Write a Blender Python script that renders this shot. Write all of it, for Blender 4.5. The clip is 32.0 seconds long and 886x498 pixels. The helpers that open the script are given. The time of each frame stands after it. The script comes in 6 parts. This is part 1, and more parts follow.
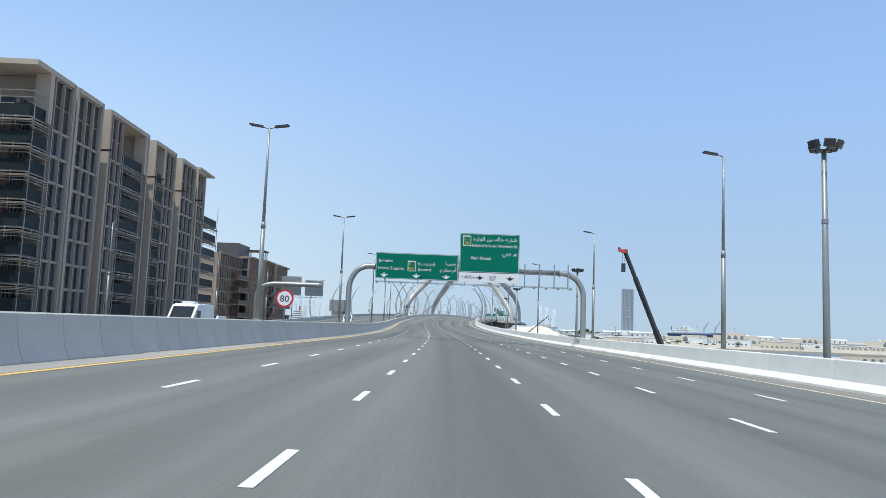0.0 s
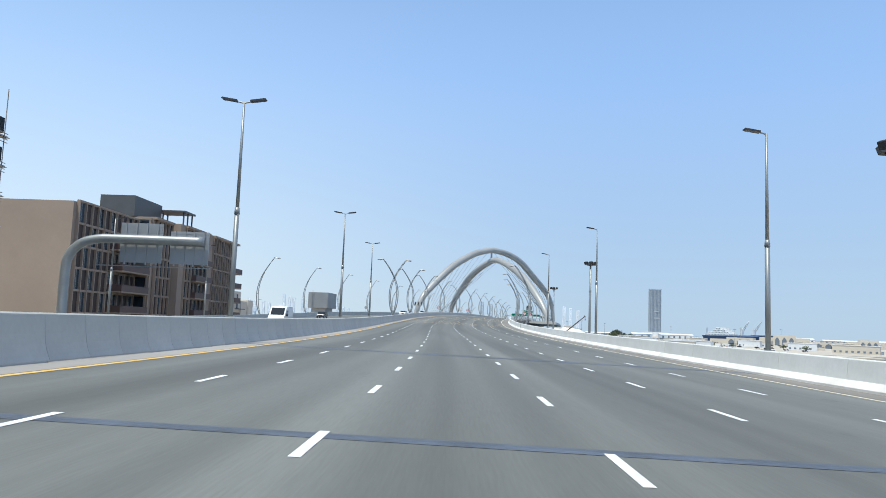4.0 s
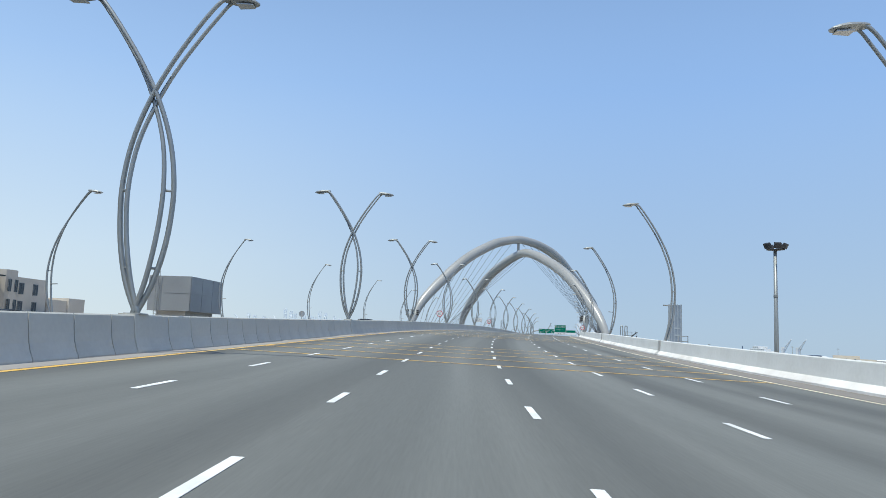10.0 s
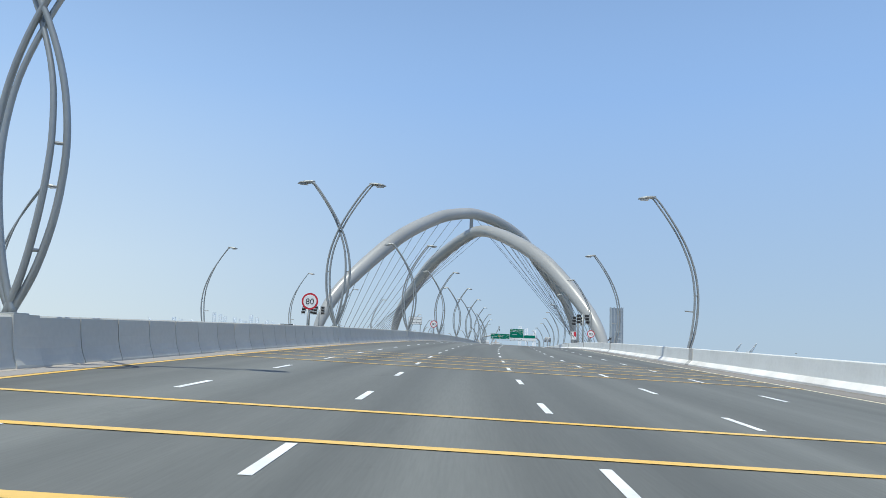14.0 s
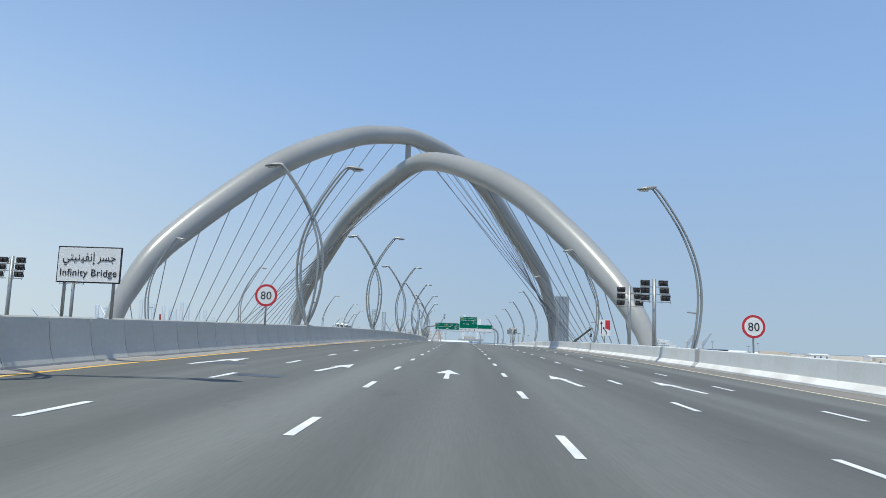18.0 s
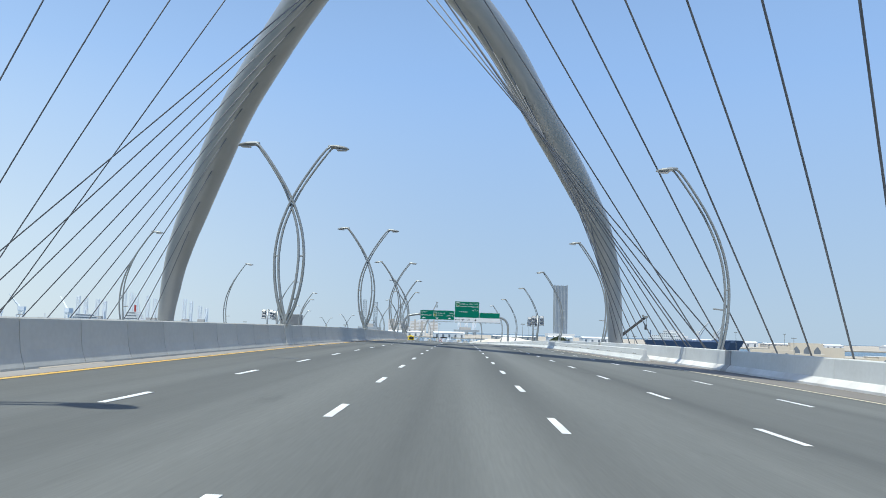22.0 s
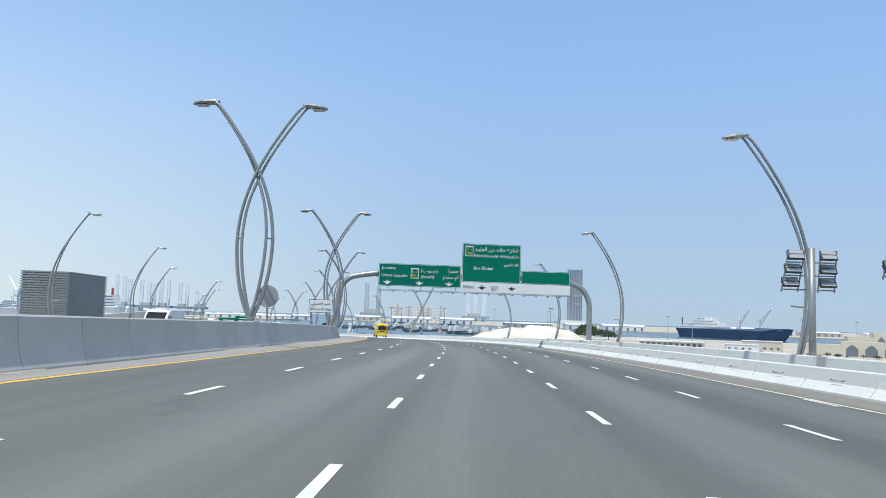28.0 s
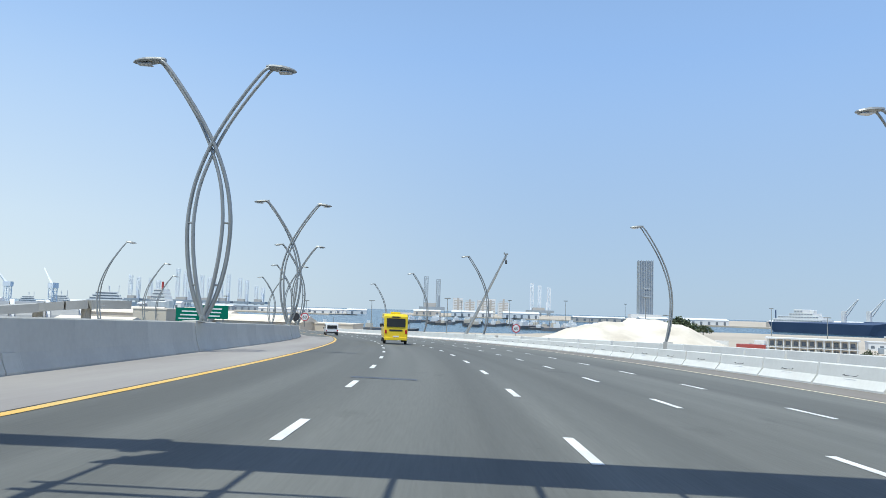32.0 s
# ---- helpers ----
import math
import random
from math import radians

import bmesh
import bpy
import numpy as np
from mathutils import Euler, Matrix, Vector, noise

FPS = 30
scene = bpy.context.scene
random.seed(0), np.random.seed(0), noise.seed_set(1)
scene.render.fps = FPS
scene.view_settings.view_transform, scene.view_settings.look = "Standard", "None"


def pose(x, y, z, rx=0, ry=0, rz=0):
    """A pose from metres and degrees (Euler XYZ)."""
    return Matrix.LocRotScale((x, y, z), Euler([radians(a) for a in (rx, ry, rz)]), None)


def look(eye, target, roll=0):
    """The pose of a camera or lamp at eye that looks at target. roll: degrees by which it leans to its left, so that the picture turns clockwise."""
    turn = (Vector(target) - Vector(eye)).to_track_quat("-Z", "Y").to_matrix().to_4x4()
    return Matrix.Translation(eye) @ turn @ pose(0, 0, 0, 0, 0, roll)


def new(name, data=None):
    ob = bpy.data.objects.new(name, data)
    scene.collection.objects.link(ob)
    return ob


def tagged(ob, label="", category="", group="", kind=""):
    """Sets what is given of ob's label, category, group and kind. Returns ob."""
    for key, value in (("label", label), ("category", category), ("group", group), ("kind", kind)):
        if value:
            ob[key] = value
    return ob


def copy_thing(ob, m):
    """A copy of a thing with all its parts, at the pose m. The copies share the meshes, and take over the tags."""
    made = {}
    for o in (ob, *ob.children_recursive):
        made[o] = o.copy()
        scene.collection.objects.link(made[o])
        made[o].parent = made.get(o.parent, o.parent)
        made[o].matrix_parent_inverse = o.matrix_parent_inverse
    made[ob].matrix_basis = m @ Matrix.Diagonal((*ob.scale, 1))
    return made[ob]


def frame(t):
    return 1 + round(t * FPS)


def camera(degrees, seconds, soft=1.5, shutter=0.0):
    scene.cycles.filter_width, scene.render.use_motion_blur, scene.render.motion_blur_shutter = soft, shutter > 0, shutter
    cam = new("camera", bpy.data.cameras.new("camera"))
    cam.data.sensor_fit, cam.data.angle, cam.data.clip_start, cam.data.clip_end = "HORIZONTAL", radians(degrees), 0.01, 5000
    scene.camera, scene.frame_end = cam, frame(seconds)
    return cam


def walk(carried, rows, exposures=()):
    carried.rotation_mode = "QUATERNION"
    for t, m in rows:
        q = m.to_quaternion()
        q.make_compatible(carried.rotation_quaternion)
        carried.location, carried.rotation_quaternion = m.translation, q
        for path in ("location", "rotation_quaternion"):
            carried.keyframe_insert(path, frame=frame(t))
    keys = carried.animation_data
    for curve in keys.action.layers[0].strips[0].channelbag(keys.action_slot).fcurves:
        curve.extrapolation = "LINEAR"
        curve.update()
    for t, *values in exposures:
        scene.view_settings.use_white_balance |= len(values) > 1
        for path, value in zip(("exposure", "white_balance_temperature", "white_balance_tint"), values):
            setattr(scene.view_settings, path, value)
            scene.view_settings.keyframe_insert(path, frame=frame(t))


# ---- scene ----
# The camera and its drive over the bridge.
cam = camera(62.0, 32.0, soft=0.75)
PATH = [
    (0.0, pose(0.000, -0.000, 1.550, 95.838, -2.150, -0.267)),
    (0.5, pose(0.175, 10.606, 1.530, 95.844, -2.166, -0.152)),
    (1.0, pose(0.325, 21.230, 1.509, 95.849, -2.162, 0.034)),
    (1.5, pose(0.448, 31.891, 1.498, 95.837, -2.155, 0.195)),
    (2.0, pose(0.535, 42.507, 1.470, 95.834, -2.148, 0.401)),
    (2.5, pose(0.595, 53.068, 1.429, 95.837, -2.113, 0.674)),
    (3.0, pose(0.611, 63.629, 1.404, 95.847, -2.092, 0.897)),
    (3.5, pose(0.588, 74.191, 1.383, 95.872, -2.084, 1.099)),
    (4.0, pose(0.528, 84.755, 1.368, 95.918, -2.086, 1.297)),
    (4.5, pose(0.432, 95.320, 1.364, 95.991, -2.097, 1.489)),
    (5.0, pose(0.300, 105.887, 1.379, 96.097, -2.114, 1.660)),
    (5.5, pose(0.136, 116.447, 1.409, 96.209, -2.094, 1.765)),
    (6.0, pose(-0.041, 127.009, 1.464, 96.312, -2.073, 1.848)),
    (6.5, pose(-0.250, 137.628, 1.543, 96.413, -2.076, 1.917)),
    (7.0, pose(-0.464, 148.283, 1.646, 96.514, -2.103, 1.942)),
    (7.5, pose(-0.681, 158.987, 1.760, 96.601, -2.135, 1.983)),
    (8.0, pose(-0.918, 169.738, 1.884, 96.667, -2.180, 2.059)),
    (8.5, pose(-1.160, 180.534, 2.034, 96.790, -2.214, 2.102)),
    (9.0, pose(-1.417, 191.363, 2.215, 96.937, -2.226, 2.156)),
    (9.5, pose(-1.686, 202.199, 2.391, 97.030, -2.242, 2.113)),
    (10.0, pose(-1.929, 213.041, 2.605, 97.158, -2.271, 1.946)),
    (10.5, pose(-2.112, 223.878, 2.837, 97.275, -2.274, 1.633)),
    (11.0, pose(-2.217, 234.709, 3.082, 97.370, -2.218, 1.205)),
    (11.5, pose(-2.205, 245.546, 3.342, 97.463, -2.158, 0.673)),
    (12.0, pose(-2.126, 256.383, 3.628, 97.557, -2.114, 0.117)),
    (12.5, pose(-1.921, 267.192, 3.933, 97.639, -2.074, -0.580)),
    (13.0, pose(-1.581, 277.939, 4.239, 97.684, -2.058, -1.329)),
    (13.5, pose(-1.112, 288.593, 4.562, 97.685, -2.052, -2.005)),
    (14.0, pose(-0.507, 299.182, 4.872, 97.620, -2.034, -2.747)),
    (14.5, pose(0.238, 309.737, 5.159, 97.512, -2.005, -3.503)),
    (15.0, pose(1.104, 320.277, 5.435, 97.410, -1.986, -4.185)),
    (15.5, pose(2.085, 330.804, 5.692, 97.314, -1.974, -4.759)),
    (16.0, pose(3.163, 341.315, 5.933, 97.225, -1.964, -5.238)),
    (16.5, pose(4.325, 351.810, 6.158, 97.149, -1.952, -5.678)),
    (17.0, pose(5.584, 362.285, 6.363, 97.091, -1.933, -6.182)),
    (17.5, pose(6.925, 372.767, 6.582, 97.009, -1.935, -6.657)),
    (18.0, pose(8.360, 383.236, 6.781, 96.910, -1.950, -7.122)),
    (18.5, pose(9.862, 393.683, 6.951, 96.825, -1.942, -7.473)),
    (19.0, pose(11.403, 404.076, 7.080, 96.730, -1.924, -7.685)),
    (19.5, pose(12.976, 414.374, 7.230, 96.656, -1.941, -7.886)),
    (20.0, pose(14.549, 424.694, 7.331, 96.541, -1.932, -7.841)),
    (20.5, pose(16.115, 435.028, 7.421, 96.464, -1.891, -7.750)),
    (21.0, pose(17.667, 445.385, 7.497, 96.398, -1.836, -7.644)),
    (21.5, pose(19.200, 455.772, 7.561, 96.304, -1.782, -7.535)),
    (22.0, pose(20.722, 466.180, 7.607, 96.211, -1.738, -7.479)),
    (22.5, pose(22.243, 476.596, 7.642, 96.141, -1.714, -7.495)),
    (23.0, pose(23.766, 486.990, 7.658, 96.051, -1.709, -7.539)),
    (23.5, pose(25.292, 497.303, 7.669, 95.939, -1.729, -7.557)),
    (24.0, pose(26.811, 507.511, 7.659, 95.825, -1.775, -7.613)),
    (24.5, pose(28.324, 517.595, 7.630, 95.732, -1.827, -7.660)),
    (25.0, pose(29.828, 527.549, 7.595, 95.674, -1.862, -7.733)),
    (25.5, pose(31.338, 537.415, 7.545, 95.609, -1.899, -7.796)),
    (26.0, pose(32.846, 547.254, 7.477, 95.522, -1.942, -7.831)),
    (26.5, pose(34.349, 557.068, 7.392, 95.423, -1.978, -7.771)),
    (27.0, pose(35.827, 566.861, 7.291, 95.320, -1.995, -7.579)),
    (27.5, pose(37.258, 576.637, 7.172, 95.225, -1.980, -7.251)),
    (28.0, pose(38.623, 586.403, 7.039, 95.150, -1.922, -6.814)),
    (28.5, pose(39.874, 596.182, 6.895, 95.114, -1.864, -6.230)),
    (29.0, pose(41.023, 606.035, 6.742, 95.085, -1.834, -5.545)),
    (29.5, pose(42.042, 615.991, 6.584, 95.042, -1.836, -4.794)),
    (30.0, pose(42.981, 626.158, 6.382, 94.939, -1.872, -4.129)),
    (30.5, pose(43.807, 636.193, 6.212, 94.895, -1.880, -3.529)),
    (31.0, pose(44.526, 646.173, 6.032, 94.840, -1.844, -2.964)),
    (31.5, pose(45.159, 656.159, 5.820, 94.728, -1.783, -2.480)),
    (32.0, pose(45.711, 666.147, 5.585, 94.591, -1.709, -2.032)),
]
EXPOSURES = [(0.0, 0.06), (2.0, 0.15), (4.0, 0.10), (7.0, 0.04), (9.0, 0.0), (11.0, -0.09), (14.0, -0.06), (17.0, -0.14), (19.0, -0.20), (21.0, -0.04), (23.0, 0.04), (25.0, 0.10), (28.0, 0.0), (32.0, 0.0)]
walk(cam, PATH, EXPOSURES)

# World, sun and exposure.
SUN_ELEVATION, SUN_FROM = 69.0, 216.0   # degrees; the compass bearing (from +y, clockwise) that the light comes from
world = bpy.data.worlds.new("sky")
scene.world = world
world.use_nodes = True
wn = world.node_tree
sky = wn.nodes.new("ShaderNodeTexSky")
sky.sky_type = "NISHITA"
sky.sun_disc = False
sky.sun_elevation = radians(SUN_ELEVATION)
sky.sun_rotation = radians(-SUN_FROM)
sky.altitude = 0
sky.air_density = 1.0
sky.dust_density = 0.5
sky.ozone_density = 3.0
# A pale layer of haze over the sea, thinning upwards.
tc = wn.nodes.new("ShaderNodeTexCoord")
sep = wn.nodes.new("ShaderNodeSeparateXYZ")
wn.links.new(tc.outputs["Generated"], sep.inputs[0])
haze = wn.nodes.new("ShaderNodeMapRange")
haze.interpolation_type = "SMOOTHSTEP"
haze.inputs[1].default_value, haze.inputs[2].default_value = 0.22, 0.80
haze.inputs[3].default_value, haze.inputs[4].default_value = 0.95, 0.0
wn.links.new(sep.outputs[2], haze.inputs[0])
blend = wn.nodes.new("ShaderNodeMix")
blend.data_type = "RGBA"
layer = wn.nodes.new("ShaderNodeMapRange")
layer.inputs[1].default_value, layer.inputs[2].default_value = 0.0, 0.33
wn.links.new(sep.outputs[2], layer.inputs[0])
tone = wn.nodes.new("ShaderNodeMix")
tone.data_type = "RGBA"
tone.inputs[6].default_value = (3.05, 4.10, 5.15, 1)
tone.inputs[7].default_value = (2.20, 3.70, 6.30, 1)
wn.links.new(layer.outputs[0], tone.inputs[0])
# The haze is whiter towards the sun's side of the sky, most of all near the horizon.
side = wn.nodes.new("ShaderNodeMapRange")
side.interpolation_type = "SMOOTHSTEP"
side.inputs[1].default_value, side.inputs[2].default_value = 0.25, -0.65
wn.links.new(sep.outputs[0], side.inputs[0])
low = wn.nodes.new("ShaderNodeMapRange")
low.inputs[1].default_value, low.inputs[2].default_value = 0.10, 0.42
low.inputs[3].default_value, low.inputs[4].default_value = 1.0, 0.30
wn.links.new(sep.outputs[2], low.inputs[0])
amount = wn.nodes.new("ShaderNodeMath")
amount.operation = "MULTIPLY"
wn.links.new(side.outputs[0], amount.inputs[0])
wn.links.new(low.outputs[0], amount.inputs[1])
white = wn.nodes.new("ShaderNodeMix")
white.data_type = "RGBA"
white.blend_type = "MULTIPLY"
white.inputs[7].default_value = (1.62, 1.40, 1.17, 1)
wn.links.new(amount.outputs[0], white.inputs[0])
wn.links.new(tone.outputs[2], white.inputs[6])
wn.links.new(white.outputs[2], blend.inputs[7])
wn.links.new(haze.outputs[0], blend.inputs[0])
wn.links.new(sky.outputs[0], blend.inputs[6])
wn.links.new(blend.outputs[2], wn.nodes["Background"].inputs[0])
wn.nodes["Background"].inputs[1].default_value = 0.144

sun_data = bpy.data.lights.new("sun", "SUN")
sun_data.energy = 3.95
sun_data.angle = radians(0.53)
sun_data.color = (0.985, 1.0, 0.89)
sun = new("sun", sun_data)
_b, _e = radians(SUN_FROM), radians(SUN_ELEVATION)
sun.matrix_world = look((math.sin(_b) * math.cos(_e) * 300, math.cos(_b) * math.cos(_e) * 300, math.sin(_e) * 300), (0, 0, 0))
scene.view_settings.exposure = 0.0

# The road's own alignment: heading (degrees, to the right of +y) and grade (per cent) at stations 35 m apart.
STATION0, STEP = -105.0, 35.0
HEADING = [2.2, 1.8, 1.45, 1.03, 0.57, -0.06, -0.76, -1.45, -1.91, -1.34, 0.48, 2.47, 4.6, 6.33, 8.03, 8.79, 8.54, 8.58, 8.85, 8.97,
           8.83, 8.01, 3.74, -0.7, -5.0, -9.0, -12.5, -16, -20, -24, -28, -32, -35, -38]
GRADE = [0.1, 0.1, 0.0, -0.09, -0.25, -0.23, 0.2, 0.87, 1.38, 1.97, 2.51, 2.98, 2.59, 2.11, 1.72, 1.04, 0.55, 0.1, -0.37, -0.94,
         -1.48, -1.77, -2.19, -2.7, -3.0, -3.0, -3.0, -2.9, -2.6, -2.0, -1.2, -0.6, -0.2, 0.0]
FALL, AXIS = 0.022, -11.2      # the carriageways fall to the outside from the median


def _between(values, s):
    v = np.array(values)
    m = np.gradient(v)
    i = np.clip(((s - STATION0) / STEP).astype(int), 0, len(v) - 2)
    u = (s - STATION0) / STEP - i
    return (2*u**3 - 3*u**2 + 1) * v[i] + (u**3 - 2*u**2 + u) * m[i] + (3*u**2 - 2*u**3) * v[i + 1] + (u**3 - u**2) * m[i + 1]


_s = np.arange(STATION0, STATION0 + STEP * (len(HEADING) - 1) + 0.5, 1.0)
_h, _g = np.radians(_between(HEADING, _s)), _between(GRADE, _s) / 100
_zero = int(-STATION0)
_x = np.concatenate([[0], np.cumsum((np.sin(_h[1:]) + np.sin(_h[:-1])) / 2)])
_y = np.concatenate([[0], np.cumsum((np.cos(_h[1:]) + np.cos(_h[:-1])) / 2)])
_z = np.concatenate([[0], np.cumsum((_g[1:] + _g[:-1]) / 2)])
_x, _y, _z = _x - _x[_zero] + 0.099, _y - _y[_zero], _z - _z[_zero] - 0.035
S_MIN, S_MAX = float(_s[0]), float(_s[-1])


def bearing(s):
    return float(np.interp(s, _s, _h))


def crossfall(lat):
    return -FALL * (lat if lat > AXIS else 2 * AXIS - lat)


def at(s, lat=0.0, h=0.0):
    """The place at station s, lat metres right of the middle of the driving lane, h above the road."""
    b = bearing(s)
    return Vector((float(np.interp(s, _s, _x)) + math.cos(b) * lat, float(np.interp(s, _s, _y)) - math.sin(b) * lat,
                   float(np.interp(s, _s, _z)) + crossfall(lat) + h))


def on_road(s, lat=0.0, h=0.0, turn=0.0):
    """A pose with x to the right of the road, y along it and z up; turn in degrees to the left."""
    p = at(s, lat, h)
    return Matrix.Translation(p) @ Matrix.Rotation(-bearing(s) + radians(turn), 4, "Z")


LAND, SEA = -9.0, -11.0


# Materials.
def material(name, base, rough=0.6, metal=0.0, spots=0.0, grain=0.0, scale=1.0, bump=0.0, other=None, blotch=0.15, stretch=(1, 1, 1), varied=0.0, coords="Object"):
    """Principled surface with two scales of variation: large blotches towards `other`, and fine grain with relief."""
    m = bpy.data.materials.new(name)
    m.use_nodes = True
    n, l = m.node_tree.nodes, m.node_tree.links
    p = n["Principled BSDF"]
    p.inputs["Roughness"].default_value = rough
    p.inputs["Metallic"].default_value = metal
    co = n.new("ShaderNodeTexCoord")
    mp = n.new("ShaderNodeMapping")
    mp.inputs["Scale"].default_value = stretch
    l.new(co.outputs[coords], mp.inputs[0])
    big = n.new("ShaderNodeTexNoise")
    big.inputs["Scale"].default_value = blotch
    big.inputs["Detail"].default_value = 5
    fine = n.new("ShaderNodeTexNoise")
    fine.inputs["Scale"].default_value = 8.0 * scale
    fine.inputs["Detail"].default_value = 6
    l.new(mp.outputs[0], big.inputs[0])
    l.new(mp.outputs[0], fine.inputs[0])
    ramp = n.new("ShaderNodeMapRange")
    ramp.inputs[1].default_value, ramp.inputs[2].default_value = 0.35, 0.7
    l.new(big.outputs[0], ramp.inputs[0])
    mix = n.new("ShaderNodeMix")
    mix.data_type = "RGBA"
    mix.inputs[6].default_value = (*base, 1)
    mix.inputs[7].default_value = (*(other or tuple(c * 0.85 for c in base)), 1)
    l.new(ramp.outputs[0], mix.inputs[0])
    hsv = n.new("ShaderNodeHueSaturation")
    val = n.new("ShaderNodeMapRange")
    val.inputs[3].default_value, val.inputs[4].default_value = 1 - grain, 1 + grain
    l.new(fine.outputs[0], val.inputs[0])
    out = val.outputs[0]
    if varied:
        oi = n.new("ShaderNodeObjectInfo")
        vr = n.new("ShaderNodeMapRange")
        vr.inputs[3].default_value, vr.inputs[4].default_value = 1 - varied, 1 + varied
        l.new(oi.outputs["Random"], vr.inputs[0])
        mul = n.new("ShaderNodeMath")
        mul.operation = "MULTIPLY"
        l.new(vr.outputs[0], mul.inputs[0])
        l.new(out, mul.inputs[1])
        out = mul.outputs[0]
    l.new(out, hsv.inputs["Value"])
    l.new(mix.outputs[2], hsv.inputs["Color"])
    l.new(hsv.outputs[0], p.inputs["Base Color"])
    if spots:
        rr = n.new("ShaderNodeMapRange")
        rr.inputs[3].default_value, rr.inputs[4].default_value = max(rough - spots, 0.02), min(rough + spots, 1)
        l.new(big.outputs[0], rr.inputs[0])
        l.new(rr.outputs[0], p.inputs["Roughness"])
    if bump:
        b = n.new("ShaderNodeBump")
        b.inputs["Strength"].default_value = 1.0
        b.inputs["Distance"].default_value = bump
        l.new(fine.outputs[0], b.inputs["Height"])
        l.new(b.outputs[0], p.inputs["Normal"])
    return m


def plain(name, base, rough=0.5, metal=0.0):
    return material(name, base, rough, metal, grain=0.04, scale=0.6, blotch=0.5, other=tuple(c * 0.92 for c in base))


ASPHALT = material("asphalt", (0.131, 0.135, 0.126), 0.82, spots=0.08, grain=0.16, scale=3.0, bump=0.004, other=(0.163, 0.167, 0.156), blotch=0.55, stretch=(1.0, 0.045, 1), coords="UV")
SHOULDER = material("shoulder_concrete", (0.36, 0.34, 0.32), 0.85, grain=0.1, scale=0.8, bump=0.004, other=(0.27, 0.25, 0.24), blotch=0.4, coords="UV", stretch=(1, 0.12, 1))
GUTTER = material("gutter_concrete", (0.25, 0.228, 0.208), 0.85, grain=0.12, scale=0.8, bump=0.004, other=(0.19, 0.175, 0.16), blotch=0.4, coords="UV", stretch=(1, 0.12, 1))
PAINT_WHITE = material("road_paint_white", (0.88, 0.88, 0.87), 0.6, grain=0.1, scale=2, other=(0.66, 0.66, 0.65), blotch=0.8, bump=0.002)


def lane_bands(m, across, along, low, high):
    """Long soft bands worn along the lanes."""
    n, l = m.node_tree.nodes, m.node_tree.links
    p = n["Principled BSDF"]
    co, mp, ns, mr, mx = n.new("ShaderNodeTexCoord"), n.new("ShaderNodeMapping"), n.new("ShaderNodeTexNoise"), n.new("ShaderNodeMapRange"), n.new("ShaderNodeMix")
    mp.inputs["Scale"].default_value = (across, along, 1)
    ns.inputs["Scale"].default_value = 1.0
    ns.inputs["Detail"].default_value = 3
    mr.inputs[1].default_value, mr.inputs[2].default_value = 0.36, 0.66
    mr.inputs[3].default_value, mr.inputs[4].default_value = low, high
    mx.data_type, mx.blend_type = "RGBA", "MULTIPLY"
    mx.inputs[0].default_value = 1.0
    old = p.inputs["Base Color"].links[0].from_socket
    l.new(co.outputs["UV"], mp.inputs[0])
    l.new(mp.outputs[0], ns.inputs[0])
    l.new(ns.outputs[0], mr.inputs[0])
    l.new(old, mx.inputs[6])
    l.new(mr.outputs[0], mx.inputs[7])
    l.new(mx.outputs[2], p.inputs["Base Color"])


lane_bands(ASPHALT, 0.42, 0.006, 0.74, 1.20)


def stains(m, scale, along, start, dark):
    """Scattered darker patches and drips with soft edges."""
    n, l = m.node_tree.nodes, m.node_tree.links
    p = n["Principled BSDF"]
    co, mp, ns, mr, mx = n.new("ShaderNodeTexCoord"), n.new("ShaderNodeMapping"), n.new("ShaderNodeTexNoise"), n.new("ShaderNodeMapRange"), n.new("ShaderNodeMix")
    mp.inputs["Scale"].default_value = (scale, scale * along, 1)
    ns.inputs["Scale"].default_value = 1.0
    ns.inputs["Detail"].default_value = 6
    ns.inputs["Roughness"].default_value = 0.65
    mr.inputs[1].default_value, mr.inputs[2].default_value = start, start + 0.09
    mr.inputs[3].default_value, mr.inputs[4].default_value = 1.0, dark
    mx.data_type, mx.blend_type = "RGBA", "MULTIPLY"
    mx.inputs[0].default_value = 1.0
    old = p.inputs["Base Color"].links[0].from_socket
    l.new(co.outputs["UV"], mp.inputs[0])
    l.new(mp.outputs[0], ns.inputs[0])
    l.new(ns.outputs[0], mr.inputs[0])
    l.new(old, mx.inputs[6])
    l.new(mr.outputs[0], mx.inputs[7])
    l.new(mx.outputs[2], p.inputs["Base Color"])


stains(ASPHALT, 0.5, 0.35, 0.63, 0.80)
stains(ASPHALT, 1.9, 0.7, 0.70, 0.62)
stains(ASPHALT, 2.6, 0.8, 0.745, 2.1)
PAINT_CREAM = material("road_paint_cream", (0.84, 0.75, 0.55), 0.6, grain=0.12, scale=1.5, other=(0.72, 0.63, 0.46), blotch=0.3, bump=0.002)
PAINT_YELLOW = material("road_paint_yellow", (0.80, 0.47, 0.09), 0.6, grain=0.12, scale=1.5, other=(0.72, 0.50, 0.18), blotch=0.3, bump=0.002)
PARAPET = material("parapet_concrete", (0.76, 0.77, 0.75), 0.8, grain=0.07, scale=0.7, bump=0.003, other=(0.69, 0.695, 0.67), blotch=0.5, varied=0.03)
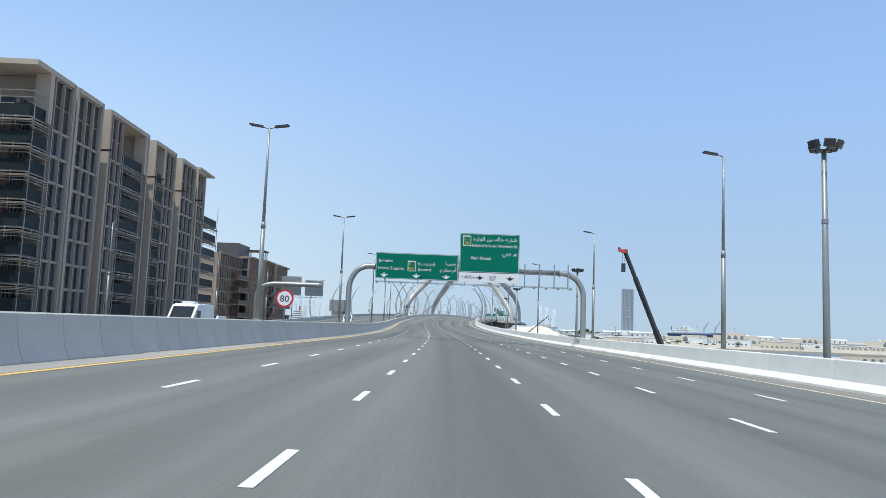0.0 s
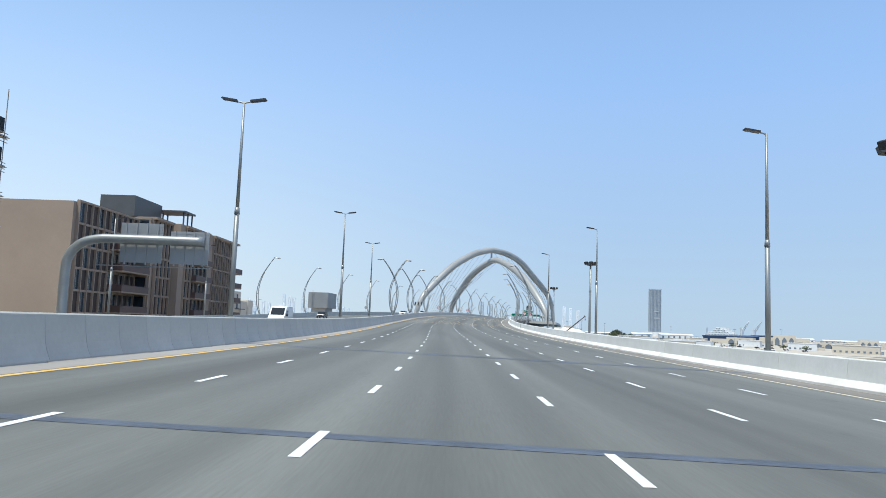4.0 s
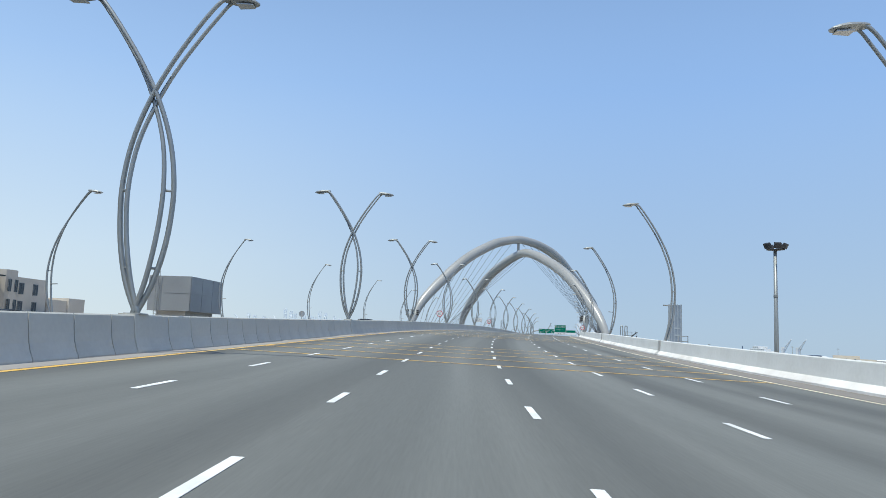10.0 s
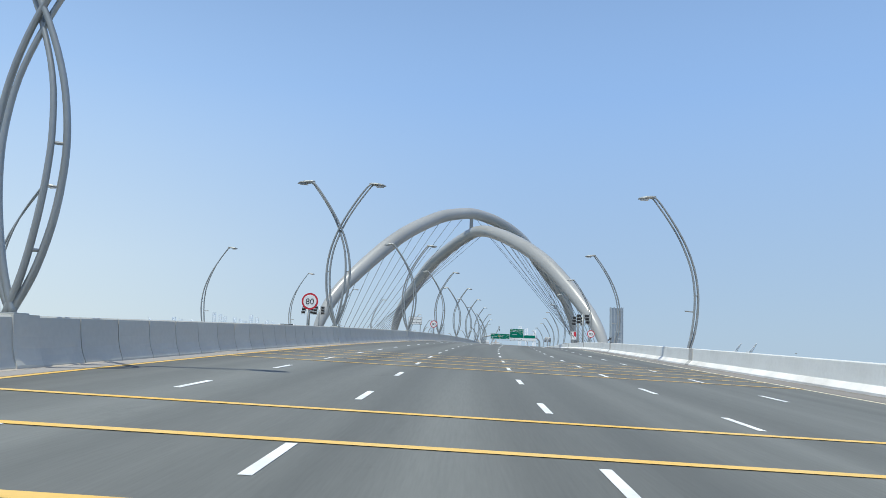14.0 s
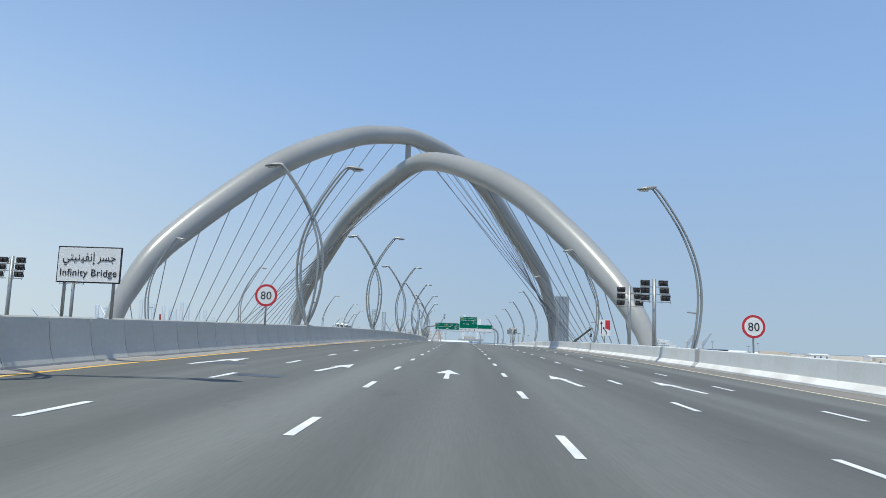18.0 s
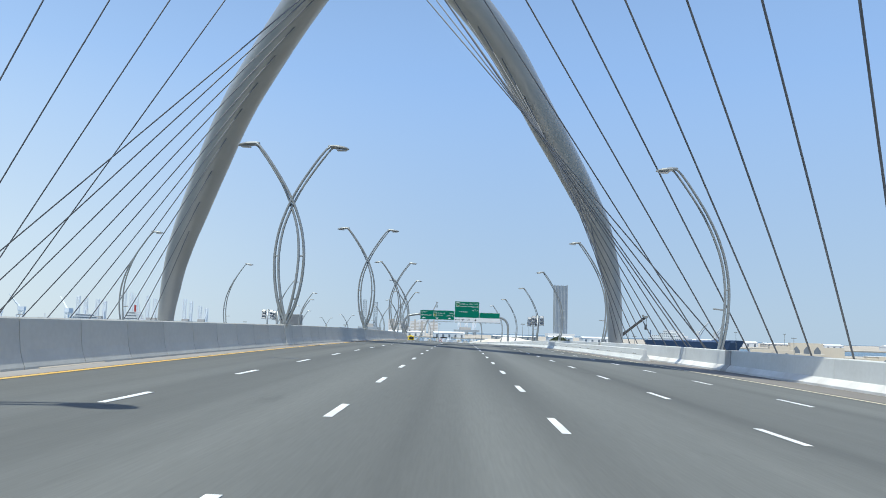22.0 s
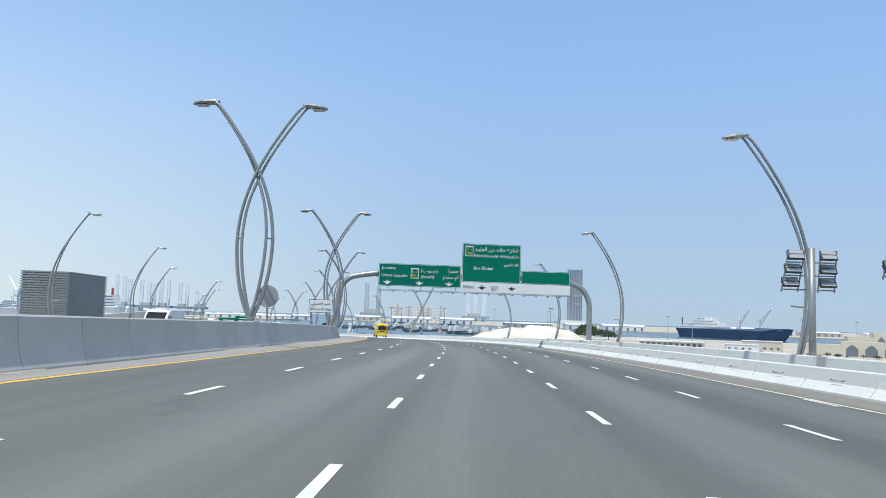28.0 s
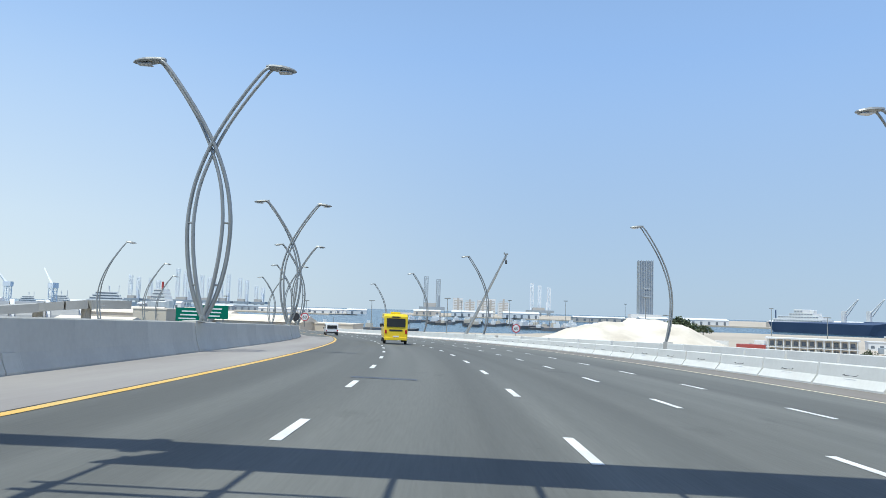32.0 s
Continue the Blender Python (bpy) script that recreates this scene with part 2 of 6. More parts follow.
CONCRETE = material("barrier_concrete", (0.52, 0.515, 0.475), 0.8, grain=0.09, scale=0.7, bump=0.003, other=(0.46, 0.455, 0.425), blotch=0.5, varied=0.05)
CONCRETE_WHITE = material("white_painted_kerb", (0.86, 0.85, 0.83), 0.75, grain=0.06, scale=0.7, bump=0.003, other=(0.66, 0.63, 0.59), blotch=0.5)
DECK = material("deck_concrete", (0.50, 0.49, 0.47), 0.85, grain=0.08, scale=0.4, other=(0.42, 0.41, 0.39), blotch=0.2)
JOINT = material("joint_rubber", (0.06, 0.065, 0.075), 0.55, grain=0.25, scale=1.0, other=(0.12, 0.14, 0.18), blotch=0.6, bump=0.01)
STEEL_WHITE = material("arch_steel", (0.37, 0.37, 0.36), 0.31, spots=0.06, grain=0.05, scale=0.2, other=(0.31, 0.31, 0.30), blotch=0.08)
STEEL_WHITE.node_tree.nodes["Principled BSDF"].inputs["Specular IOR Level"].default_value = 0.85
GALVANISED = material("galvanised_steel", (0.36, 0.375, 0.375), 0.42, metal=0.5, spots=0.08, grain=0.08, scale=0.8, other=(0.30, 0.315, 0.315), blotch=0.6)
POLE_GREY = material("pole_grey", (0.30, 0.315, 0.315), 0.45, metal=0.4, spots=0.08, grain=0.06, scale=0.8, other=(0.25, 0.265, 0.265), blotch=0.5)
CABLE = material("cable_sheath", (0.16, 0.17, 0.19), 0.5, metal=0.2, grain=0.05)
DARK = plain("dark_plastic", (0.035, 0.037, 0.042), 0.5)
LENS = material("lamp_lens", (0.50, 0.51, 0.52), 0.25, metal=0.3, grain=0.05)
SIGN_GREEN = plain("sign_green", (0.0, 0.165, 0.108), 0.6)
SIGN_GREEN.node_tree.nodes["Principled BSDF"].inputs["Specular IOR Level"].default_value = 0.12
SIGN_WHITE = plain("sign_white", (0.80, 0.81, 0.82), 0.42)
SIGN_YELLOW = plain("sign_yellow", (0.80, 0.56, 0.03), 0.42)
SIGN_BLACK = plain("sign_black", (0.02, 0.02, 0.022), 0.45)
SIGN_RED = plain("sign_red", (0.55, 0.03, 0.045), 0.42)
SIGN_BACK = plain("sign_back_aluminium", (0.42, 0.43, 0.44), 0.45, 0.5)


# Building helpers.
def part(name, bm, mat, parent=None, label="", smooth=False, matrix=None):
    me = bpy.data.meshes.new(name)
    bmesh.ops.recalc_face_normals(bm, faces=bm.faces)
    bm.to_mesh(me)
    bm.free()
    me.materials.append(mat)
    if smooth:
        me.polygons.foreach_set("use_smooth", [True] * len(me.polygons))
    ob = new(name, me)
    if parent is not None:
        ob.parent = parent
    if matrix is not None:
        ob.matrix_basis = matrix
    if label:
        ob["label"] = label
    return ob


def thing(name, m, label, category, group="", kind=""):
    ob = new(name)
    ob.matrix_basis = m
    return tagged(ob, label, category, group, kind)


def box(bm, x0, x1, y0, y1, z0, z1, bevel=0.0, m=None):
    r = bmesh.ops.create_cube(bm, size=1.0)["verts"]
    for v in r:
        v.co = Vector((x0 + (v.co.x + .5) * (x1 - x0), y0 + (v.co.y + .5) * (y1 - y0), z0 + (v.co.z + .5) * (z1 - z0)))
    if bevel:
        es = list({e for v in r for e in v.link_edges})
        r = bmesh.ops.bevel(bm, geom=es, offset=bevel, segments=2, affect="EDGES", profile=0.5)["verts"]
    if m is not None:
        bmesh.ops.transform(bm, matrix=m, verts=list(r))
    return r


def a_box(*args, **kw):
    bm = bmesh.new()
    box(bm, *args, **kw)
    return bm


def tube(bm, points, radii, sides=12, squash=None, caps=True):
    """A swept tube through the points; radii a number or one for each point."""
    pts = [Vector(p) for p in points]
    if not hasattr(radii, "__len__"):
        radii = [radii] * len(pts)
    t0 = (pts[1] - pts[0]).normalized()
    side = t0.cross(Vector((0, 1, 0)))
    if side.length < 0.2:
        side = t0.cross(Vector((1, 0, 0)))
    side.normalize()
    rings = []
    for i, p in enumerate(pts):
        t = (pts[min(i + 1, len(pts) - 1)] - pts[max(i - 1, 0)]).normalized()
        side = (side - t * side.dot(t)).normalized()
        up = side.cross(t)
        ring = []
        for k in range(sides):
            a = 2 * math.pi * k / sides
            ring.append(bm.verts.new(p + radii[i] * (side * math.cos(a) + up * math.sin(a))))
        rings.append(ring)
    for a, b in zip(rings, rings[1:]):
        for k in range(sides):
            bm.faces.new((a[k], a[(k + 1) % sides], b[(k + 1) % sides], b[k]))
    if caps:
        bm.faces.new(rings[0][::-1])
        bm.faces.new(rings[-1])
    return bm


def a_tube(points, radii, sides=12):
    return tube(bmesh.new(), points, radii, sides)


def spline(points, n=6):
    """Catmull-Rom points through the given ones."""
    p = [Vector(q) for q in points]
    out = []
    for i in range(len(p) - 1):
        a, b, c, d = p[max(i - 1, 0)], p[i], p[i + 1], p[min(i + 2, len(p) - 1)]
        for k in range(n):
            u = k / n
            out.append(0.5 * (2 * b + (c - a) * u + (2*a - 5*b + 4*c - d) * u*u + (3*b - a - 3*c + d) * u**3))
    out.append(p[-1])
    return out


def prism(bm, outline, y0, y1):
    """The outline (x, z) drawn out along y."""
    a = [bm.verts.new((x, y0, z)) for x, z in outline]
    b = [bm.verts.new((x, y1, z)) for x, z in outline]
    n = len(outline)
    bm.faces.new(a)
    bm.faces.new(b[::-1])
    for i in range(n):
        bm.faces.new((a[i], b[i], b[(i + 1) % n], a[(i + 1) % n]))
    return bm


def plate(bm, outline, z0, z1):
    """The outline (x, y) drawn out along z."""
    a = [bm.verts.new((x, y, z0)) for x, y in outline]
    b = [bm.verts.new((x, y, z1)) for x, y in outline]
    n = len(outline)
    bm.faces.new(a[::-1])
    bm.faces.new(b)
    for i in range(n):
        bm.faces.new((a[i], a[(i + 1) % n], b[(i + 1) % n], b[i]))
    return bm


def strip(name, s0, s1, lat0, lat1, h, mat, parent=None, step=4.0, label="", under=0.0, cols=1):
    """A ribbon that follows the road, with UVs in metres (across, along). lat0, lat1: numbers or functions of s."""
    f0 = lat0 if callable(lat0) else (lambda s: lat0)
    f1 = lat1 if callable(lat1) else (lambda s: lat1)
    n = max(1, int(math.ceil((s1 - s0) / step)))
    verts, faces, uvs = [], [], []
    for i in range(n + 1):
        s = s0 + (s1 - s0) * i / n
        for c in range(cols + 1):
            lat = f0(s) + (f1(s) - f0(s)) * c / cols
            verts.append(at(s, lat, h))
            uvs.append((lat, s))
    w = cols + 1
    for i in range(n):
        for c in range(cols):
            faces.append((i * w + c, i * w + c + 1, (i + 1) * w + c + 1, (i + 1) * w + c))
    if under:
        k = len(verts)
        verts += [v - Vector((0, 0, under)) for v in verts]
        uvs += uvs
        faces += [tuple(k + j for j in f[::-1]) for f in faces]
        for i in range(n):
            faces.append((i * w, (i + 1) * w, k + (i + 1) * w, k + i * w))
            faces.append((i * w + cols, k + i * w + cols, k + (i + 1) * w + cols, (i + 1) * w + cols))
        for i in (0, n * w):
            for c in range(cols):
                faces.append((i + c, k + i + c, k + i + c + 1, i + c + 1))
    me = bpy.data.meshes.new(name)
    me.from_pydata(verts, [], faces)
    uv = me.uv_layers.new(name="UVMap")
    for lp in me.loops:
        uv.data[lp.index].uv = uvs[lp.vertex_index]
    me.materials.append(mat)
    ob = new(name, me)
    if parent is not None:
        ob.parent = parent
    if label:
        ob["label"] = label
    return ob


def sweep(name, s0, s1, section, mat, parent=None, step=4.0, label="", shift=None):
    """A closed section of (lat, h) corners swept along the road."""
    n = max(1, int(math.ceil((s1 - s0) / step)))
    verts, faces, w = [], [], len(section)
    for i in range(n + 1):
        s = s0 + (s1 - s0) * i / n
        verts += [at(s, lat + (shift(s) if shift else 0), h) for lat, h in section]
    for i in range(n):
        for c in range(w):
            d = (c + 1) % w
            faces.append((i * w + c, i * w + d, (i + 1) * w + d, (i + 1) * w + c))
    faces.append(tuple(range(w))[::-1])
    faces.append(tuple(n * w + c for c in range(w)))
    bm = bmesh.new()
    vs = [bm.verts.new(v) for v in verts]
    for f in faces:
        bm.faces.new([vs[i] for i in f])
    return part(name, bm, mat, parent, label)


# Ground, water and the decks.
def flat_sheet(name, outline, z, mat, label, category, thick=0.0):
    bm = bmesh.new()
    plate(bm, outline, z - max(thick, 0.01), z)
    return tagged(part(name, bm, mat), label, category, kind="structure")


WATER = material("harbour_water", (0.058, 0.112, 0.15), 0.22, grain=0.1, scale=0.02, bump=0.5, other=(0.075, 0.15, 0.20), blotch=0.004)
SAND = material("sandy_ground", (0.52, 0.46, 0.385), 0.95, grain=0.12, scale=0.05, bump=0.05, other=(0.42, 0.37, 0.31), blotch=0.015)
SAND_PALE = material("pale_sand", (0.82, 0.76, 0.66), 0.95, grain=0.1, scale=0.3, bump=0.05, other=(0.56, 0.50, 0.42), blotch=0.10)

bm = bmesh.new()
bmesh.ops.create_circle(bm, cap_ends=True, radius=4600, segments=96)
water = tagged(part("water", bm, WATER, matrix=Matrix.Translation((0, 600, SEA))), "blue-grey harbour water reaching the horizon", "water", kind="structure")


road = tagged(new("road"), "grey asphalt carriageway with white lane dashes and yellow edge lines", "road", kind="structure")
S0, S1 = -100.0, 1020.0
LEFT_EDGE = -10.4


def left_edge(s):
    """The foot of the median barrier, which draws back after the bridge."""
    return LEFT_EDGE - 3.0 * min(max((s - 600) / 100, 0), 1) - 0.3 * min(max((230 - s) / 60, 0), 1)


def right_extra(s):
    """The outer edge swings out to a side lane past the second gantry, and back."""
    return float(np.interp(s, [650, 676, 702, 741, 750, 781, 817, 860], [0, 0.7, 2.6, 6.2, 6.0, -3.0, -3.0, -2.0]))


def edge_line(s):
    """The outer edge line, which draws in where the side lane ends."""
    return float(np.interp(s, [300, 490, 520, 549, 575, 608, 649, 680, 760], [13.25, 12.8, 12.1, 11.15, 10.6, 9.9, 8.6, 8.8, 9.2]))


strip("asphalt", S0, S1, lambda s: left_edge(s) - 0.3, lambda s: 15.3 + right_extra(s), 0.0, ASPHALT, road, cols=8, under=1.4)
strip("far_asphalt", S0, S1, -38.0, lambda s: left_edge(s) - 1.3, 0.0, ASPHALT, road, cols=6, under=1.4)
strip("left_shoulder", S0, S1, lambda s: left_edge(s) - 0.1, lambda s: -9.62, 0.004, SHOULDER, road)
strip("right_gutter", S0, S1, lambda s: edge_line(s) + 0.25, lambda s: 15.25 + right_extra(s), 0.004, GUTTER, road)
strip("left_edge_line", S0, S1, -9.55, -9.35, 0.008, PAINT_YELLOW, road, label="yellow painted edge line")
strip("right_edge_line", S0, S1, lambda s: edge_line(s) - 0.09, lambda s: edge_line(s) + 0.09, 0.008, PAINT_CREAM, road, label="pale painted edge line")
strip("far_edge_line", S0, S1, lambda s: left_edge(s) - 2.5, lambda s: left_edge(s) - 2.3, 0.008, PAINT_YELLOW, road)

# Lane dashes, 2 m long. The spacing drifts a little along the way.
DASH_S = [0, 7.9, 54.9, 117.9, 141.8, 204.7, 244.0, 292.1, 370.8, 419.3, 457.8, 504.4, 542.8, 604.0, 611.8, 641.1, 679.2]
DASH_N = [0, 1, 7, 15, 18, 26, 31, 37, 47, 53, 58, 64, 69, 77, 78, 82, 87]


def dash_station(n):
    if n < 0:
        return n * 8.05
    if n > 87:
        return 679.5 + (n - 87) * 7.9
    return float(np.interp(n, DASH_N, DASH_S))


def outer_phase(s):
    """How far the dashes of the outer lanes lie ahead of the others, in steps."""
    return float(np.interp(s, [0, 390, 435, 540, 603, 645, 690], [-0.13, -0.16, -0.07, 0.0, -0.09, -0.2, -0.1]))


LANES = [(-5.83, 0.03, 0.33), (-1.93, 0.0, 0.2), (1.95, -0.06, -0.2), (5.80, 0.0, -0.8), (9.55, 0.0, -0.5)]   # place across, phase, drift past the bridge
bm = bmesh.new()
plate(bm, [(-0.075, -1.02), (0.075, -1.02), (0.075, 1.02), (-0.075, 1.02)], 0.004, 0.010)
dash_proto = part("lane_dash", bm, PAINT_WHITE, road)
dash_mesh = dash_proto.data
first = True
for lat, shift, drift in LANES:
    rest = bmesh.new()
    for n in range(-4, 118):
        s = dash_station(n + (shift if lat < 5 else outer_phase(n * 7.85)))
        if lat > 9 and s > 612:
            break
        if lat > 1 and s > 680:   # the inner side of the bend is shorter
            s -= (0.05 if lat < 5 else 0.1) * (s - 680)
        m = on_road(s, lat + drift * float(np.interp(s, [622, 642, 662, 688, 900], [0, 1, 1, 0.6, 0.6])) - max(0.0, lat) * 0.125 * float(np.interp(s, [672, 686], [0, 1])))
        tilt = Matrix.Rotation(math.atan(FALL), 4, "Y") @ Matrix.Rotation(math.atan(float(np.interp(s, _s, _g))), 4, "X")
        near = -1 < n < 96 and abs(lat) < 6 and lat < 5
        if near:
            ob = dash_proto if first else new("lane_dash", dash_mesh)
            first = False
            ob.parent = road
            ob.matrix_basis = m @ tilt
        else:
            vs = [rest.verts.new((m @ tilt) @ v.co) for v in dash_mesh.vertices]
            for f in dash_mesh.polygons:
                rest.faces.new([vs[i] for i in f.vertices])
    tagged(part("lane_dashes", rest, PAINT_WHITE, road), kind="stuff")
for lat in (-16.9, -20.8, -24.7, -28.6, -32.5):
    rest = bmesh.new()
    for n in range(0, 110):
        m = on_road(n * 8.05 + 3, lat)
        plate(rest, [(m @ Vector(c)).xy for c in ((-0.075, -1, 0), (0.075, -1, 0), (0.075, 1, 0), (-0.075, 1, 0))], m.translation.z + 0.004, m.translation.z + 0.012)
    tagged(part("lane_dashes", rest, PAINT_WHITE, road), kind="stuff")

# Expansion joints across the deck.
for s, w in ((94.9, 0.45), (122.5, 0.9), (296.8, 0.9), (389.7, 0.25), (676.4, 0.5)):
    strip("expansion_joint", s - w / 2, s + w / 2, left_edge(s) + 0.05, 15.15, 0.006, JOINT, road, step=0.5, label="dark ribbed expansion joint")


# Dark patches where the surface was cut and filled.
for s, lat, w, d in ((141, -7.6, 1.6, 0.5), (262, -7.2, 1.9, 0.7), (404, -5.2, 1.5, 0.9), (408.5, -7.4, 1.1, 0.8), (470, 3.4, 0.8, 0.4), (498, -7.0, 1.5, 0.25), (655, -3.2, 1.1, 0.8), (661, 4.6, 1.4, 0.6), (668, -0.8, 1.6, 0.3), (690, -5.0, 1.8, 0.5)):
    strip("filled_patch", s - d / 2, s + d / 2, lat - w / 2, lat + w / 2, 0.005, JOINT, road, step=d, label="dark filled patch in the asphalt")

# Median barrier of cast segments.
def barrier_section(side):
    """(lat, h) of a jersey profile; side +1 faces the road on its right."""
    return [(0.0, -0.05), (0.0, 0.06), (-0.05, 0.17), (-0.10, 0.30), (-0.15, 0.48), (-0.19, 0.75), (-0.24, 1.25), (-0.28, 1.29), (-0.64, 1.29), (-0.68, 1.24), (-0.76, 0.34), (-0.92, 0.12), (-0.92, -0.05)]


median_barrier = tagged(new("median_barrier"), "pale grey concrete median barrier cast in joined segments", "barrier", kind="structure")
seg_mesh = {}
for length in (2.2, 3.0):
    bm = bmesh.new()
    prism(bm, barrier_section(1), -length / 2 + 0.012, length / 2 - 0.012)
    ob = part("barrier_segment", bm, CONCRETE, median_barrier)
    seg_mesh[length] = ob.data
    bpy.data.objects.remove(ob)
s = -30.0
while s < 905:
    length = 2.2 if s < 440 else 3.0
    c = s + length / 2
    ob = new("barrier_segment", seg_mesh[length])
    ob.parent = median_barrier
    p, q = at(s, left_edge(s)), at(s + length, left_edge(s + length))
    d = q - p
    ob.matrix_basis = Matrix.Translation((p + q) / 2) @ Matrix.Rotation(-math.atan2(d.x, d.y), 4, "Z") @ Matrix.Rotation(math.atan2(d.z, d.xy.length), 4, "X")
    s += length

# Cast toe pieces fill the foot where the segments were shifted past the bridge.
for s, length in ((655.5, 0.5), (660.2, 0.9), (664.9, 0.5), (668.2, 1.0), (670.3, 0.6), (674.1, 1.0), (679.2, 1.4), (686.0, 0.6)):
    sweep("toe_piece", s, s + length, [(0.02, -0.01), (0.02, 0.06), (-0.03, 0.175), (-0.08, 0.31), (-0.125, 0.49), (-0.2, 0.5), (-0.2, -0.01)], CONCRETE, median_barrier, shift=left_edge, label="paler cast piece at the foot")

# Pale sand blown against the foot of the barrier.
drift_rnd = random.Random(11)
s = -20.0
while s < 700:
    length = drift_rnd.uniform(2, 9)
    w = drift_rnd.uniform(0.02, 0.06)
    sweep("sand_drift", s, s + length, [(-0.01, -0.01), (w + 0.02, 0.008), (w, 0.014), (0.01, 0.022 + 0.3 * w), (-0.01, 0.022)], SAND, median_barrier, shift=left_edge, label="pale sand drifted along the foot")
    s += length + drift_rnd.uniform(4, 22)

# Outer parapet: white-painted sloped foot and a pale wall in cast panels.
parapet = tagged(new("outer_parapet"), "pale concrete parapet with a white sloped foot along the outer edge", "barrier", kind="structure")
sweep("parapet_foot", -60, 900, [(15.05, -0.05), (15.05, 0.10), (15.30, 0.36), (15.42, 0.36), (15.42, -0.05)], CONCRETE_WHITE, parapet, shift=right_extra, label="white-painted sloped foot")
bm = bmesh.new()
prism(bm, [(0.0, 0.36), (0.06, 1.14), (0.09, 1.18), (0.36, 1.18), (0.40, 1.14), (0.46, -0.05), (0.10, -0.05), (0.10, 0.36)], -2.985, 2.985)
proto = part("parapet_panel", bm, PARAPET, parapet)
panel_mesh = proto.data
bpy.data.objects.remove(proto)
s = -60.0
while s < 900:
    ob = new("parapet_panel", panel_mesh)
    ob.parent = parapet
    p, q = at(s, 15.32 + right_extra(s)), at(s + 6, 15.32 + right_extra(s + 6))
    d = q - p
    ob.matrix_basis = Matrix.Translation((p + q) / 2) @ Matrix.Rotation(-math.atan2(d.x, d.y), 4, "Z") @ Matrix.Rotation(math.atan2(d.z, d.xy.length), 4, "X")
    s += 6
# Loose jersey units stand before it past the crown of the bridge.
def jersey_line(s):
    return float(np.interp(s, [523, 553, 610, 650, 680, 760, 800], [13.6, 12.8, 12.1, 10.9, 11.2, 12.2, 13.0]))


bm = bmesh.new()
prism(bm, [(0.0, -0.05), (0.0, 0.07), (0.04, 0.12), (0.23, 0.38), (0.30, 0.82), (0.34, 0.86), (0.47, 0.86), (0.51, 0.82), (0.58, 0.38), (0.80, 0.07), (0.80, -0.05)], -2.235, 2.235)
proto = part("jersey_unit", bm, PARAPET, parapet)
unit_mesh = proto.data
bpy.data.objects.remove(proto)
bm = bmesh.new()
tube(bm, [(0.28, -0.42, 0.52), (0.16, -0.42, 0.47), (0.16, 0.42, 0.47), (0.28, 0.42, 0.52)], 0.010, 6)
proto = part("lifting_hook", bm, DARK, parapet)
hook_mesh = proto.data
bpy.data.objects.remove(proto)
for i in range(61):
    s = 525.2 + 4.5 * i
    ob = new("jersey_unit", unit_mesh)
    ob.parent = parapet
    p, q = at(s - 2.22, jersey_line(s - 2.22)), at(s + 2.22, jersey_line(s + 2.22))
    d = q - p
    ob.matrix_basis = Matrix.Translation((p + q) / 2) @ Matrix.Rotation(-math.atan2(d.x, d.y), 4, "Z") @ Matrix.Rotation(math.atan2(d.z, d.xy.length), 4, "X")
    for y in (0.0,):
        hk = new("lifting_hook", hook_mesh)
        hk.parent = ob
        hk.matrix_basis = Matrix.Translation((0, y, 0))
far_parapet = tagged(new("far_parapet"), "pale concrete parapet along the far carriageway", "barrier", kind="structure")
sweep("parapet_wall", -60, 900, [(-37.6, -0.05), (-37.7, 1.1), (-38.0, 1.1), (-38.1, -0.05)], CONCRETE, far_parapet)
edge_deck = tagged(new("edge_deck"), "grey concrete edge decks carrying the arch feet and cable anchors", "deck", kind="structure")
strip("deck_edge", 462, 602, 15.8, 29.0, -0.35, DECK, edge_deck, under=1.2)
strip("deck_edge", 462, 602, -50.5, -38.1, -0.35, DECK, edge_deck, under=1.2)


# The crossing arches.
PROFILES = {   # share of the span from a foot, share of the rise
    "upper_near": ([0, .01, .037, .06, .109, .132, .173, .223, .276, .378, .485, .5], [0, .112, .250, .325, .450, .502, .597, .701, .791, .925, .996, 1]),
    "upper_far": ([0, .009, .05, .10, .127, .20, .266, .33, .41, .5], [0, .25, .44, .54, .595, .725, .86, .935, .985, 1]),
    "lower_near": ([0, .004, .014, .031, .05, .065, .092, .122, .157, .20, .237, .28, .37, .44, .5], [0, .060, .120, .192, .261, .303, .380, .457, .543, .645, .710, .783, .90, .97, 1]),
    "lower_far": ([0, .004, .03, .064, .154, .209, .26, .362, .43, .5], [0, .11, .29, .40, .60, .715, .80, .905, .96, 1]),
}


def rise_at(u, far):
    """The share of the rise at the share u of the way from foot to foot."""
    us, ks = PROFILES[("upper_" if far else "lower_") + ("far" if u > 0.5 else "near")]
    return float(np.interp(min(u, 1 - u), us, ks))


def arch_points(foot_a, foot_b, rise, far, n=150):
    a, b = at(*foot_a, -0.6), at(*foot_b, -0.6)
    us = [0.5 - 0.5 * math.cos(math.pi * i / n) for i in range(n + 1)]
    ks = np.array([rise_at(u, far) for u in us])
    for _ in range(10):
        ks[1:-1] = (ks[:-2] + 2 * ks[1:-1] + ks[2:]) / 4
    out = []
    for u, k in zip(us, ks):
        p = a.lerp(b, u)
        out.append(p + Vector((0, 0, (rise - p.z) * k)))
    return out


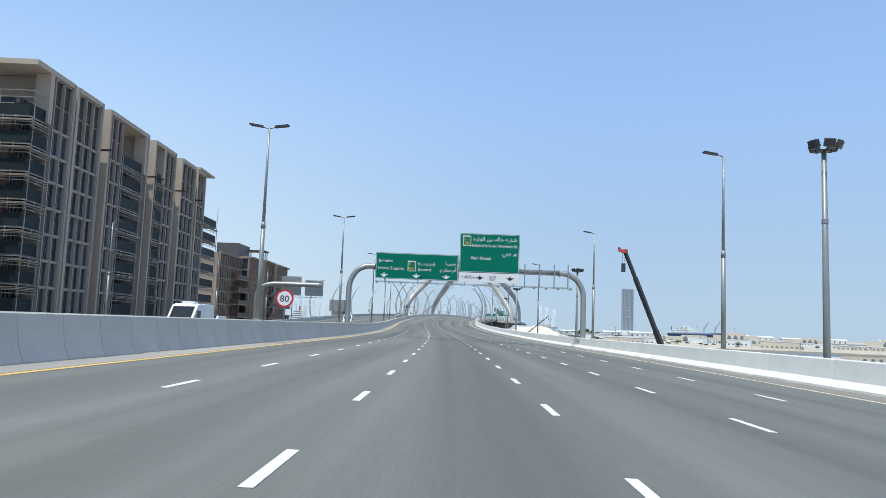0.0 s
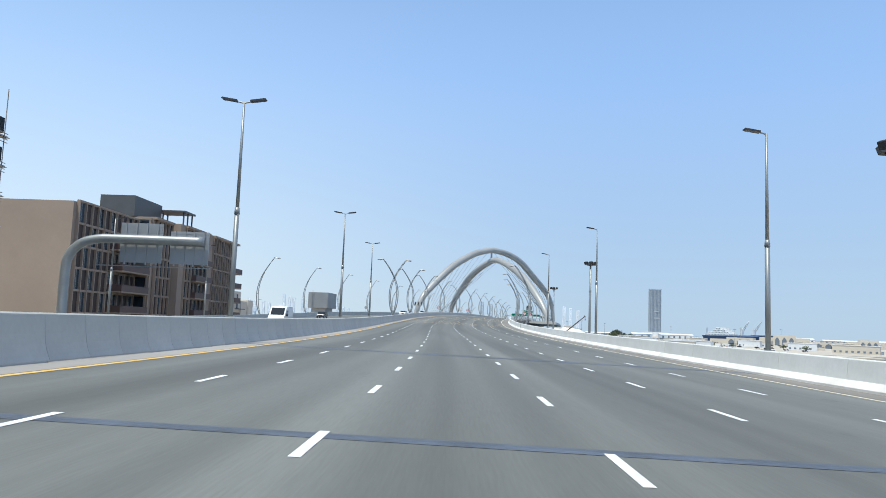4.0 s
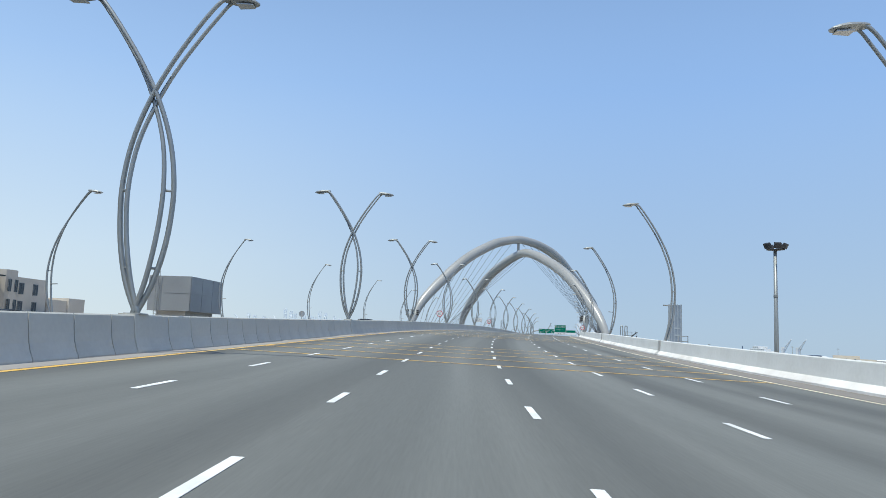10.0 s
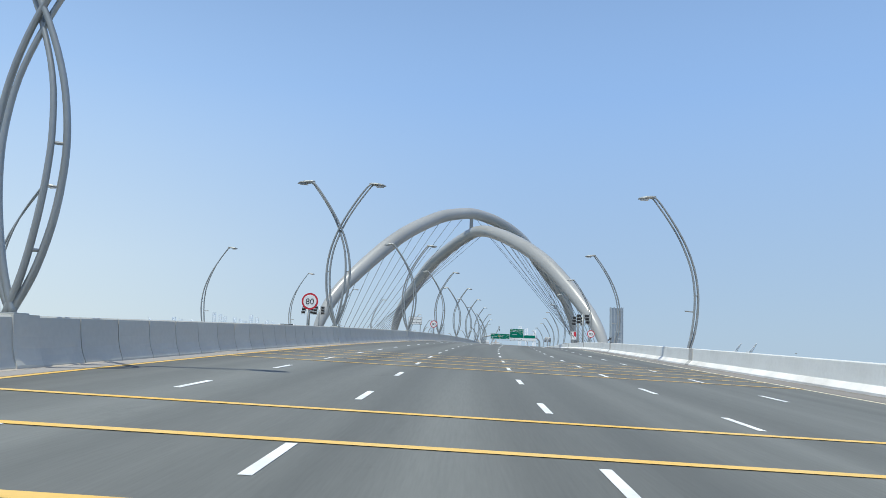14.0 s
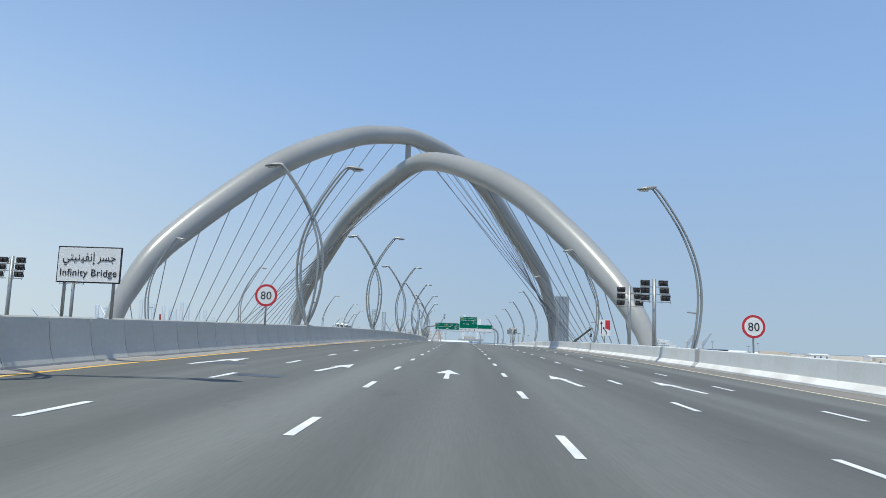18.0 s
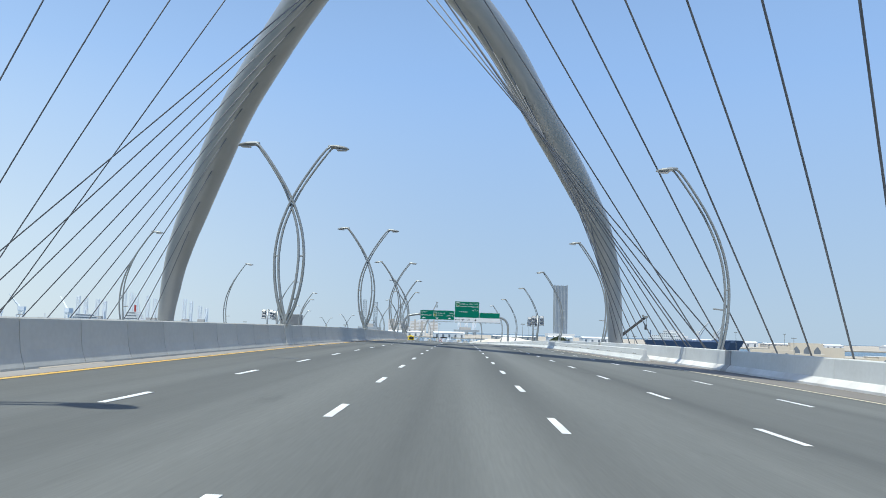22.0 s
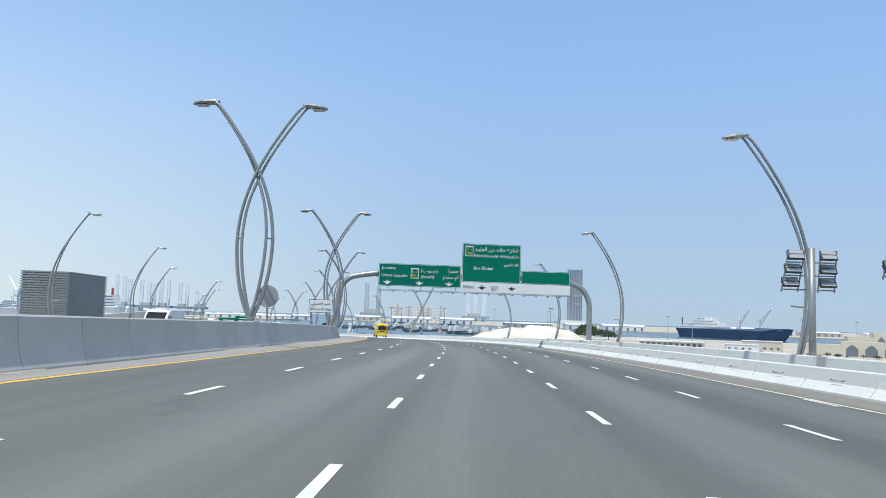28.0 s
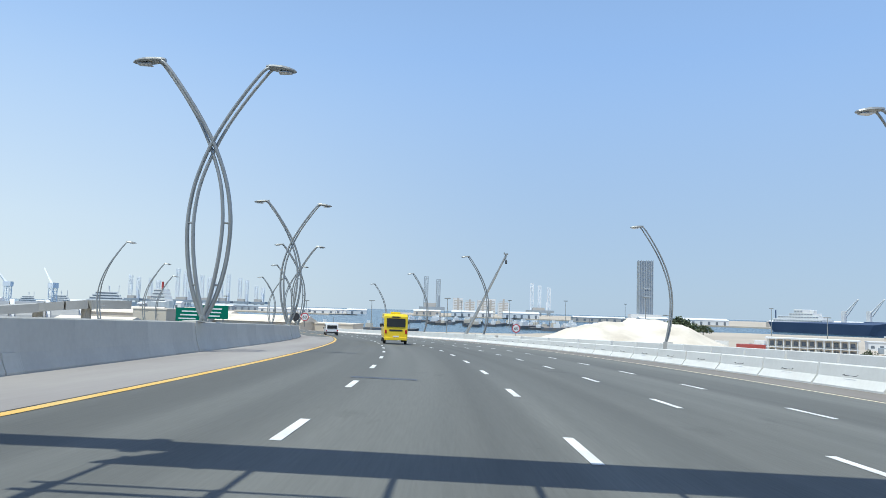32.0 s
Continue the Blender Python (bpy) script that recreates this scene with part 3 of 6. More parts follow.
def arch(name, foot_a, foot_b, rise, label, far=False):
    pts = arch_points(foot_a, foot_b, rise, far)
    n = len(pts) - 1
    shares = [0.5 - abs(0.5 - (0.5 - 0.5 * math.cos(math.pi * i / n))) for i in range(n + 1)]
    radii = [float(np.interp(u, [0, .006, .02, .05, .10, .18, .30, .40, .5], [1.10, 1.20, 1.45, 1.72, 1.92, 2.05, 1.98, 1.84, 1.74])) for u in shares]
    ob = thing(name, Matrix.Identity(4), label, "bridge arch", "crossing bridge arches")
    bm = tube(bmesh.new(), pts, radii, 28)
    part("arch_tube", bm, STEEL_WHITE, ob, smooth=True)
    for p, q in ((pts[0], pts[1]), (pts[-1], pts[-2])):
        bm = a_tube([p + Vector((0, 0, -0.6)), p + Vector((0, 0, 0.45))], [2.0, 1.9], 28)
        part("foot_plinth", bm, DECK, ob, "grey concrete foot plinth")
    return pts


FEET = {"left_near": (482.6, -47.4), "right_far": (583.3, 24.3), "right_near": (479.0, 24.4), "left_far": (578.4, -44.4)}
arch_1 = arch("bridge_arch", FEET["left_near"], FEET["right_far"], 48.15, "tall white steel tube arch, the upper of two crossing", True)
arch_2 = arch("bridge_arch", FEET["right_near"], FEET["left_far"], 41.85, "white steel tube arch passing beneath the other at its crown")
mid_1 = min(arch_1, key=lambda p: min((p.xy - q.xy).length for q in arch_2))
mid_2 = min(arch_2, key=lambda p: (p.xy - mid_1.xy).length)
link = thing("arch_link", Matrix.Translation(mid_2), "short steel post joining the two arches at their crowns", "post")
part("link_post", a_box(-0.55, 0.55, -0.55, 0.55, 1.3, mid_1.z - mid_2.z - 1.3, bevel=0.08), STEEL_WHITE, link)


def lerp_points(pts, u):
    # u is the share of the way between the feet
    a, b = pts[0].xy, pts[-1].xy
    t = [((p.xy - a).dot(b - a)) / (b - a).length_squared for p in pts]
    i = max(k for k in range(len(t) - 1) if t[k] <= u)
    return pts[i].lerp(pts[i + 1], (u - t[i]) / (t[i + 1] - t[i]))


def hanger(top, bottom):
    ob = thing("hanger_cable", Matrix.Translation(bottom), "dark sheathed hanger cable between arch and deck edge", "cable", "hanger cables")
    d = top - bottom
    part("cable", a_tube([(0, 0, 0), d], 0.06, 8), CABLE, ob, smooth=True)
    part("anchor_socket", a_tube([(0, 0, -0.5), d.normalized() * 1.6], 0.15, 10), GALVANISED, ob, "steel anchor socket", smooth=True)


for i in range(11):
    for pts, share, s, lat in ((arch_1, 0.0215 + 0.0436 * i, 490.3 + 4.95 * i, -47.0), (arch_1, 0.92 - 0.041 * i, 582.9 - 4.9 * i, 24.8),
                               (arch_2, 0.038 + 0.0352 * i + 0.0005 * i * i, 493.3 + 5.25 * i, 25.0), (arch_2, 0.892 - 0.0415 * i, 577.0 - 4.85 * i, -47.0)):
        top = lerp_points(pts, share)
        hanger(top + Vector((0, 0, -1.5)), at(s, lat, -0.3))


# Street lamps with twin bent tubes.
def lamp_arm(parent, side, reach, foot=0.0, top=11.35):
    """One arm of two tubes that bows away, crosses back and carries a head out to the side (+1 right)."""
    k = top / 11.35
    w = reach / 3.55
    rows = [   # height, reach of the outer and the inner tube, and how far each stands before or behind the middle
        (0.0, 0.02, 0.10, 0.02, -0.04), (1.0, -0.44, -0.22, 0.05, -0.07), (2.2, -0.76, -0.46, 0.08, -0.10), (3.4, -0.91, -0.60, 0.09, -0.11), (4.6, -0.92, -0.62, 0.07, -0.09),
        (6.0, -0.70, -0.44, 0.02, -0.03), (7.4, -0.22, 0.02, -0.05, 0.05), (8.7, 0.44, 0.62, -0.11, 0.13), (9.9, 1.20, 1.36, -0.16, 0.18), (10.8, 1.84, 2.00, -0.18, 0.20), (11.25, 2.24, 2.36, -0.17, 0.19), (11.36, 2.55, 2.62, -0.12, 0.14)]
    tubes = []
    for name, col, dep, fat in (("outer_tube", 1, 3, 0.105), ("inner_tube", 2, 4, 0.095)):
        pts = spline([(side * (foot + r[col] * (w if r[col] > 0 else 1)), r[dep], r[0] * k) for r in rows], 4)
        n = len(pts) - 1
        part(name, a_tube(pts, [fat - 0.035 * i / n for i in range(n + 1)], 10), GALVANISED, parent, smooth=True)
        tubes.append(pts)
    for z in (1.7, 4.3):
        o, i = [min(t, key=lambda q: abs(q.z - z * k)) for t in tubes]
        part("rung", a_tube([o, i], 0.045, 8), GALVANISED, parent)
    bm = bmesh.new()
    x0, x1 = foot + 2.20 * w, foot + reach
    rings = []
    for u, half, th in ((0, .16, .07), (.10, .24, .09), (.3, .34, .11), (.55, .39, .12), (.78, .33, .10), (.93, .19, .07), (1, .05, .03)):
        x = x0 + (x1 - x0) * u
        z = (11.38 - 0.16 * u) * k
        rings.append([bm.verts.new((side * x, y, z + dz)) for y, dz in ((-half, 0), (-half * .7, th), (0, th * 1.25), (half * .7, th), (half, 0), (half * .75, -th * .6), (-half * .75, -th * .6))])
    for a, b in zip(rings, rings[1:]):
        for i in range(7):
            bm.faces.new((a[i], a[(i + 1) % 7], b[(i + 1) % 7], b[i]))
    bm.faces.new(rings[0])
    bm.faces.new(rings[-1])
    head = part("lamp_head", bm, GALVANISED, parent, "flat leaf-shaped lamp head", smooth=False)
    bm = bmesh.new()
    xa, xb = x0 + (x1 - x0) * .42, x0 + (x1 - x0) * .85
    plate(bm, [(side * xa, -.24), (side * xb, -.18), (side * xb, .18), (side * xa, .24)], 11.13 * k, 11.165 * k)
    part("lens", bm, LENS, head, "dark glass lens")


def base_flange(parent, w=0.5):
    part("base_plate", a_box(-w / 2, w / 2, -w / 2, w / 2, 0, 0.05, bevel=0.01), GALVANISED, parent)


double_lamp = thing("street_lamp", Matrix.Identity(4), "double grey street lamp of crossing bent twin tubes on median", "street lamp", "double street lamps")
base_flange(double_lamp, 0.62)
lamp_arm(double_lamp, 1, 3.55, top=11.5)
lamp_arm(double_lamp, -1, 3.7, top=11.6)
single_lamp = thing("street_lamp", Matrix.Identity(4), "single grey street lamp of bent twin tubes at road edge", "street lamp", "single street lamps")
base_flange(single_lamp)
lamp_arm(single_lamp, -1, 3.65, top=12.3)
part("camera_arm", a_tube([(0.55, 0, 3.4), (-0.1, 0, 3.45)], 0.05, 8), GALVANISED, single_lamp)


def far_edge(s):
    """The outer lamps of the far carriageway, which leaves the road past the bridge."""
    return float(np.interp(s, [640, 665, 702, 741, 775, 817, 856], [-38.7, -39.7, -42.6, -47.0, -39.8, -39.0, -39.0]))


def outer_lamp(s):
    """The lamps of the outer edge stand a little off it."""
    return float(np.interp(s, [317, 357, 640, 665, 702, 741, 779], [16.75, 16.25, 16.25, 15.95, 17.35, 17.0, 16.0])) + right_extra(s)


first = True
LAMPS = [(238.3, 0), (278.4, -0.1), (317.2, -0.2), (357.0, -0.1), (397.4, 0.2), (436.2, 0.1), (475.5, 0.05), (514.2, 0.15), (552.8, 0.15), (590.8, 0.0), (627.5, -0.95), (664.5, -1.72),
         (702.8, -2.6), (741, -3.0), (779, -3.0), (817, -3.0), (856, -3.0)]
for s, dx in LAMPS:
    m = on_road(s, -10.85 + dx, 1.29)
    if first:
        double_lamp.matrix_basis = m
    else:
        copy_thing(double_lamp, m)
    rise = float(np.interp(s, [330, 390, 640, 665, 702], [0.4, -0.07, -0.17, -0.33, 0.2]))
    r = on_road(s + 0.3, outer_lamp(s), 0.35 + rise)
    if first:
        single_lamp.matrix_basis = r
    else:
        copy_thing(single_lamp, r)
    copy_thing(single_lamp, on_road(s + 0.3, far_edge(s), 0.35 + rise, 180))
    first = False


# Straight tapered street lamps of the approach.
def straight_lamp(double):
    ob = thing("street_lamp", Matrix.Identity(4), "tall tapered grey street lamp with %s" % ("two flat heads" if double else "one flat head"), "street lamp", "straight street lamps")
    base_flange(ob)
    part("lower_pole", a_tube([(0, 0, 0), (0, 0, 5.6)], [0.14, 0.125], 12), POLE_GREY, ob, smooth=True)
    part("upper_pole", a_tube([(0, 0, 5.5), (0, 0, 11.35)], [0.10, 0.055], 12), POLE_GREY, ob, smooth=True)
    part("collar", a_tube([(0, 0, 5.35), (0, 0, 5.7)], [0.15, 0.12], 12), POLE_GREY, ob, smooth=True)
    for side in ((-1, 1) if double else (-1,)):
        part("arm", a_tube([(0, 0, 11.3), (side * 0.45, 0, 11.42)], 0.045, 8), POLE_GREY, ob)
        bm = bmesh.new()
        prism(bm, [(side * .35, 11.36), (side * .35, 11.46), (side * 1.15, 11.58), (side * 1.2, 11.52), (side * 1.1, 11.46)], -0.16, 0.16)
        part("lamp_head", bm, DARK, ob, "flat dark lamp head")
    return ob


pole_2, pole_1 = straight_lamp(True), straight_lamp(False)
first = True
for s in (42.8, 79.3, 122.8, 164.6, 199.2, -28.0):
    m, r, l = on_road(s, -11.2 if 0 < s < 50 else -11.5, 1.29), on_road(s, 15.7 if s < 100 else 16.1, 1.18), on_road(s + 5, -38.6, 0.95, 180)
    if first:
        pole_2.matrix_basis, pole_1.matrix_basis = m, r
        first = False
    else:
        copy_thing(pole_2, m)
        copy_thing(pole_1, r)
    copy_thing(pole_1, l)


# Sign gantries and signs.
ARABIC = {"\u0627": 0xFE8D, "\u0623": 0xFE83, "\u0625": 0xFE87, "\u0628": 0xFE8F, "\u062a": 0xFE95, "\u062c": 0xFE9D, "\u062e": 0xFEA5, "\u062f": 0xFEA9, "\u0631": 0xFEAD,
          "\u0633": 0xFEB1, "\u0634": 0xFEB5, "\u0639": 0xFEC9, "\u0641": 0xFED1, "\u0642": 0xFED5, "\u0644": 0xFEDD, "\u0645": 0xFEE1, "\u0646": 0xFEE5, "\u0648": 0xFEED, "\u064a": 0xFEF1}
ONE_SIDED = "\u0627\u0623\u0625\u062f\u0631\u0648"


def shaped(text):
    """Arabic letters in their joined forms, in the order in which they are drawn."""
    if not any(c in ARABIC for c in text):
        return text
    out = []
    for i, c in enumerate(text):
        if c not in ARABIC:
            out.append({"(": ")", ")": "("}.get(c, c))
            continue
        before = i > 0 and text[i - 1] in ARABIC and text[i - 1] not in ONE_SIDED
        after = i + 1 < len(text) and text[i + 1] in ARABIC and c not in ONE_SIDED
        out.append(chr(ARABIC[c] + (3 if before and after else 2 if after else 1 if before else 0)))
    return "".join(reversed(out))


def lettering(name, text, size, x, z, parent, mat, align="LEFT", y=-0.012, width=None):
    """Raised letters on the sign's face; x, z of the baseline."""
    cu = bpy.data.curves.new(name, "FONT")
    cu.body, cu.size, cu.align_x, cu.extrude = shaped(text), size, align, 0.003
    cu.space_character = 1.04
    tmp = new(name, cu)
    me = bpy.data.meshes.new_from_object(tmp.evaluated_get(bpy.context.evaluated_depsgraph_get()))
    bpy.data.objects.remove(tmp)
    me.materials.clear()
    me.materials.append(mat)
    if width:
        xs = [v.co.x for v in me.vertices]
        k = width / max(max(xs) - min(xs), 1e-6)
        for v in me.vertices:
            v.co.x *= k
    ob = new(name, me)
    ob.parent = parent
    ob.matrix_basis = Matrix.Translation((x, y, z)) @ Matrix.Rotation(radians(90), 4, "X")
    return ob


def flat_shape(name, outline, parent, mat, y=-0.012, label=""):
    bm = bmesh.new()
    prism(bm, outline, y, y + 0.01)
    return part(name, bm, mat, parent, label)


def lane_arrow(x, z, parent, mat, size=1.0):
    o = [(-.08, .34), (.08, .34), (.08, .12), (.52, .16), (.10, -.16), (0, -.2), (-.10, -.16), (-.52, .16), (-.08, .12)]
    o = [(x + a * size, z + b * size) for a, b in o]
    return flat_shape("arrow", o, parent, mat)


def sign_panel(x0, x1, z0, z1, parent, mat=None, name="sign_panel", border=SIGN_WHITE):
    ob = part(name, a_box(x0, x1, 0, 0.06, z0, z1, bevel=0.01), mat or SIGN_GREEN, parent)
    if border:
        w = 0.035
        for a in ((x0 + .05, x1 - .05, z1 - .05 - w, z1 - .05), (x0 + .05, x1 - .05, z0 + .05, z0 + .05 + w), (x0 + .05, x0 + .05 + w, z0 + .05, z1 - .05), (x1 - .05 - w, x1 - .05, z0 + .05, z1 - .05)):
            part("border", a_box(a[0], a[1], -0.008, 0.004, a[2], a[3]), border, ob)
    return ob


def route_shield(x, z, number, parent, size=1.0):
    """A yellow route plate with a wavy top, framed in white, with its number."""
    w, h = 0.46 * size, 0.60 * size
    flat_shape("shield", [(x - w, z - h), (x + w, z - h), (x + w, z + h), (x - w, z + h)], parent, SIGN_WHITE, y=-0.010, label="white framed route shield")
    flat_shape("shield_face", [(x - w * .86, z - h * .9), (x + w * .86, z - h * .9), (x + w * .86, z + h * .72), (x - w * .86, z + h * .72)], parent, SIGN_GREEN, y=-0.016)
    for i in range(6):
        a = x - w * .78 + i * w * .31
        flat_shape("crenel", [(a - .045, z + h * .72), (a + .045, z + h * .72), (a, z + h * .92)], parent, SIGN_GREEN, y=-0.016)
    lettering("route_number", number, 0.52 * size, x, z - h * .80, parent, SIGN_YELLOW, "CENTER", y=-0.022)
    lettering("route_letter", "D", 0.30 * size, x - w * .45, z + h * .12, parent, SIGN_YELLOW, "CENTER", y=-0.022)
    lettering("route_letter", "\u062f", 0.34 * size, x + w * .4, z + h * .16, parent, SIGN_YELLOW, "CENTER", y=-0.022)


def gantry(s, distance, third, lift=0.0):
    ob = thing("sign_gantry", on_road(s, 0, lift), "grey tube sign gantry with green direction signs spanning the carriageway", "sign gantry", "sign gantries")
    zl, zr = crossfall(-11.4) - lift, crossfall(15.8) - lift
    beam = 8.55 if third else 8.15
    xl, xr = (-12.85, 16.6) if third else (-11.3, 15.8)
    left = spline([(xl, 0.62, zl + 1.2), (xl, 0.62, 5.0), (xl + .15, .62, 6.4), (xl + .8, .62, 7.55), (xl + 1.8, .62, 8.1), (-8.5, .62, beam)], 8)
    right = spline([(13.0, .62, beam), (xr - 1.8, .62, 8.0), (xr - .8, .62, 7.4), (xr - .15, .62, 6.3), (xr, .62, 5.0), (xr, .62, zr + 0.9)], 8)
    part("left_leg", a_tube(left, 0.32, 20), GALVANISED, ob, smooth=True)
    part("right_leg", a_tube(right, 0.32, 20), GALVANISED, ob, smooth=True)
    part("beam", a_tube([(-8.5, .62, beam), (13.0, .62, beam)], 0.30, 20), GALVANISED, ob, smooth=True)
    for x in (-8.5, 13.0):
        part("flange", a_tube([(x - .08, .62, beam), (x + .08, .62, beam)], 0.43, 20), GALVANISED, ob)
    for x in (xl, xr):
        z = zl + 1.25 if x < 0 else zr + 0.9
        part("base_plate", a_box(x - .55, x + .55, 0.07, 1.17, z, z + 0.06, bevel=0.01), GALVANISED, ob)
    # maintenance rail with sign lights
    up = 0.22 if third else 0.0
    part("light_rail", a_box(-8.25, 14.2, -1.0, -0.93, 6.28 + up, 6.35 + up), GALVANISED, ob)
    part("light_rail", a_box(-8.25, 14.2, -0.75, -0.70, 6.40 + up, 6.45 + up), GALVANISED, ob)
    for i in range(17):
        x = -8.0 + i * 1.375
        part("rail_bracket", a_box(x - .03, x + .03, -1.15, 0.6, 6.30 + up, 6.36 + up), GALVANISED, ob)
        part("sign_light", a_box(x - .06, x + .06, -1.5, -0.6, 6.14 + up, 6.27 + up, bevel=0.02), POLE_GREY, ob, "slim sign light")
    for x in ([-7.2, -3.4, 0.6, 2.0, 4.8, 7.6] + ([8.9, 10.6, 12.3, 13.9] if not third else [9.0, 11.2, 13.5])):
        part("hanger_post", a_box(x - .05, x + .05, .065, .33, 6.3 if not third else 6.8, 9.1 if x < 1.1 or x > 8.3 else 12.0), GALVANISED, ob)
    # left panel
    p = sign_panel(-8.3, 1.2, 6.75, 9.35 if third else 9.75, ob)
    if third:
        p.matrix_basis = Matrix.Translation((0, 0, 0.34))
    lettering("sign_text", "Jumeira", 0.50, -7.95, 8.68, p, SIGN_WHITE)
    lettering("sign_text", "Umm Suqeim", 0.50, -8.0, 7.82, p, SIGN_WHITE, width=2.95)
    lettering("sign_text", "(South)", 0.50, -3.45, 7.78, p, SIGN_WHITE)
    lettering("sign_text", "(\u062c\u0646\u0648\u0628)", 0.52, -3.45, 8.45, p, SIGN_WHITE, width=1.9)
    lettering("sign_text", "\u062c\u0645\u064a\u0631\u0627", 0.55, 0.95, 8.55, p, SIGN_WHITE, "RIGHT")
    lettering("sign_text", "\u0623\u0645 \u0633\u0642\u064a\u0645", 0.55, 0.95, 7.82, p, SIGN_WHITE, "RIGHT")
    route_shield(-4.15, 8.30, "921", p)
    for x in (-7.3, -3.6, -0.15):
        lane_arrow(x, 7.12, p, SIGN_WHITE, 0.92)
    # tall panel
    p = sign_panel(1.32, 8.2, 7.85, 12.35, ob)
    lettering("sign_text", "\u0634\u0627\u0631\u0639 \u062e\u0627\u0644\u062f \u0628\u0646 \u0627\u0644\u0648\u0644\u064a\u062f", 0.62, 7.9, 11.55, p, SIGN_WHITE, "RIGHT", width=5.1)
    lettering("sign_text", "Khalid bin Al Waleed St", 0.50, 2.68, 10.80, p, SIGN_WHITE, width=5.25)
    lettering("sign_text", "\u0628\u0631 \u062f\u0628\u064a", 0.62, 7.9, 9.95, p, SIGN_WHITE, "RIGHT", width=1.65)
    lettering("sign_text", "Bur Dubai", 0.50, 2.65, 9.35, p, SIGN_WHITE, width=2.25)
    route_shield(2.12, 11.48, "79", p)
    w = sign_panel(1.32, 8.2 if not third else 14.1, 6.72, 7.80, ob, SIGN_WHITE, "exit_panel", None)
    lettering("sign_text", distance, 0.50, 1.5, 7.12, w, SIGN_BLACK, width=1.55 if len(distance) > 4 else 1.3)
    lettering("sign_text", "\u0645\u062e\u0631\u062c", 0.36, 5.2, 7.36, w, SIGN_BLACK, "CENTER")
    lettering("sign_text", "EXIT", 0.36, 5.2, 6.96, w, SIGN_BLACK, "CENTER")
    for x in (3.7, 7.2):
        lane_arrow(x, 7.2, w, SIGN_BLACK, 0.92)
    if third:
        sign_panel(8.3, 14.1, 7.85, 9.4, ob)
    return ob


gantry(84.6, "1400m", False)
gantry(674.8, "800m", True, -0.75)


def round_sign(s, lat, h, base, front=True, number="80", size=1.0):
    ob = thing("speed_sign", on_road(s, lat, base), "round white 80 speed sign with red rim on grey post" if front else "back of a round sign on a grey post", "road sign", "speed signs" if front else "")
    r = 0.62 * size
    z = h - base
    disc = [(r * math.cos(a), z + r * math.sin(a)) for a in np.linspace(0, 2 * math.pi, 33)[:-1]]
    part("post", a_tube([(0, 0.08, 0), (0, 0.08, z + 0.3)], 0.05, 10), GALVANISED, ob, smooth=True)
    for dz in (-.3, .3):
        part("clamp", a_box(-.3, .3, 0.02, 0.06, z + dz - .03, z + dz + .03), GALVANISED, ob)
    bm = bmesh.new()
    prism(bm, disc, 0.0, 0.02)
    face = part("sign_disc", bm, SIGN_RED if front else (SIGN_BACK if size > 0.9 else DARK), ob)
    if front:
        bm = bmesh.new()
        prism(bm, [(x * .79, z + (q - z) * .79) for x, q in disc], -0.008, -0.001)
        part("sign_face", bm, SIGN_WHITE, face)
        lettering("sign_number", number, 0.62 * size, 0, z - 0.22 * size, face, SIGN_BLACK, "CENTER", y=-0.016)
    return ob


round_sign(50.4, -11.35, 2.80, 1.2)
round_sign(350.4, -11.4, 2.98, 1.2, size=0.95)
round_sign(423.1, -10.2, 2.80, 1.2, size=0.97)
round_sign(423.8, 15.87, 2.58, 1.0)


# Land round the harbour.
def land(name, outline, z, mat, label):
    return flat_sheet(name, outline, z, mat, label, "ground", 4.0)


def around(s, lat):
    return tuple(at(s, lat).xy)


land("ground", [(-4300, -700), (4300, -700), (4300, 380), (700, 400), (200, 440), (80, 452), (-60, 462), (-200, 450), (-900, 420), (-4300, 400)], LAND, SAND, "flat sandy ground beside the raised road")
land("far_ground", [around(610, 140), around(600, 40), around(600, -60), (-150, 640), (-260, 720), (-240, 900), (-150, 1050), (0, 1110), (110, 1130), (190, 1230), (330, 1340), (600, 1250), (1600, 1200), (4300, 1150), (4300, 560), (900, 560)], LAND, SAND, "flat sandy ground on the far side of the creek")
land("quay_left", [(-3000, 1500), (-900, 1750), (-350, 1960), (-100, 1900), (-60, 1990), (-300, 2300), (-900, 2600), (-3000, 2600)], LAND, SAND, "distant harbour quay with sheds")
land("quay_far", [(20, 2150), (300, 2000), (700, 1700), (1500, 1750), (3500, 1700), (3500, 3300), (300, 3300), (0, 2600)], LAND, SAND, "distant harbour quay with buildings")


# Pieces of facade.
DARK_SLAB = material("raw_concrete_slab", (0.20, 0.185, 0.17), 0.85, grain=0.1, scale=0.5, other=(0.15, 0.14, 0.13), blotch=0.4)
GLASS = material("window_glass", (0.035, 0.05, 0.065), 0.08, spots=0.03, grain=0.05, varied=0.4)
BALCONY_GLASS = material("dark_balcony_glass", (0.022, 0.033, 0.038), 0.55, grain=0.05, varied=0.25)
BALCONY_GLASS.node_tree.nodes["Principled BSDF"].inputs["Specular IOR Level"].default_value = 0.15
TAN = material("tan_render", (0.47, 0.40, 0.33), 0.85, grain=0.05, scale=0.3, bump=0.004, other=(0.42, 0.355, 0.29), blotch=0.12)
TAN_GREY = material("grey_tan_render", (0.37, 0.33, 0.29), 0.85, grain=0.06, scale=0.3, bump=0.004, other=(0.31, 0.28, 0.245), blotch=0.15)
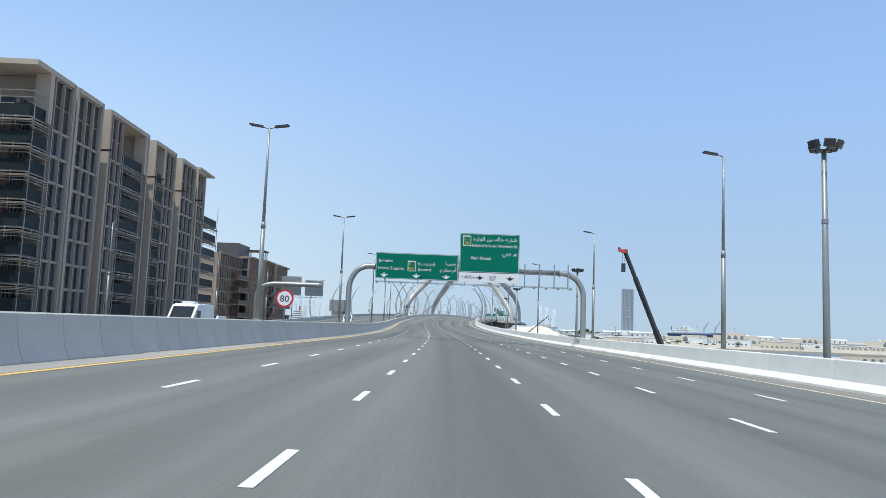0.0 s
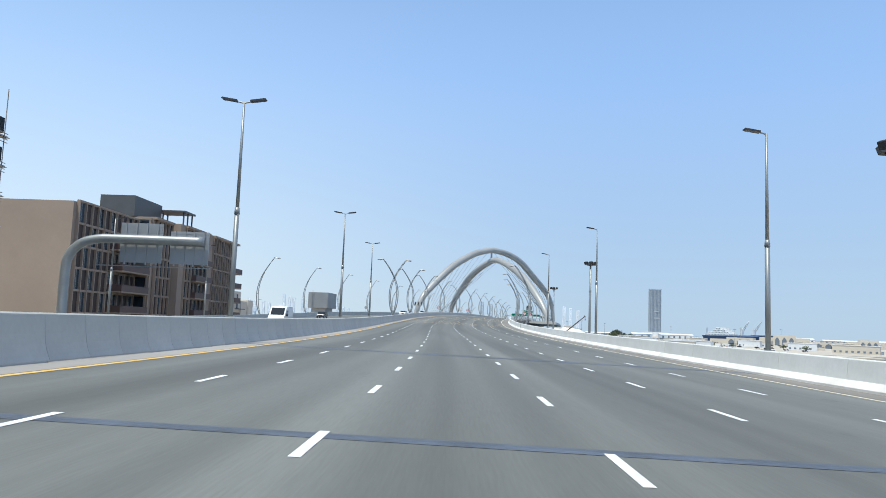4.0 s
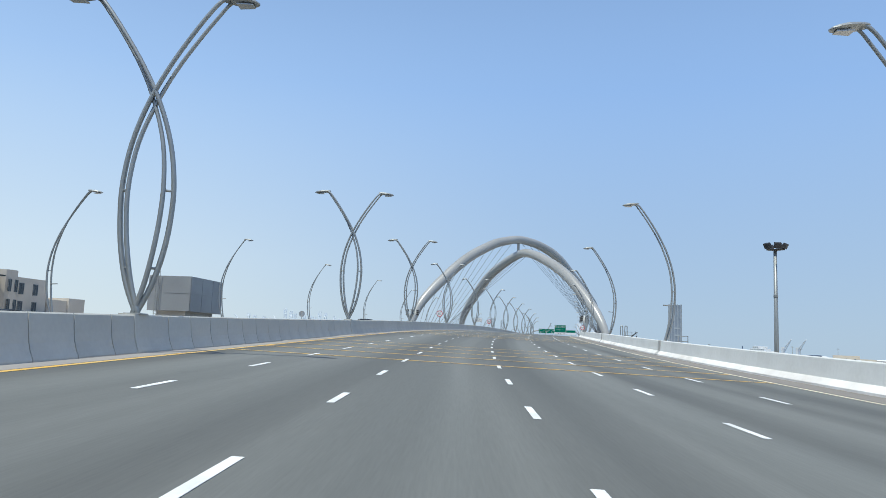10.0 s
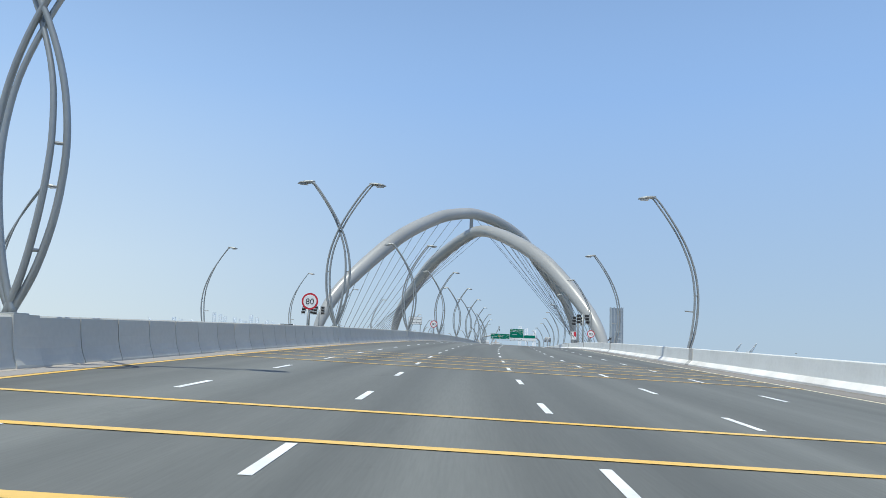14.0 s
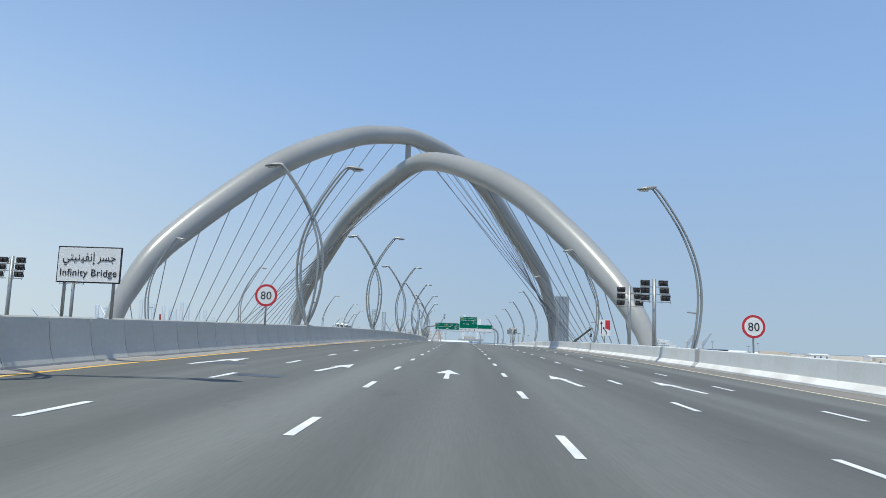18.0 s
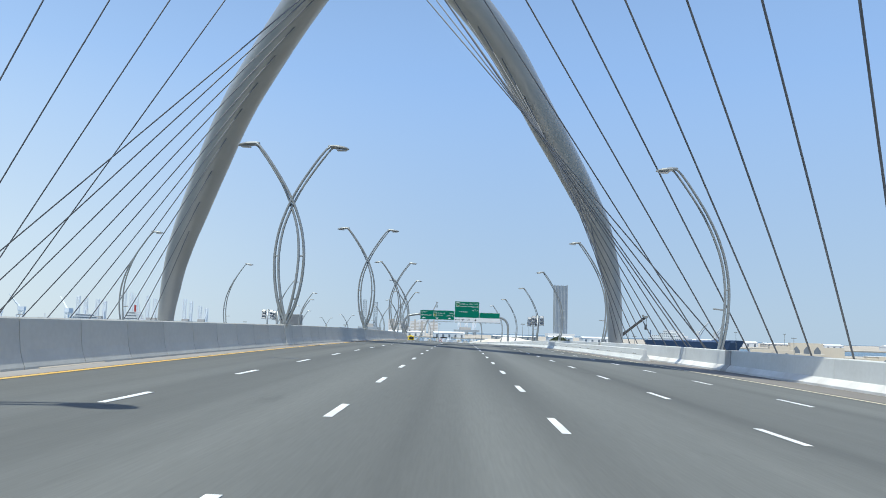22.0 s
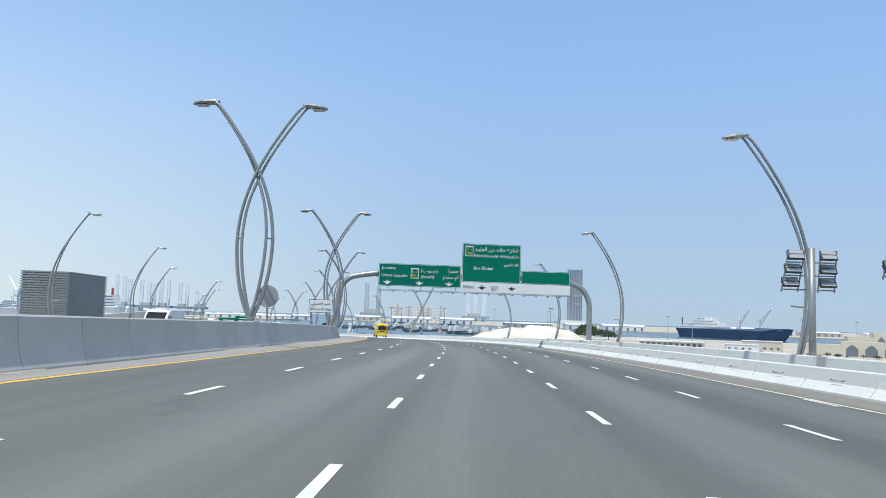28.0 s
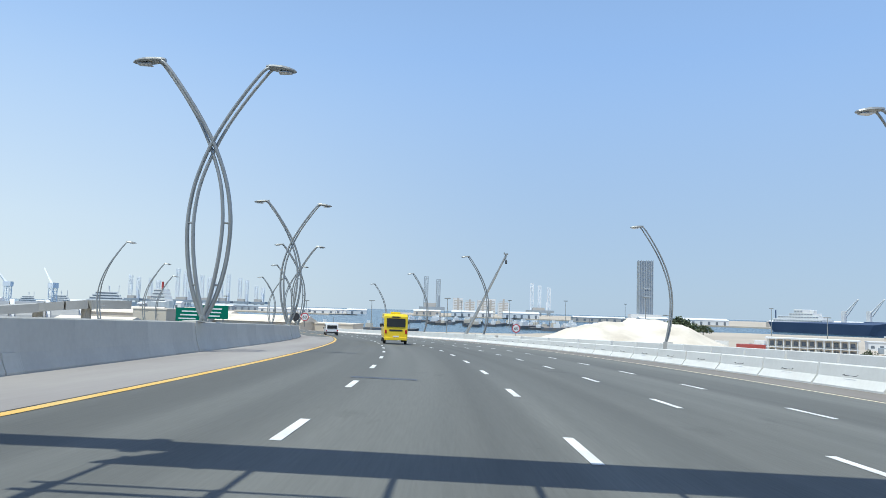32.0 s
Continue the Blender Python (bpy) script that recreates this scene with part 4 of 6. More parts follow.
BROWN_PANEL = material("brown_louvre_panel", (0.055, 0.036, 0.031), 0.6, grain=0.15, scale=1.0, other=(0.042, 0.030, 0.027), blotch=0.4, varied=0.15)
BROWN_RAIL = material("brown_balustrade", (0.11, 0.065, 0.055), 0.55, grain=0.08, other=(0.085, 0.055, 0.05), blotch=0.5)
CREAM = material("cream_render", (0.60, 0.55, 0.48), 0.85, grain=0.05, scale=0.3, other=(0.54, 0.49, 0.42), blotch=0.2)
ROOF_METAL = material("dark_ribbed_metal", (0.10, 0.105, 0.11), 0.5, metal=0.3, grain=0.08, stretch=(1, 12, 1), other=(0.085, 0.09, 0.095), blotch=0.5)
SCAFFOLD = material("scaffold_steel", (0.40, 0.39, 0.37), 0.55, metal=0.3, grain=0.15, other=(0.34, 0.29, 0.24), blotch=0.5)
GREY_CLAD = material("grey_metal_cladding", (0.33, 0.345, 0.355), 0.5, metal=0.3, grain=0.05, other=(0.29, 0.30, 0.31), blotch=0.3, varied=0.06)
window_meshes = {}


def window_pane(parent, x, y, z, w, h, name="window", mat=None):
    """A glazed pane facing +x with its frame, w along y; alike panes share their meshes."""
    mat = mat or GLASS
    key = (round(w, 2), round(h, 2), mat.name)
    if key not in window_meshes:
        g = bmesh.new()
        box(g, -0.06, 0.0, -w / 2, w / 2, 0, h)
        me = bpy.data.meshes.new("pane")
        g.to_mesh(me)
        g.free()
        me.materials.append(mat)
        g = bmesh.new()
        for a in ((-w / 2, -w / 2 + .05, 0, h), (w / 2 - .05, w / 2, 0, h), (-w / 2, w / 2, 0, .05), (-w / 2, w / 2, h - .05, h), (-.025, .025, 0, h)):
            box(g, 0.0, 0.05, a[0], a[1], a[2], a[3])
        mf = bpy.data.meshes.new("window_frame")
        g.to_mesh(mf)
        g.free()
        mf.materials.append(POLE_GREY)
        window_meshes[key] = (me, mf)
    me, mf = window_meshes[key]
    ob = new(name, me)
    ob.parent = parent
    ob.matrix_basis = Matrix.Translation((x, y, z))
    if mat is GLASS:
        fr = new("window_frame", mf)
        fr.parent = ob
    return ob


def fin_bay(parent, x, y0, y1, z0, z1, floor, wall, fins, deep=0.45, top_panels=True, glazing=None, every=1.45, panel=None, slim=0.13):
    """A storeyed bay: slab bands, upright fins, and between them panes or louvre panels."""
    n = max(1, round((y1 - y0) / every))
    w = (y1 - y0) / n
    floors = int(round((z1 - z0) / floor))
    for i in range(n + 1):
        y = y0 + w * i
        part("fin", a_box(x - 0.2, x + deep, y - slim, y + slim, z0, z1), fins, parent)
    for k in range(floors + 1):
        if top_panels and k == floors - 1:
            continue
        z = z0 + (z1 - z0) * k / floors
        part("slab_band", a_box(x - 0.2, x + deep * 0.7, y0, y1, z - 0.16, z + 0.16), wall, parent)
    h = (z1 - z0) / floors
    for k in range(floors):
        for i in range(n):
            top = top_panels and k >= floors - 2
            odd = panel is not None and (i * 7 + k * 3) % 5 < 3
            mat = panel if (odd and not top) else (BROWN_PANEL if top else glazing)
            window_pane(parent, x - 0.02, y0 + w * (i + .5), z0 + h * k + 0.16, w - 0.26, h - 0.32, "louvre_panel" if mat else "window", mat)


def balcony(parent, x, y0, y1, z, out, rail, slab=None, scaffold=False):
    b = part("balcony", a_box(x - 0.3, x + out, y0, y1, z, z + 0.22, bevel=0.02), slab or TAN_GREY, parent)
    bm = bmesh.new()
    lip = z + (1.7 if scaffold else 1.35)   # the unfinished ones are hung with dark netting
    box(bm, x + out - 0.07, x + out, y0, y1, z + 0.22, lip)
    box(bm, x - 0.1, x + out - 0.07, y0, y0 + 0.06, z + 0.22, lip)
    box(bm, x - 0.1, x + out - 0.07, y1 - 0.06, y1, z + 0.22, lip)
    part("balustrade", bm, rail, b)
    if scaffold:
        for dz in (-1.05, -0.7, -0.35, -0.05):
            part("scaffold_rail", a_box(x + out + 0.15, x + out + 0.22, y0 - 0.5, y1 + 0.5, z + dz, z + dz + 0.07), SCAFFOLD, b)
        part("scaffold_board", a_box(x + out - 0.25, x + out + 0.5, y0 - 0.4, y1 + 0.4, z - 0.52, z - 0.46), SCAFFOLD, b)
        for y in np.arange(y0 + 0.4, y1, 2.1):
            part("scaffold_brace", a_box(x + out + 0.05, x + out + 0.12, y - .04, y + .04, z - 1.2, z + 0.2), SCAFFOLD, b)
    return b


def frame_at(s, lat):
    m = on_road(s, lat)
    m.translation.z = LAND
    return m


# Apartment block under construction.
def construction_block():
    base = 120.0
    ob = thing("apartment_block", frame_at(base, -50.2), "tan apartment block under construction with scaffolded dark glass balconies", "building")
    top = 39.7
    b = lambda s: s - base
    fl = 3.3
    z0 = top - 11 * fl
    part("wall", a_box(-24, -4.2, b(88), b(154), 0, top - 6.5), TAN_GREY, ob)
    part("upper_wall", a_box(-26, -7, b(60), b(88), 0, top + 2.6), TAN_GREY, ob)
    # blocks: end wall, finned bays, open portal
    for a, c, bays, portal in ((86.3, 95.6, ((91.0, 95.6),), (86.3, 90.6)), (97.2, 104.0, ((97.2, 104.0),), None), (107.5, 121.6, ((108.0, 111.9),), (111.9, 121.6)),
                               (125.8, 135.1, ((130.6, 135.1),), (125.8, 130.4)), (139.5, 147.0, ((139.6, 147.0),), None), (149.3, 153.6, ((149.3, 153.6),), None)):
        part("parapet", a_box(-7, 0.35, b(a), b(c) + .15, top - 0.15, top + 0.5), TAN, ob)
        if a > 90:
            part("end_wall", a_box(-7, 0.3, b(a) - .55, b(a) - .02, 0, top + 0.45), TAN, ob, "plain tan end wall")
        part("side_wall", a_box(-7, 0.38, b(c) + .02, b(c) + .5, 0, top + 0.45), TAN_GREY, ob)
        for p, q in bays:
            part("bay_wall", a_box(-7, -0.35, b(p), b(q), 0, top - 0.2), TAN_GREY, ob)
            fin_bay(ob, -0.15, b(p) + .13, b(q) - .05, z0, top - 0.2, fl, TAN_GREY, TAN_GREY, every=2.3, deep=0.42, slim=0.10)
        if portal:
            p, q = portal
            part("portal_post", a_box(-1.6, 0.3, b(q) - .9, b(q) - .02, top - 6.4, top - 0.16), TAN, ob)
            part("back_pier", a_box(-7, -6.2, b((p + q) / 2) - .6, b((p + q) / 2) + .9, top - 6.6, top - 0.16), TAN, ob)
            part("back_sill", a_box(-7, -6.3, b(p), b(q), top - 6.6, top - 5.0), TAN_GREY, ob)
            if a < 90:
                part("portal_beam", a_box(-26, -7.02, b(p), b(p) + 1.0, top - 0.4, top + 0.5), TAN, ob)
                for x in (-12.0, -20.0):
                    part("portal_post", a_box(x - 1.2, x, b(p), b(p) + .9, top - 6.4, top - 0.42), TAN, ob)
    for a, c in ((95.6, 97.2), (104.5, 106.9), (122.1, 125.2), (135.6, 138.9), (147.5, 149.3)):
        part("recess_wall", a_box(-7, -2.2, b(a), b(c), 0, top - 0.9), TAN, ob)
        for k in range(10):
            window_pane(ob, -2.17, b((a + c) / 2), z0 + fl * k + .5, min(1.4, c - a - .4), 2.3)
    # balcony stacks
    for a, c, x in ((86.3, 90.4, -1.9), (112.1, 120.4, -1.9), (126.0, 130.3, -1.9), (153.9, 164.6, -5.0)):
        out = -x if a < 150 else 5.0
        # The back wall takes the dark brown of the louvre panels.
        part("recess_wall", a_box(-7, x - 0.3, b(a), b(min(c, 158)), 0, top - 6.6), BROWN_PANEL, ob, "dark brown back wall of the recess")
        for k in range(1, 10 if a < 150 else 9):
            z = z0 + fl * k
            balcony(ob, x, b(a), b(c), z, out, BALCONY_GLASS, DARK_SLAB, scaffold=True)
            n = max(1, int((min(c, 158) - a) / 2.2))
            for i in range(n):
                window_pane(ob, x - 0.2, b(a) + (min(c, 158) - a) * (i + .5) / n, z + 0.3, 1.7, 2.5)
        for y in (a + .3, c - .3):
            part("scaffold_pole", a_tube([(x + out + .3, b(y), 0), (x + out + .3, b(y), top - 5)], .06, 6), SCAFFOLD, ob)
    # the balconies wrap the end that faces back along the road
    # Same dark brown on the back wall round the end.
    part("end_recess", a_box(-22, -2.2, b(88.0) - .3, b(88.0), 0, top - 6.6), BROWN_PANEL, ob, "dark brown back wall of the recess")
    for k in range(1, 10):
        z = z0 + fl * k
        e = part("balcony", a_box(-22, -0.1, b(86.2), b(87.7), z, z + .22), DARK_SLAB, ob)
        part("balustrade", a_box(-22, 0.0, b(86.14), b(86.2), z + .22, z + 1.5), BALCONY_GLASS, e)
        for dz in (-1.05, -0.7, -0.35, -0.05):
            part("scaffold_rail", a_box(-22, 0.6, b(85.85), b(85.92), z + dz, z + dz + .07), SCAFFOLD, e)
        part("scaffold_board", a_box(-22, 0.5, b(85.6), b(86.1), z - 0.52, z - 0.46), SCAFFOLD, e)
        for x in np.arange(-21, 0, 1.5):
            part("scaffold_brace", a_box(x - .04, x + .04, b(85.95), b(86.02), z - 1.2, z + 0.2), SCAFFOLD, e)
        for i in range(8):
            w = part("window", a_box(-21.2 + i * 2.4, -19.4 + i * 2.4, b(87.62), b(87.68), z + .3, z + 2.7), GLASS, ob)
    part("wrapped_bundle", a_box(-9, -2, b(86.4), b(90), top - 6.5, top - 5.2, bevel=.4), HAZE_WRAP, ob, "pale plastic sheeting over stored material")
    for k in range(3):
        part("scaffold_rail", a_box(-22, 0, b(86.6), b(86.68), top - 4.9 + k * .8, top - 4.83 + k * .8), SCAFFOLD, ob)
        part("scaffold_rail", a_box(-0.1, -.02, b(86.6), b(90), top - 4.9 + k * .8, top - 4.83 + k * .8), SCAFFOLD, ob)
    part("roof_slab", a_box(-9, 0.6, b(149.3), b(159.3), top + 0.52, top + 0.9), TAN, ob)
    for s in (105.0, 124.6, 126.4, 137.8, 148.3):
        part("outrigger", a_box(-1, 1.6, b(s), b(s) + 0.25, top - 6.2, top - 5.95), DARK, ob)
    return ob


HAZE_WRAP = material("plastic_sheeting", (0.62, 0.66, 0.69), 0.3, grain=0.2, scale=0.2, other=(0.45, 0.5, 0.54), blotch=0.8)
construction_block()


WARM_TAN = material("warm_tan_render", (0.34, 0.265, 0.21), 0.85, grain=0.05, scale=0.3, bump=0.004, other=(0.29, 0.225, 0.18), blotch=0.12)


# Brown apartment block with louvred panels.
def brown_block():
    base = 240.0
    ob = thing("apartment_block", frame_at(base, -54.0), "brown apartment block with louvre panels and railed balconies", "building")
    b = lambda s: s - base
    top = 28.1
    fl = 3.55
    z0 = top - 7 * fl
    for a, c, x in ((219.7, 228.0, -0.3), (231.4, 244.7, 1.2), (247.8, 266.0, 1.2)):
        part("wall", a_box(-24, x - 0.3, b(a), b(c), 0, top - 0.1), WARM_TAN, ob)
        part("parapet", a_box(-24, x + 0.55, b(a) - .1, b(c) + .1, top, top + 0.45), WARM_TAN, ob)
    part("link_wall", a_box(-24, -3, b(228), b(245), 0, top - 0.6), WARM_TAN, ob)
    part("link_wall", a_box(-24, -3, b(244.7), b(248), 0, top - 0.6), WARM_TAN, ob)
    for a, x in ((231.4, 1.2), (247.8, 1.2)):
        part("pier", a_box(-6, x, b(a) - 2.7, b(a) - 0.05, 0, top + 0.45), WARM_TAN, ob, "plain tan end wall")
    fin_bay(ob, -0.3, b(221.0), b(227.9), z0, top, fl, WARM_TAN, WARM_TAN, top_panels=False, every=1.75, panel=BROWN_PANEL, deep=0.34, slim=0.10)
    fin_bay(ob, 1.2, b(231.5), b(235.1), z0, top, fl, WARM_TAN, WARM_TAN, top_panels=False, every=1.75, panel=BROWN_PANEL, deep=0.34, slim=0.10)
    fin_bay(ob, 1.2, b(247.9), b(263.0), z0, top, fl, WARM_TAN, WARM_TAN, top_panels=False, every=1.65, panel=BROWN_PANEL, deep=0.34, slim=0.10)
    fin_bay(ob, 0.98, b(235.3), b(244.5), z0, top, fl, WARM_TAN, WARM_TAN, deep=0.25, top_panels=True, every=2.2, panel=BROWN_PANEL)
    for k in range(1, 7):
        z = z0 + fl * k
        if k < 6:
            balcony(ob, 1.2, b(235.4), b(244.6), z, 1.3, BROWN_RAIL, WARM_TAN)
            balcony(ob, 0.4, b(263.3), b(268.3), z, 1.6, BROWN_RAIL, WARM_TAN)
            balcony(ob, -2.5, b(208.0), b(218.8), z, 2.4, BROWN_RAIL, WARM_TAN)
    # the end that faces back along the road
    end = part("end_facade", a_box(-24, -0.4, b(219.2), b(219.7), 0, top), WARM_TAN, ob)
    for i in range(9):
        part("frame_post", a_box(-23.8 + i * 2.85, -23.5 + i * 2.85, b(218.9), b(219.3), z0, top), WARM_TAN, end)
    for k in range(8):
        part("frame_band", a_box(-24, -0.6, b(218.85), b(219.25), z0 + fl * k - .2, z0 + fl * k + .2), WARM_TAN, end)
    for k in range(7):
        for i in range(8):
            mat = BROWN_PANEL if (i * 5 + k * 2) % 4 == 0 else (TAN_GREY if (i + k) % 5 == 1 else GLASS)
            w = new("window", window_pane(ob, 0, 0, -60, 2.2, fl - .5, "window", mat).data)
            w.parent = end
            w.matrix_basis = Matrix.Translation((-22.2 + i * 2.85, b(219.15), z0 + fl * k + .2)) @ Matrix.Rotation(radians(-90), 4, "Z")
    for o in [o for o in ob.children if o.matrix_basis.translation.z < -50]:
        for c in list(o.children):
            bpy.data.objects.remove(c)
        bpy.data.objects.remove(o)
    part("plant_room", a_box(-10.6, -4.0, b(219), b(231.3), top + 0.4, top + 4.3), ROOF_METAL, ob, "dark ribbed metal rooftop plant room")
    part("old_wing", a_box(-26, -3, b(196), b(219), 0, top - 0.6), WARM_TAN, ob)
    fin_bay(ob, -2.8, b(197), b(218), z0, top - 0.4, fl, WARM_TAN, WARM_TAN, top_panels=False, every=2.0, panel=BROWN_PANEL, deep=0.34, slim=0.10)
    for y in (232.2, 234.4, 236.8):
        for x in (-5, 0.2):
            part("pergola_post", a_box(x - .12, x + .12, b(y) - .12, b(y) + .12, top + .4, top + 3.2), ROOF_METAL, ob)
    part("pergola_roof", a_box(-5.6, 0.7, b(231.6), b(237.4), top + 3.2, top + 3.55), ROOF_METAL, ob)
    return ob


brown_block()


# Cream villas with bay fronts.
def villas():
    base = 320.0
    ob = thing("villa", frame_at(base, -78.0), "cream rendered villas with bay fronts and dark balconies", "villa")
    b = lambda s: s - base
    g = 13.2   # road level over the ground here
    part("main_wall", a_box(-14, -5, b(285), b(324.5), 0, g + 8.9), CREAM, ob)
    part("front_wall", a_box(-8, 0, b(288), b(332.8), 0, g + 6.2), CREAM, ob)
    part("low_wing", a_box(-8, 0.2, b(333), b(343), 0, g + 3.0), CREAM, ob)
    part("low_block", a_box(-8, 0.6, b(338.5), b(343.2), 0, g + 3.5), CREAM, ob)
    for a, c in ((312.2, 316.2), (320.5, 324.8), (301, 305)):
        bm = bmesh.new()
        plate(bm, [(-1, b(a)), (0.9, b(a) + 0.8), (1.2, b(a) + 1.4), (1.2, b(c) - 1.4), (0.9, b(c) - .8), (-1, b(c))], 0, g + 7.1)
        bay = part("bay", bm, CREAM, ob)
        for z in (g - 3.2, g + 0.4, g + 3.6):
            for y in (a + 1.4, c - 1.4):
                window_pane(ob, 1.24, b(y), z, 0.75, 2.0)
    for y in (309.5, 318.4, 326.3, 329.8, 297):
        for z in (g - 3.2, g + 0.4, g + 3.4):
            window_pane(ob, 0.03, b(y), z, 1.2, 1.9)
    for y in (308, 318.4):
        balcony(ob, 0.0, b(y) - 1.3, b(y) + 1.3, g + 3.0, 1.1, BALCONY_GLASS, CREAM)
        part("canopy", a_box(0, 1.5, b(y) - 2, b(y) + 2, g + 5.9, g + 6.1), DARK, ob)
    part("canopy", a_box(0, 1.6, b(328), b(333.5), g + 0.1, g + 0.35), DARK, ob)


villas()


# Grey clad kiosks on the edge of the far deck.
def kiosk(s, w, length, louvred):
    ob = thing("plant_kiosk", on_road(s, -44.5 if not louvred else -43.8, 0.9), "grey metal-clad plant kiosk raised beside the far carriageway", "kiosk")
    h0, h1 = 1.2, 6.1
    part("plinth", a_box(-2.2, 2.2, -length / 2 + .8, length / 2 - .8, -1.0, h0), DECK, ob)
    part("body", a_box(-w / 2, w / 2, -length / 2, length / 2, h0, h1), GREY_CLAD, ob)
    if louvred:
        for i in range(23):
            z = h0 - 1.2 + i * 0.27
            part("slat", a_box(-w / 2 - .12, w / 2 + .015, -length / 2 - .16, -length / 2 - .02, z, z + 0.15), GREY_CLAD, ob)
            part("slat", a_box(w / 2 + .02, w / 2 + .16, -length / 2 - .12, length / 2 + .12, z, z + 0.15), GREY_CLAD, ob)
    else:
        for i in range(3):
            for k in range(2):
                y0 = -length / 2 + length * i / 3
                z0 = h0 + (h1 - h0) * k / 2
                part("panel", a_box(w / 2 + .005, w / 2 + .06, y0 + .05, y0 + length / 3 - .05, z0 + .04, z0 + (h1 - h0) / 2 - .04), GREY_CLAD, ob)
        for k in range(2):
            z0 = h0 + (h1 - h0) * k / 2
            part("panel", a_box(-w / 2 + 2.2, w / 2 - .05, -length / 2 - .06, -length / 2 - .005, z0 + .04, z0 + (h1 - h0) / 2 - .04), GREY_CLAD, ob)
        bm = bmesh.new()
        for x in (-w / 2 + 1.2, -w / 2 + 1.75):
            box(bm, x - .03, x + .03, -length / 2 - .35, -length / 2 - .29, -.5, h1 + .6)
        for i in range(20):
            box(bm, -w / 2 + 1.2, -w / 2 + 1.75, -length / 2 - .34, -length / 2 - .30, -.3 + i * .33, -.26 + i * .33)
        part("ladder", bm, GALVANISED, ob, "steel caged ladder")
    return ob


kiosk(317, 6.3, 10.5, False)
kiosk(677, 4.8, 10.5, True)


# Floodlights.
def mast_floods(s, lat, top):
    """A mast on the ground outside the road with a ring of floodlights."""
    m = on_road(s, lat)
    h = m.translation.z + top - LAND
    m.translation.z = LAND
    ob = thing("floodlight_mast", m, "grey floodlight mast with a cluster of dark floodlights", "floodlight", "floodlight masts")
    part("pole", a_tube([(0, 0, 0), (0, 0, h * .62), (0, 0, h)], [0.24, 0.19, 0.14], 14), POLE_GREY, ob, smooth=True)
    part("collar", a_tube([(0, 0, h * .8), (0, 0, h * .8 + .25)], 0.19, 12), POLE_GREY, ob)
    part("head_plate", a_tube([(0, 0, h), (0, 0, h + .12)], [.34, .34], 12), DARK, ob)
    for a in (-155, -95, -35, 30, 100):
        x, y = math.cos(radians(a)), math.sin(radians(a))
        arm = part("arm", a_tube([(0, 0, h + .06), (x * .75, y * .75, h + .15)], 0.04, 6), DARK, ob)
        r = Matrix.Translation((x * .85, y * .85, h + .38)) @ Matrix.Rotation(radians(a - 90), 4, "Z") @ Matrix.Rotation(radians(-25), 4, "X")
        part("floodlight", a_box(-.30, .30, -.16, .16, -.24, .24, bevel=.03, m=r), DARK, ob)
    return ob


mast_floods(43.5, 22.0, 13.3)
mast_floods(199.8, 22.7, 11.2)
mast_floods(279.9, 26.6, 9.6)
mast_floods(122, 22.4, 11.6)


def flood_rack(s, lat, top, lit_side):
    """A round post with two stepped racks of three floodlights. lit_side: +1 faces along the road."""
    ob = thing("floodlight_rack", on_road(s, lat, 0.2, 0 if lit_side > 0 else 180), "grey post carrying six dark floodlights aimed at the arches", "floodlight", "arch floodlights")
    part("post", a_tube([(0, 0, -0.5), (0, 0, top + .12)], [0.17, 0.155], 16), GALVANISED, ob, smooth=True)
    for side in (-1, 1):
        bm = bmesh.new()
        for x in (0.36, 1.12):
            tube(bm, [(side * x, .12, top + .02), (side * (x + .12), -.42, top - 1.95)], 0.035, 6)
        for i, z in enumerate((top - .56, top - 1.18, top - 1.84)):
            tube(bm, [(side * .12, -.04 - .17 * i, z), (side * (1.18 + .05 * i), -.04 - .17 * i, z)], 0.035, 6)
        part("rack", bm, GALVANISED, ob)
        for i in range(3):
            r = Matrix.Translation((side * (.76 + i * .06), .04 - .17 * i, top - .24 - i * .63)) @ Matrix.Rotation(radians(30), 4, "X")
            bm = bmesh.new()
            box(bm, -.38, .38, -.05, .10, -.25, .25, bevel=.03, m=r)
            for x in (-.2, .2):
                box(bm, x - .15, x + .15, -.16, -.05, -.17, .17, bevel=.03, m=r)
            f = part("floodlight", bm, DARK, ob)
            for z in (-.12, .12):
                part("lamp_glass", a_box(-.33, .33, .102, .112, z - .095, z + .095, m=r), LENS, f, "pale floodlight glass")
    return ob


for s, lat, h, d in ((446.5, 16.4, 6.5, 1), (454.5, 16.1, 6.4, 1), (446.5, -38.9, 6.75, 1), (458.8, -39.9, 7.1, 1), (615.9, 15.6, 5.9, -1), (624.4, 15.6, 5.9, -1), (617, -38.9, 5.6, -1), (625.5, -38.9, 5.6, -1)):
    flood_rack(s, lat, h, d)


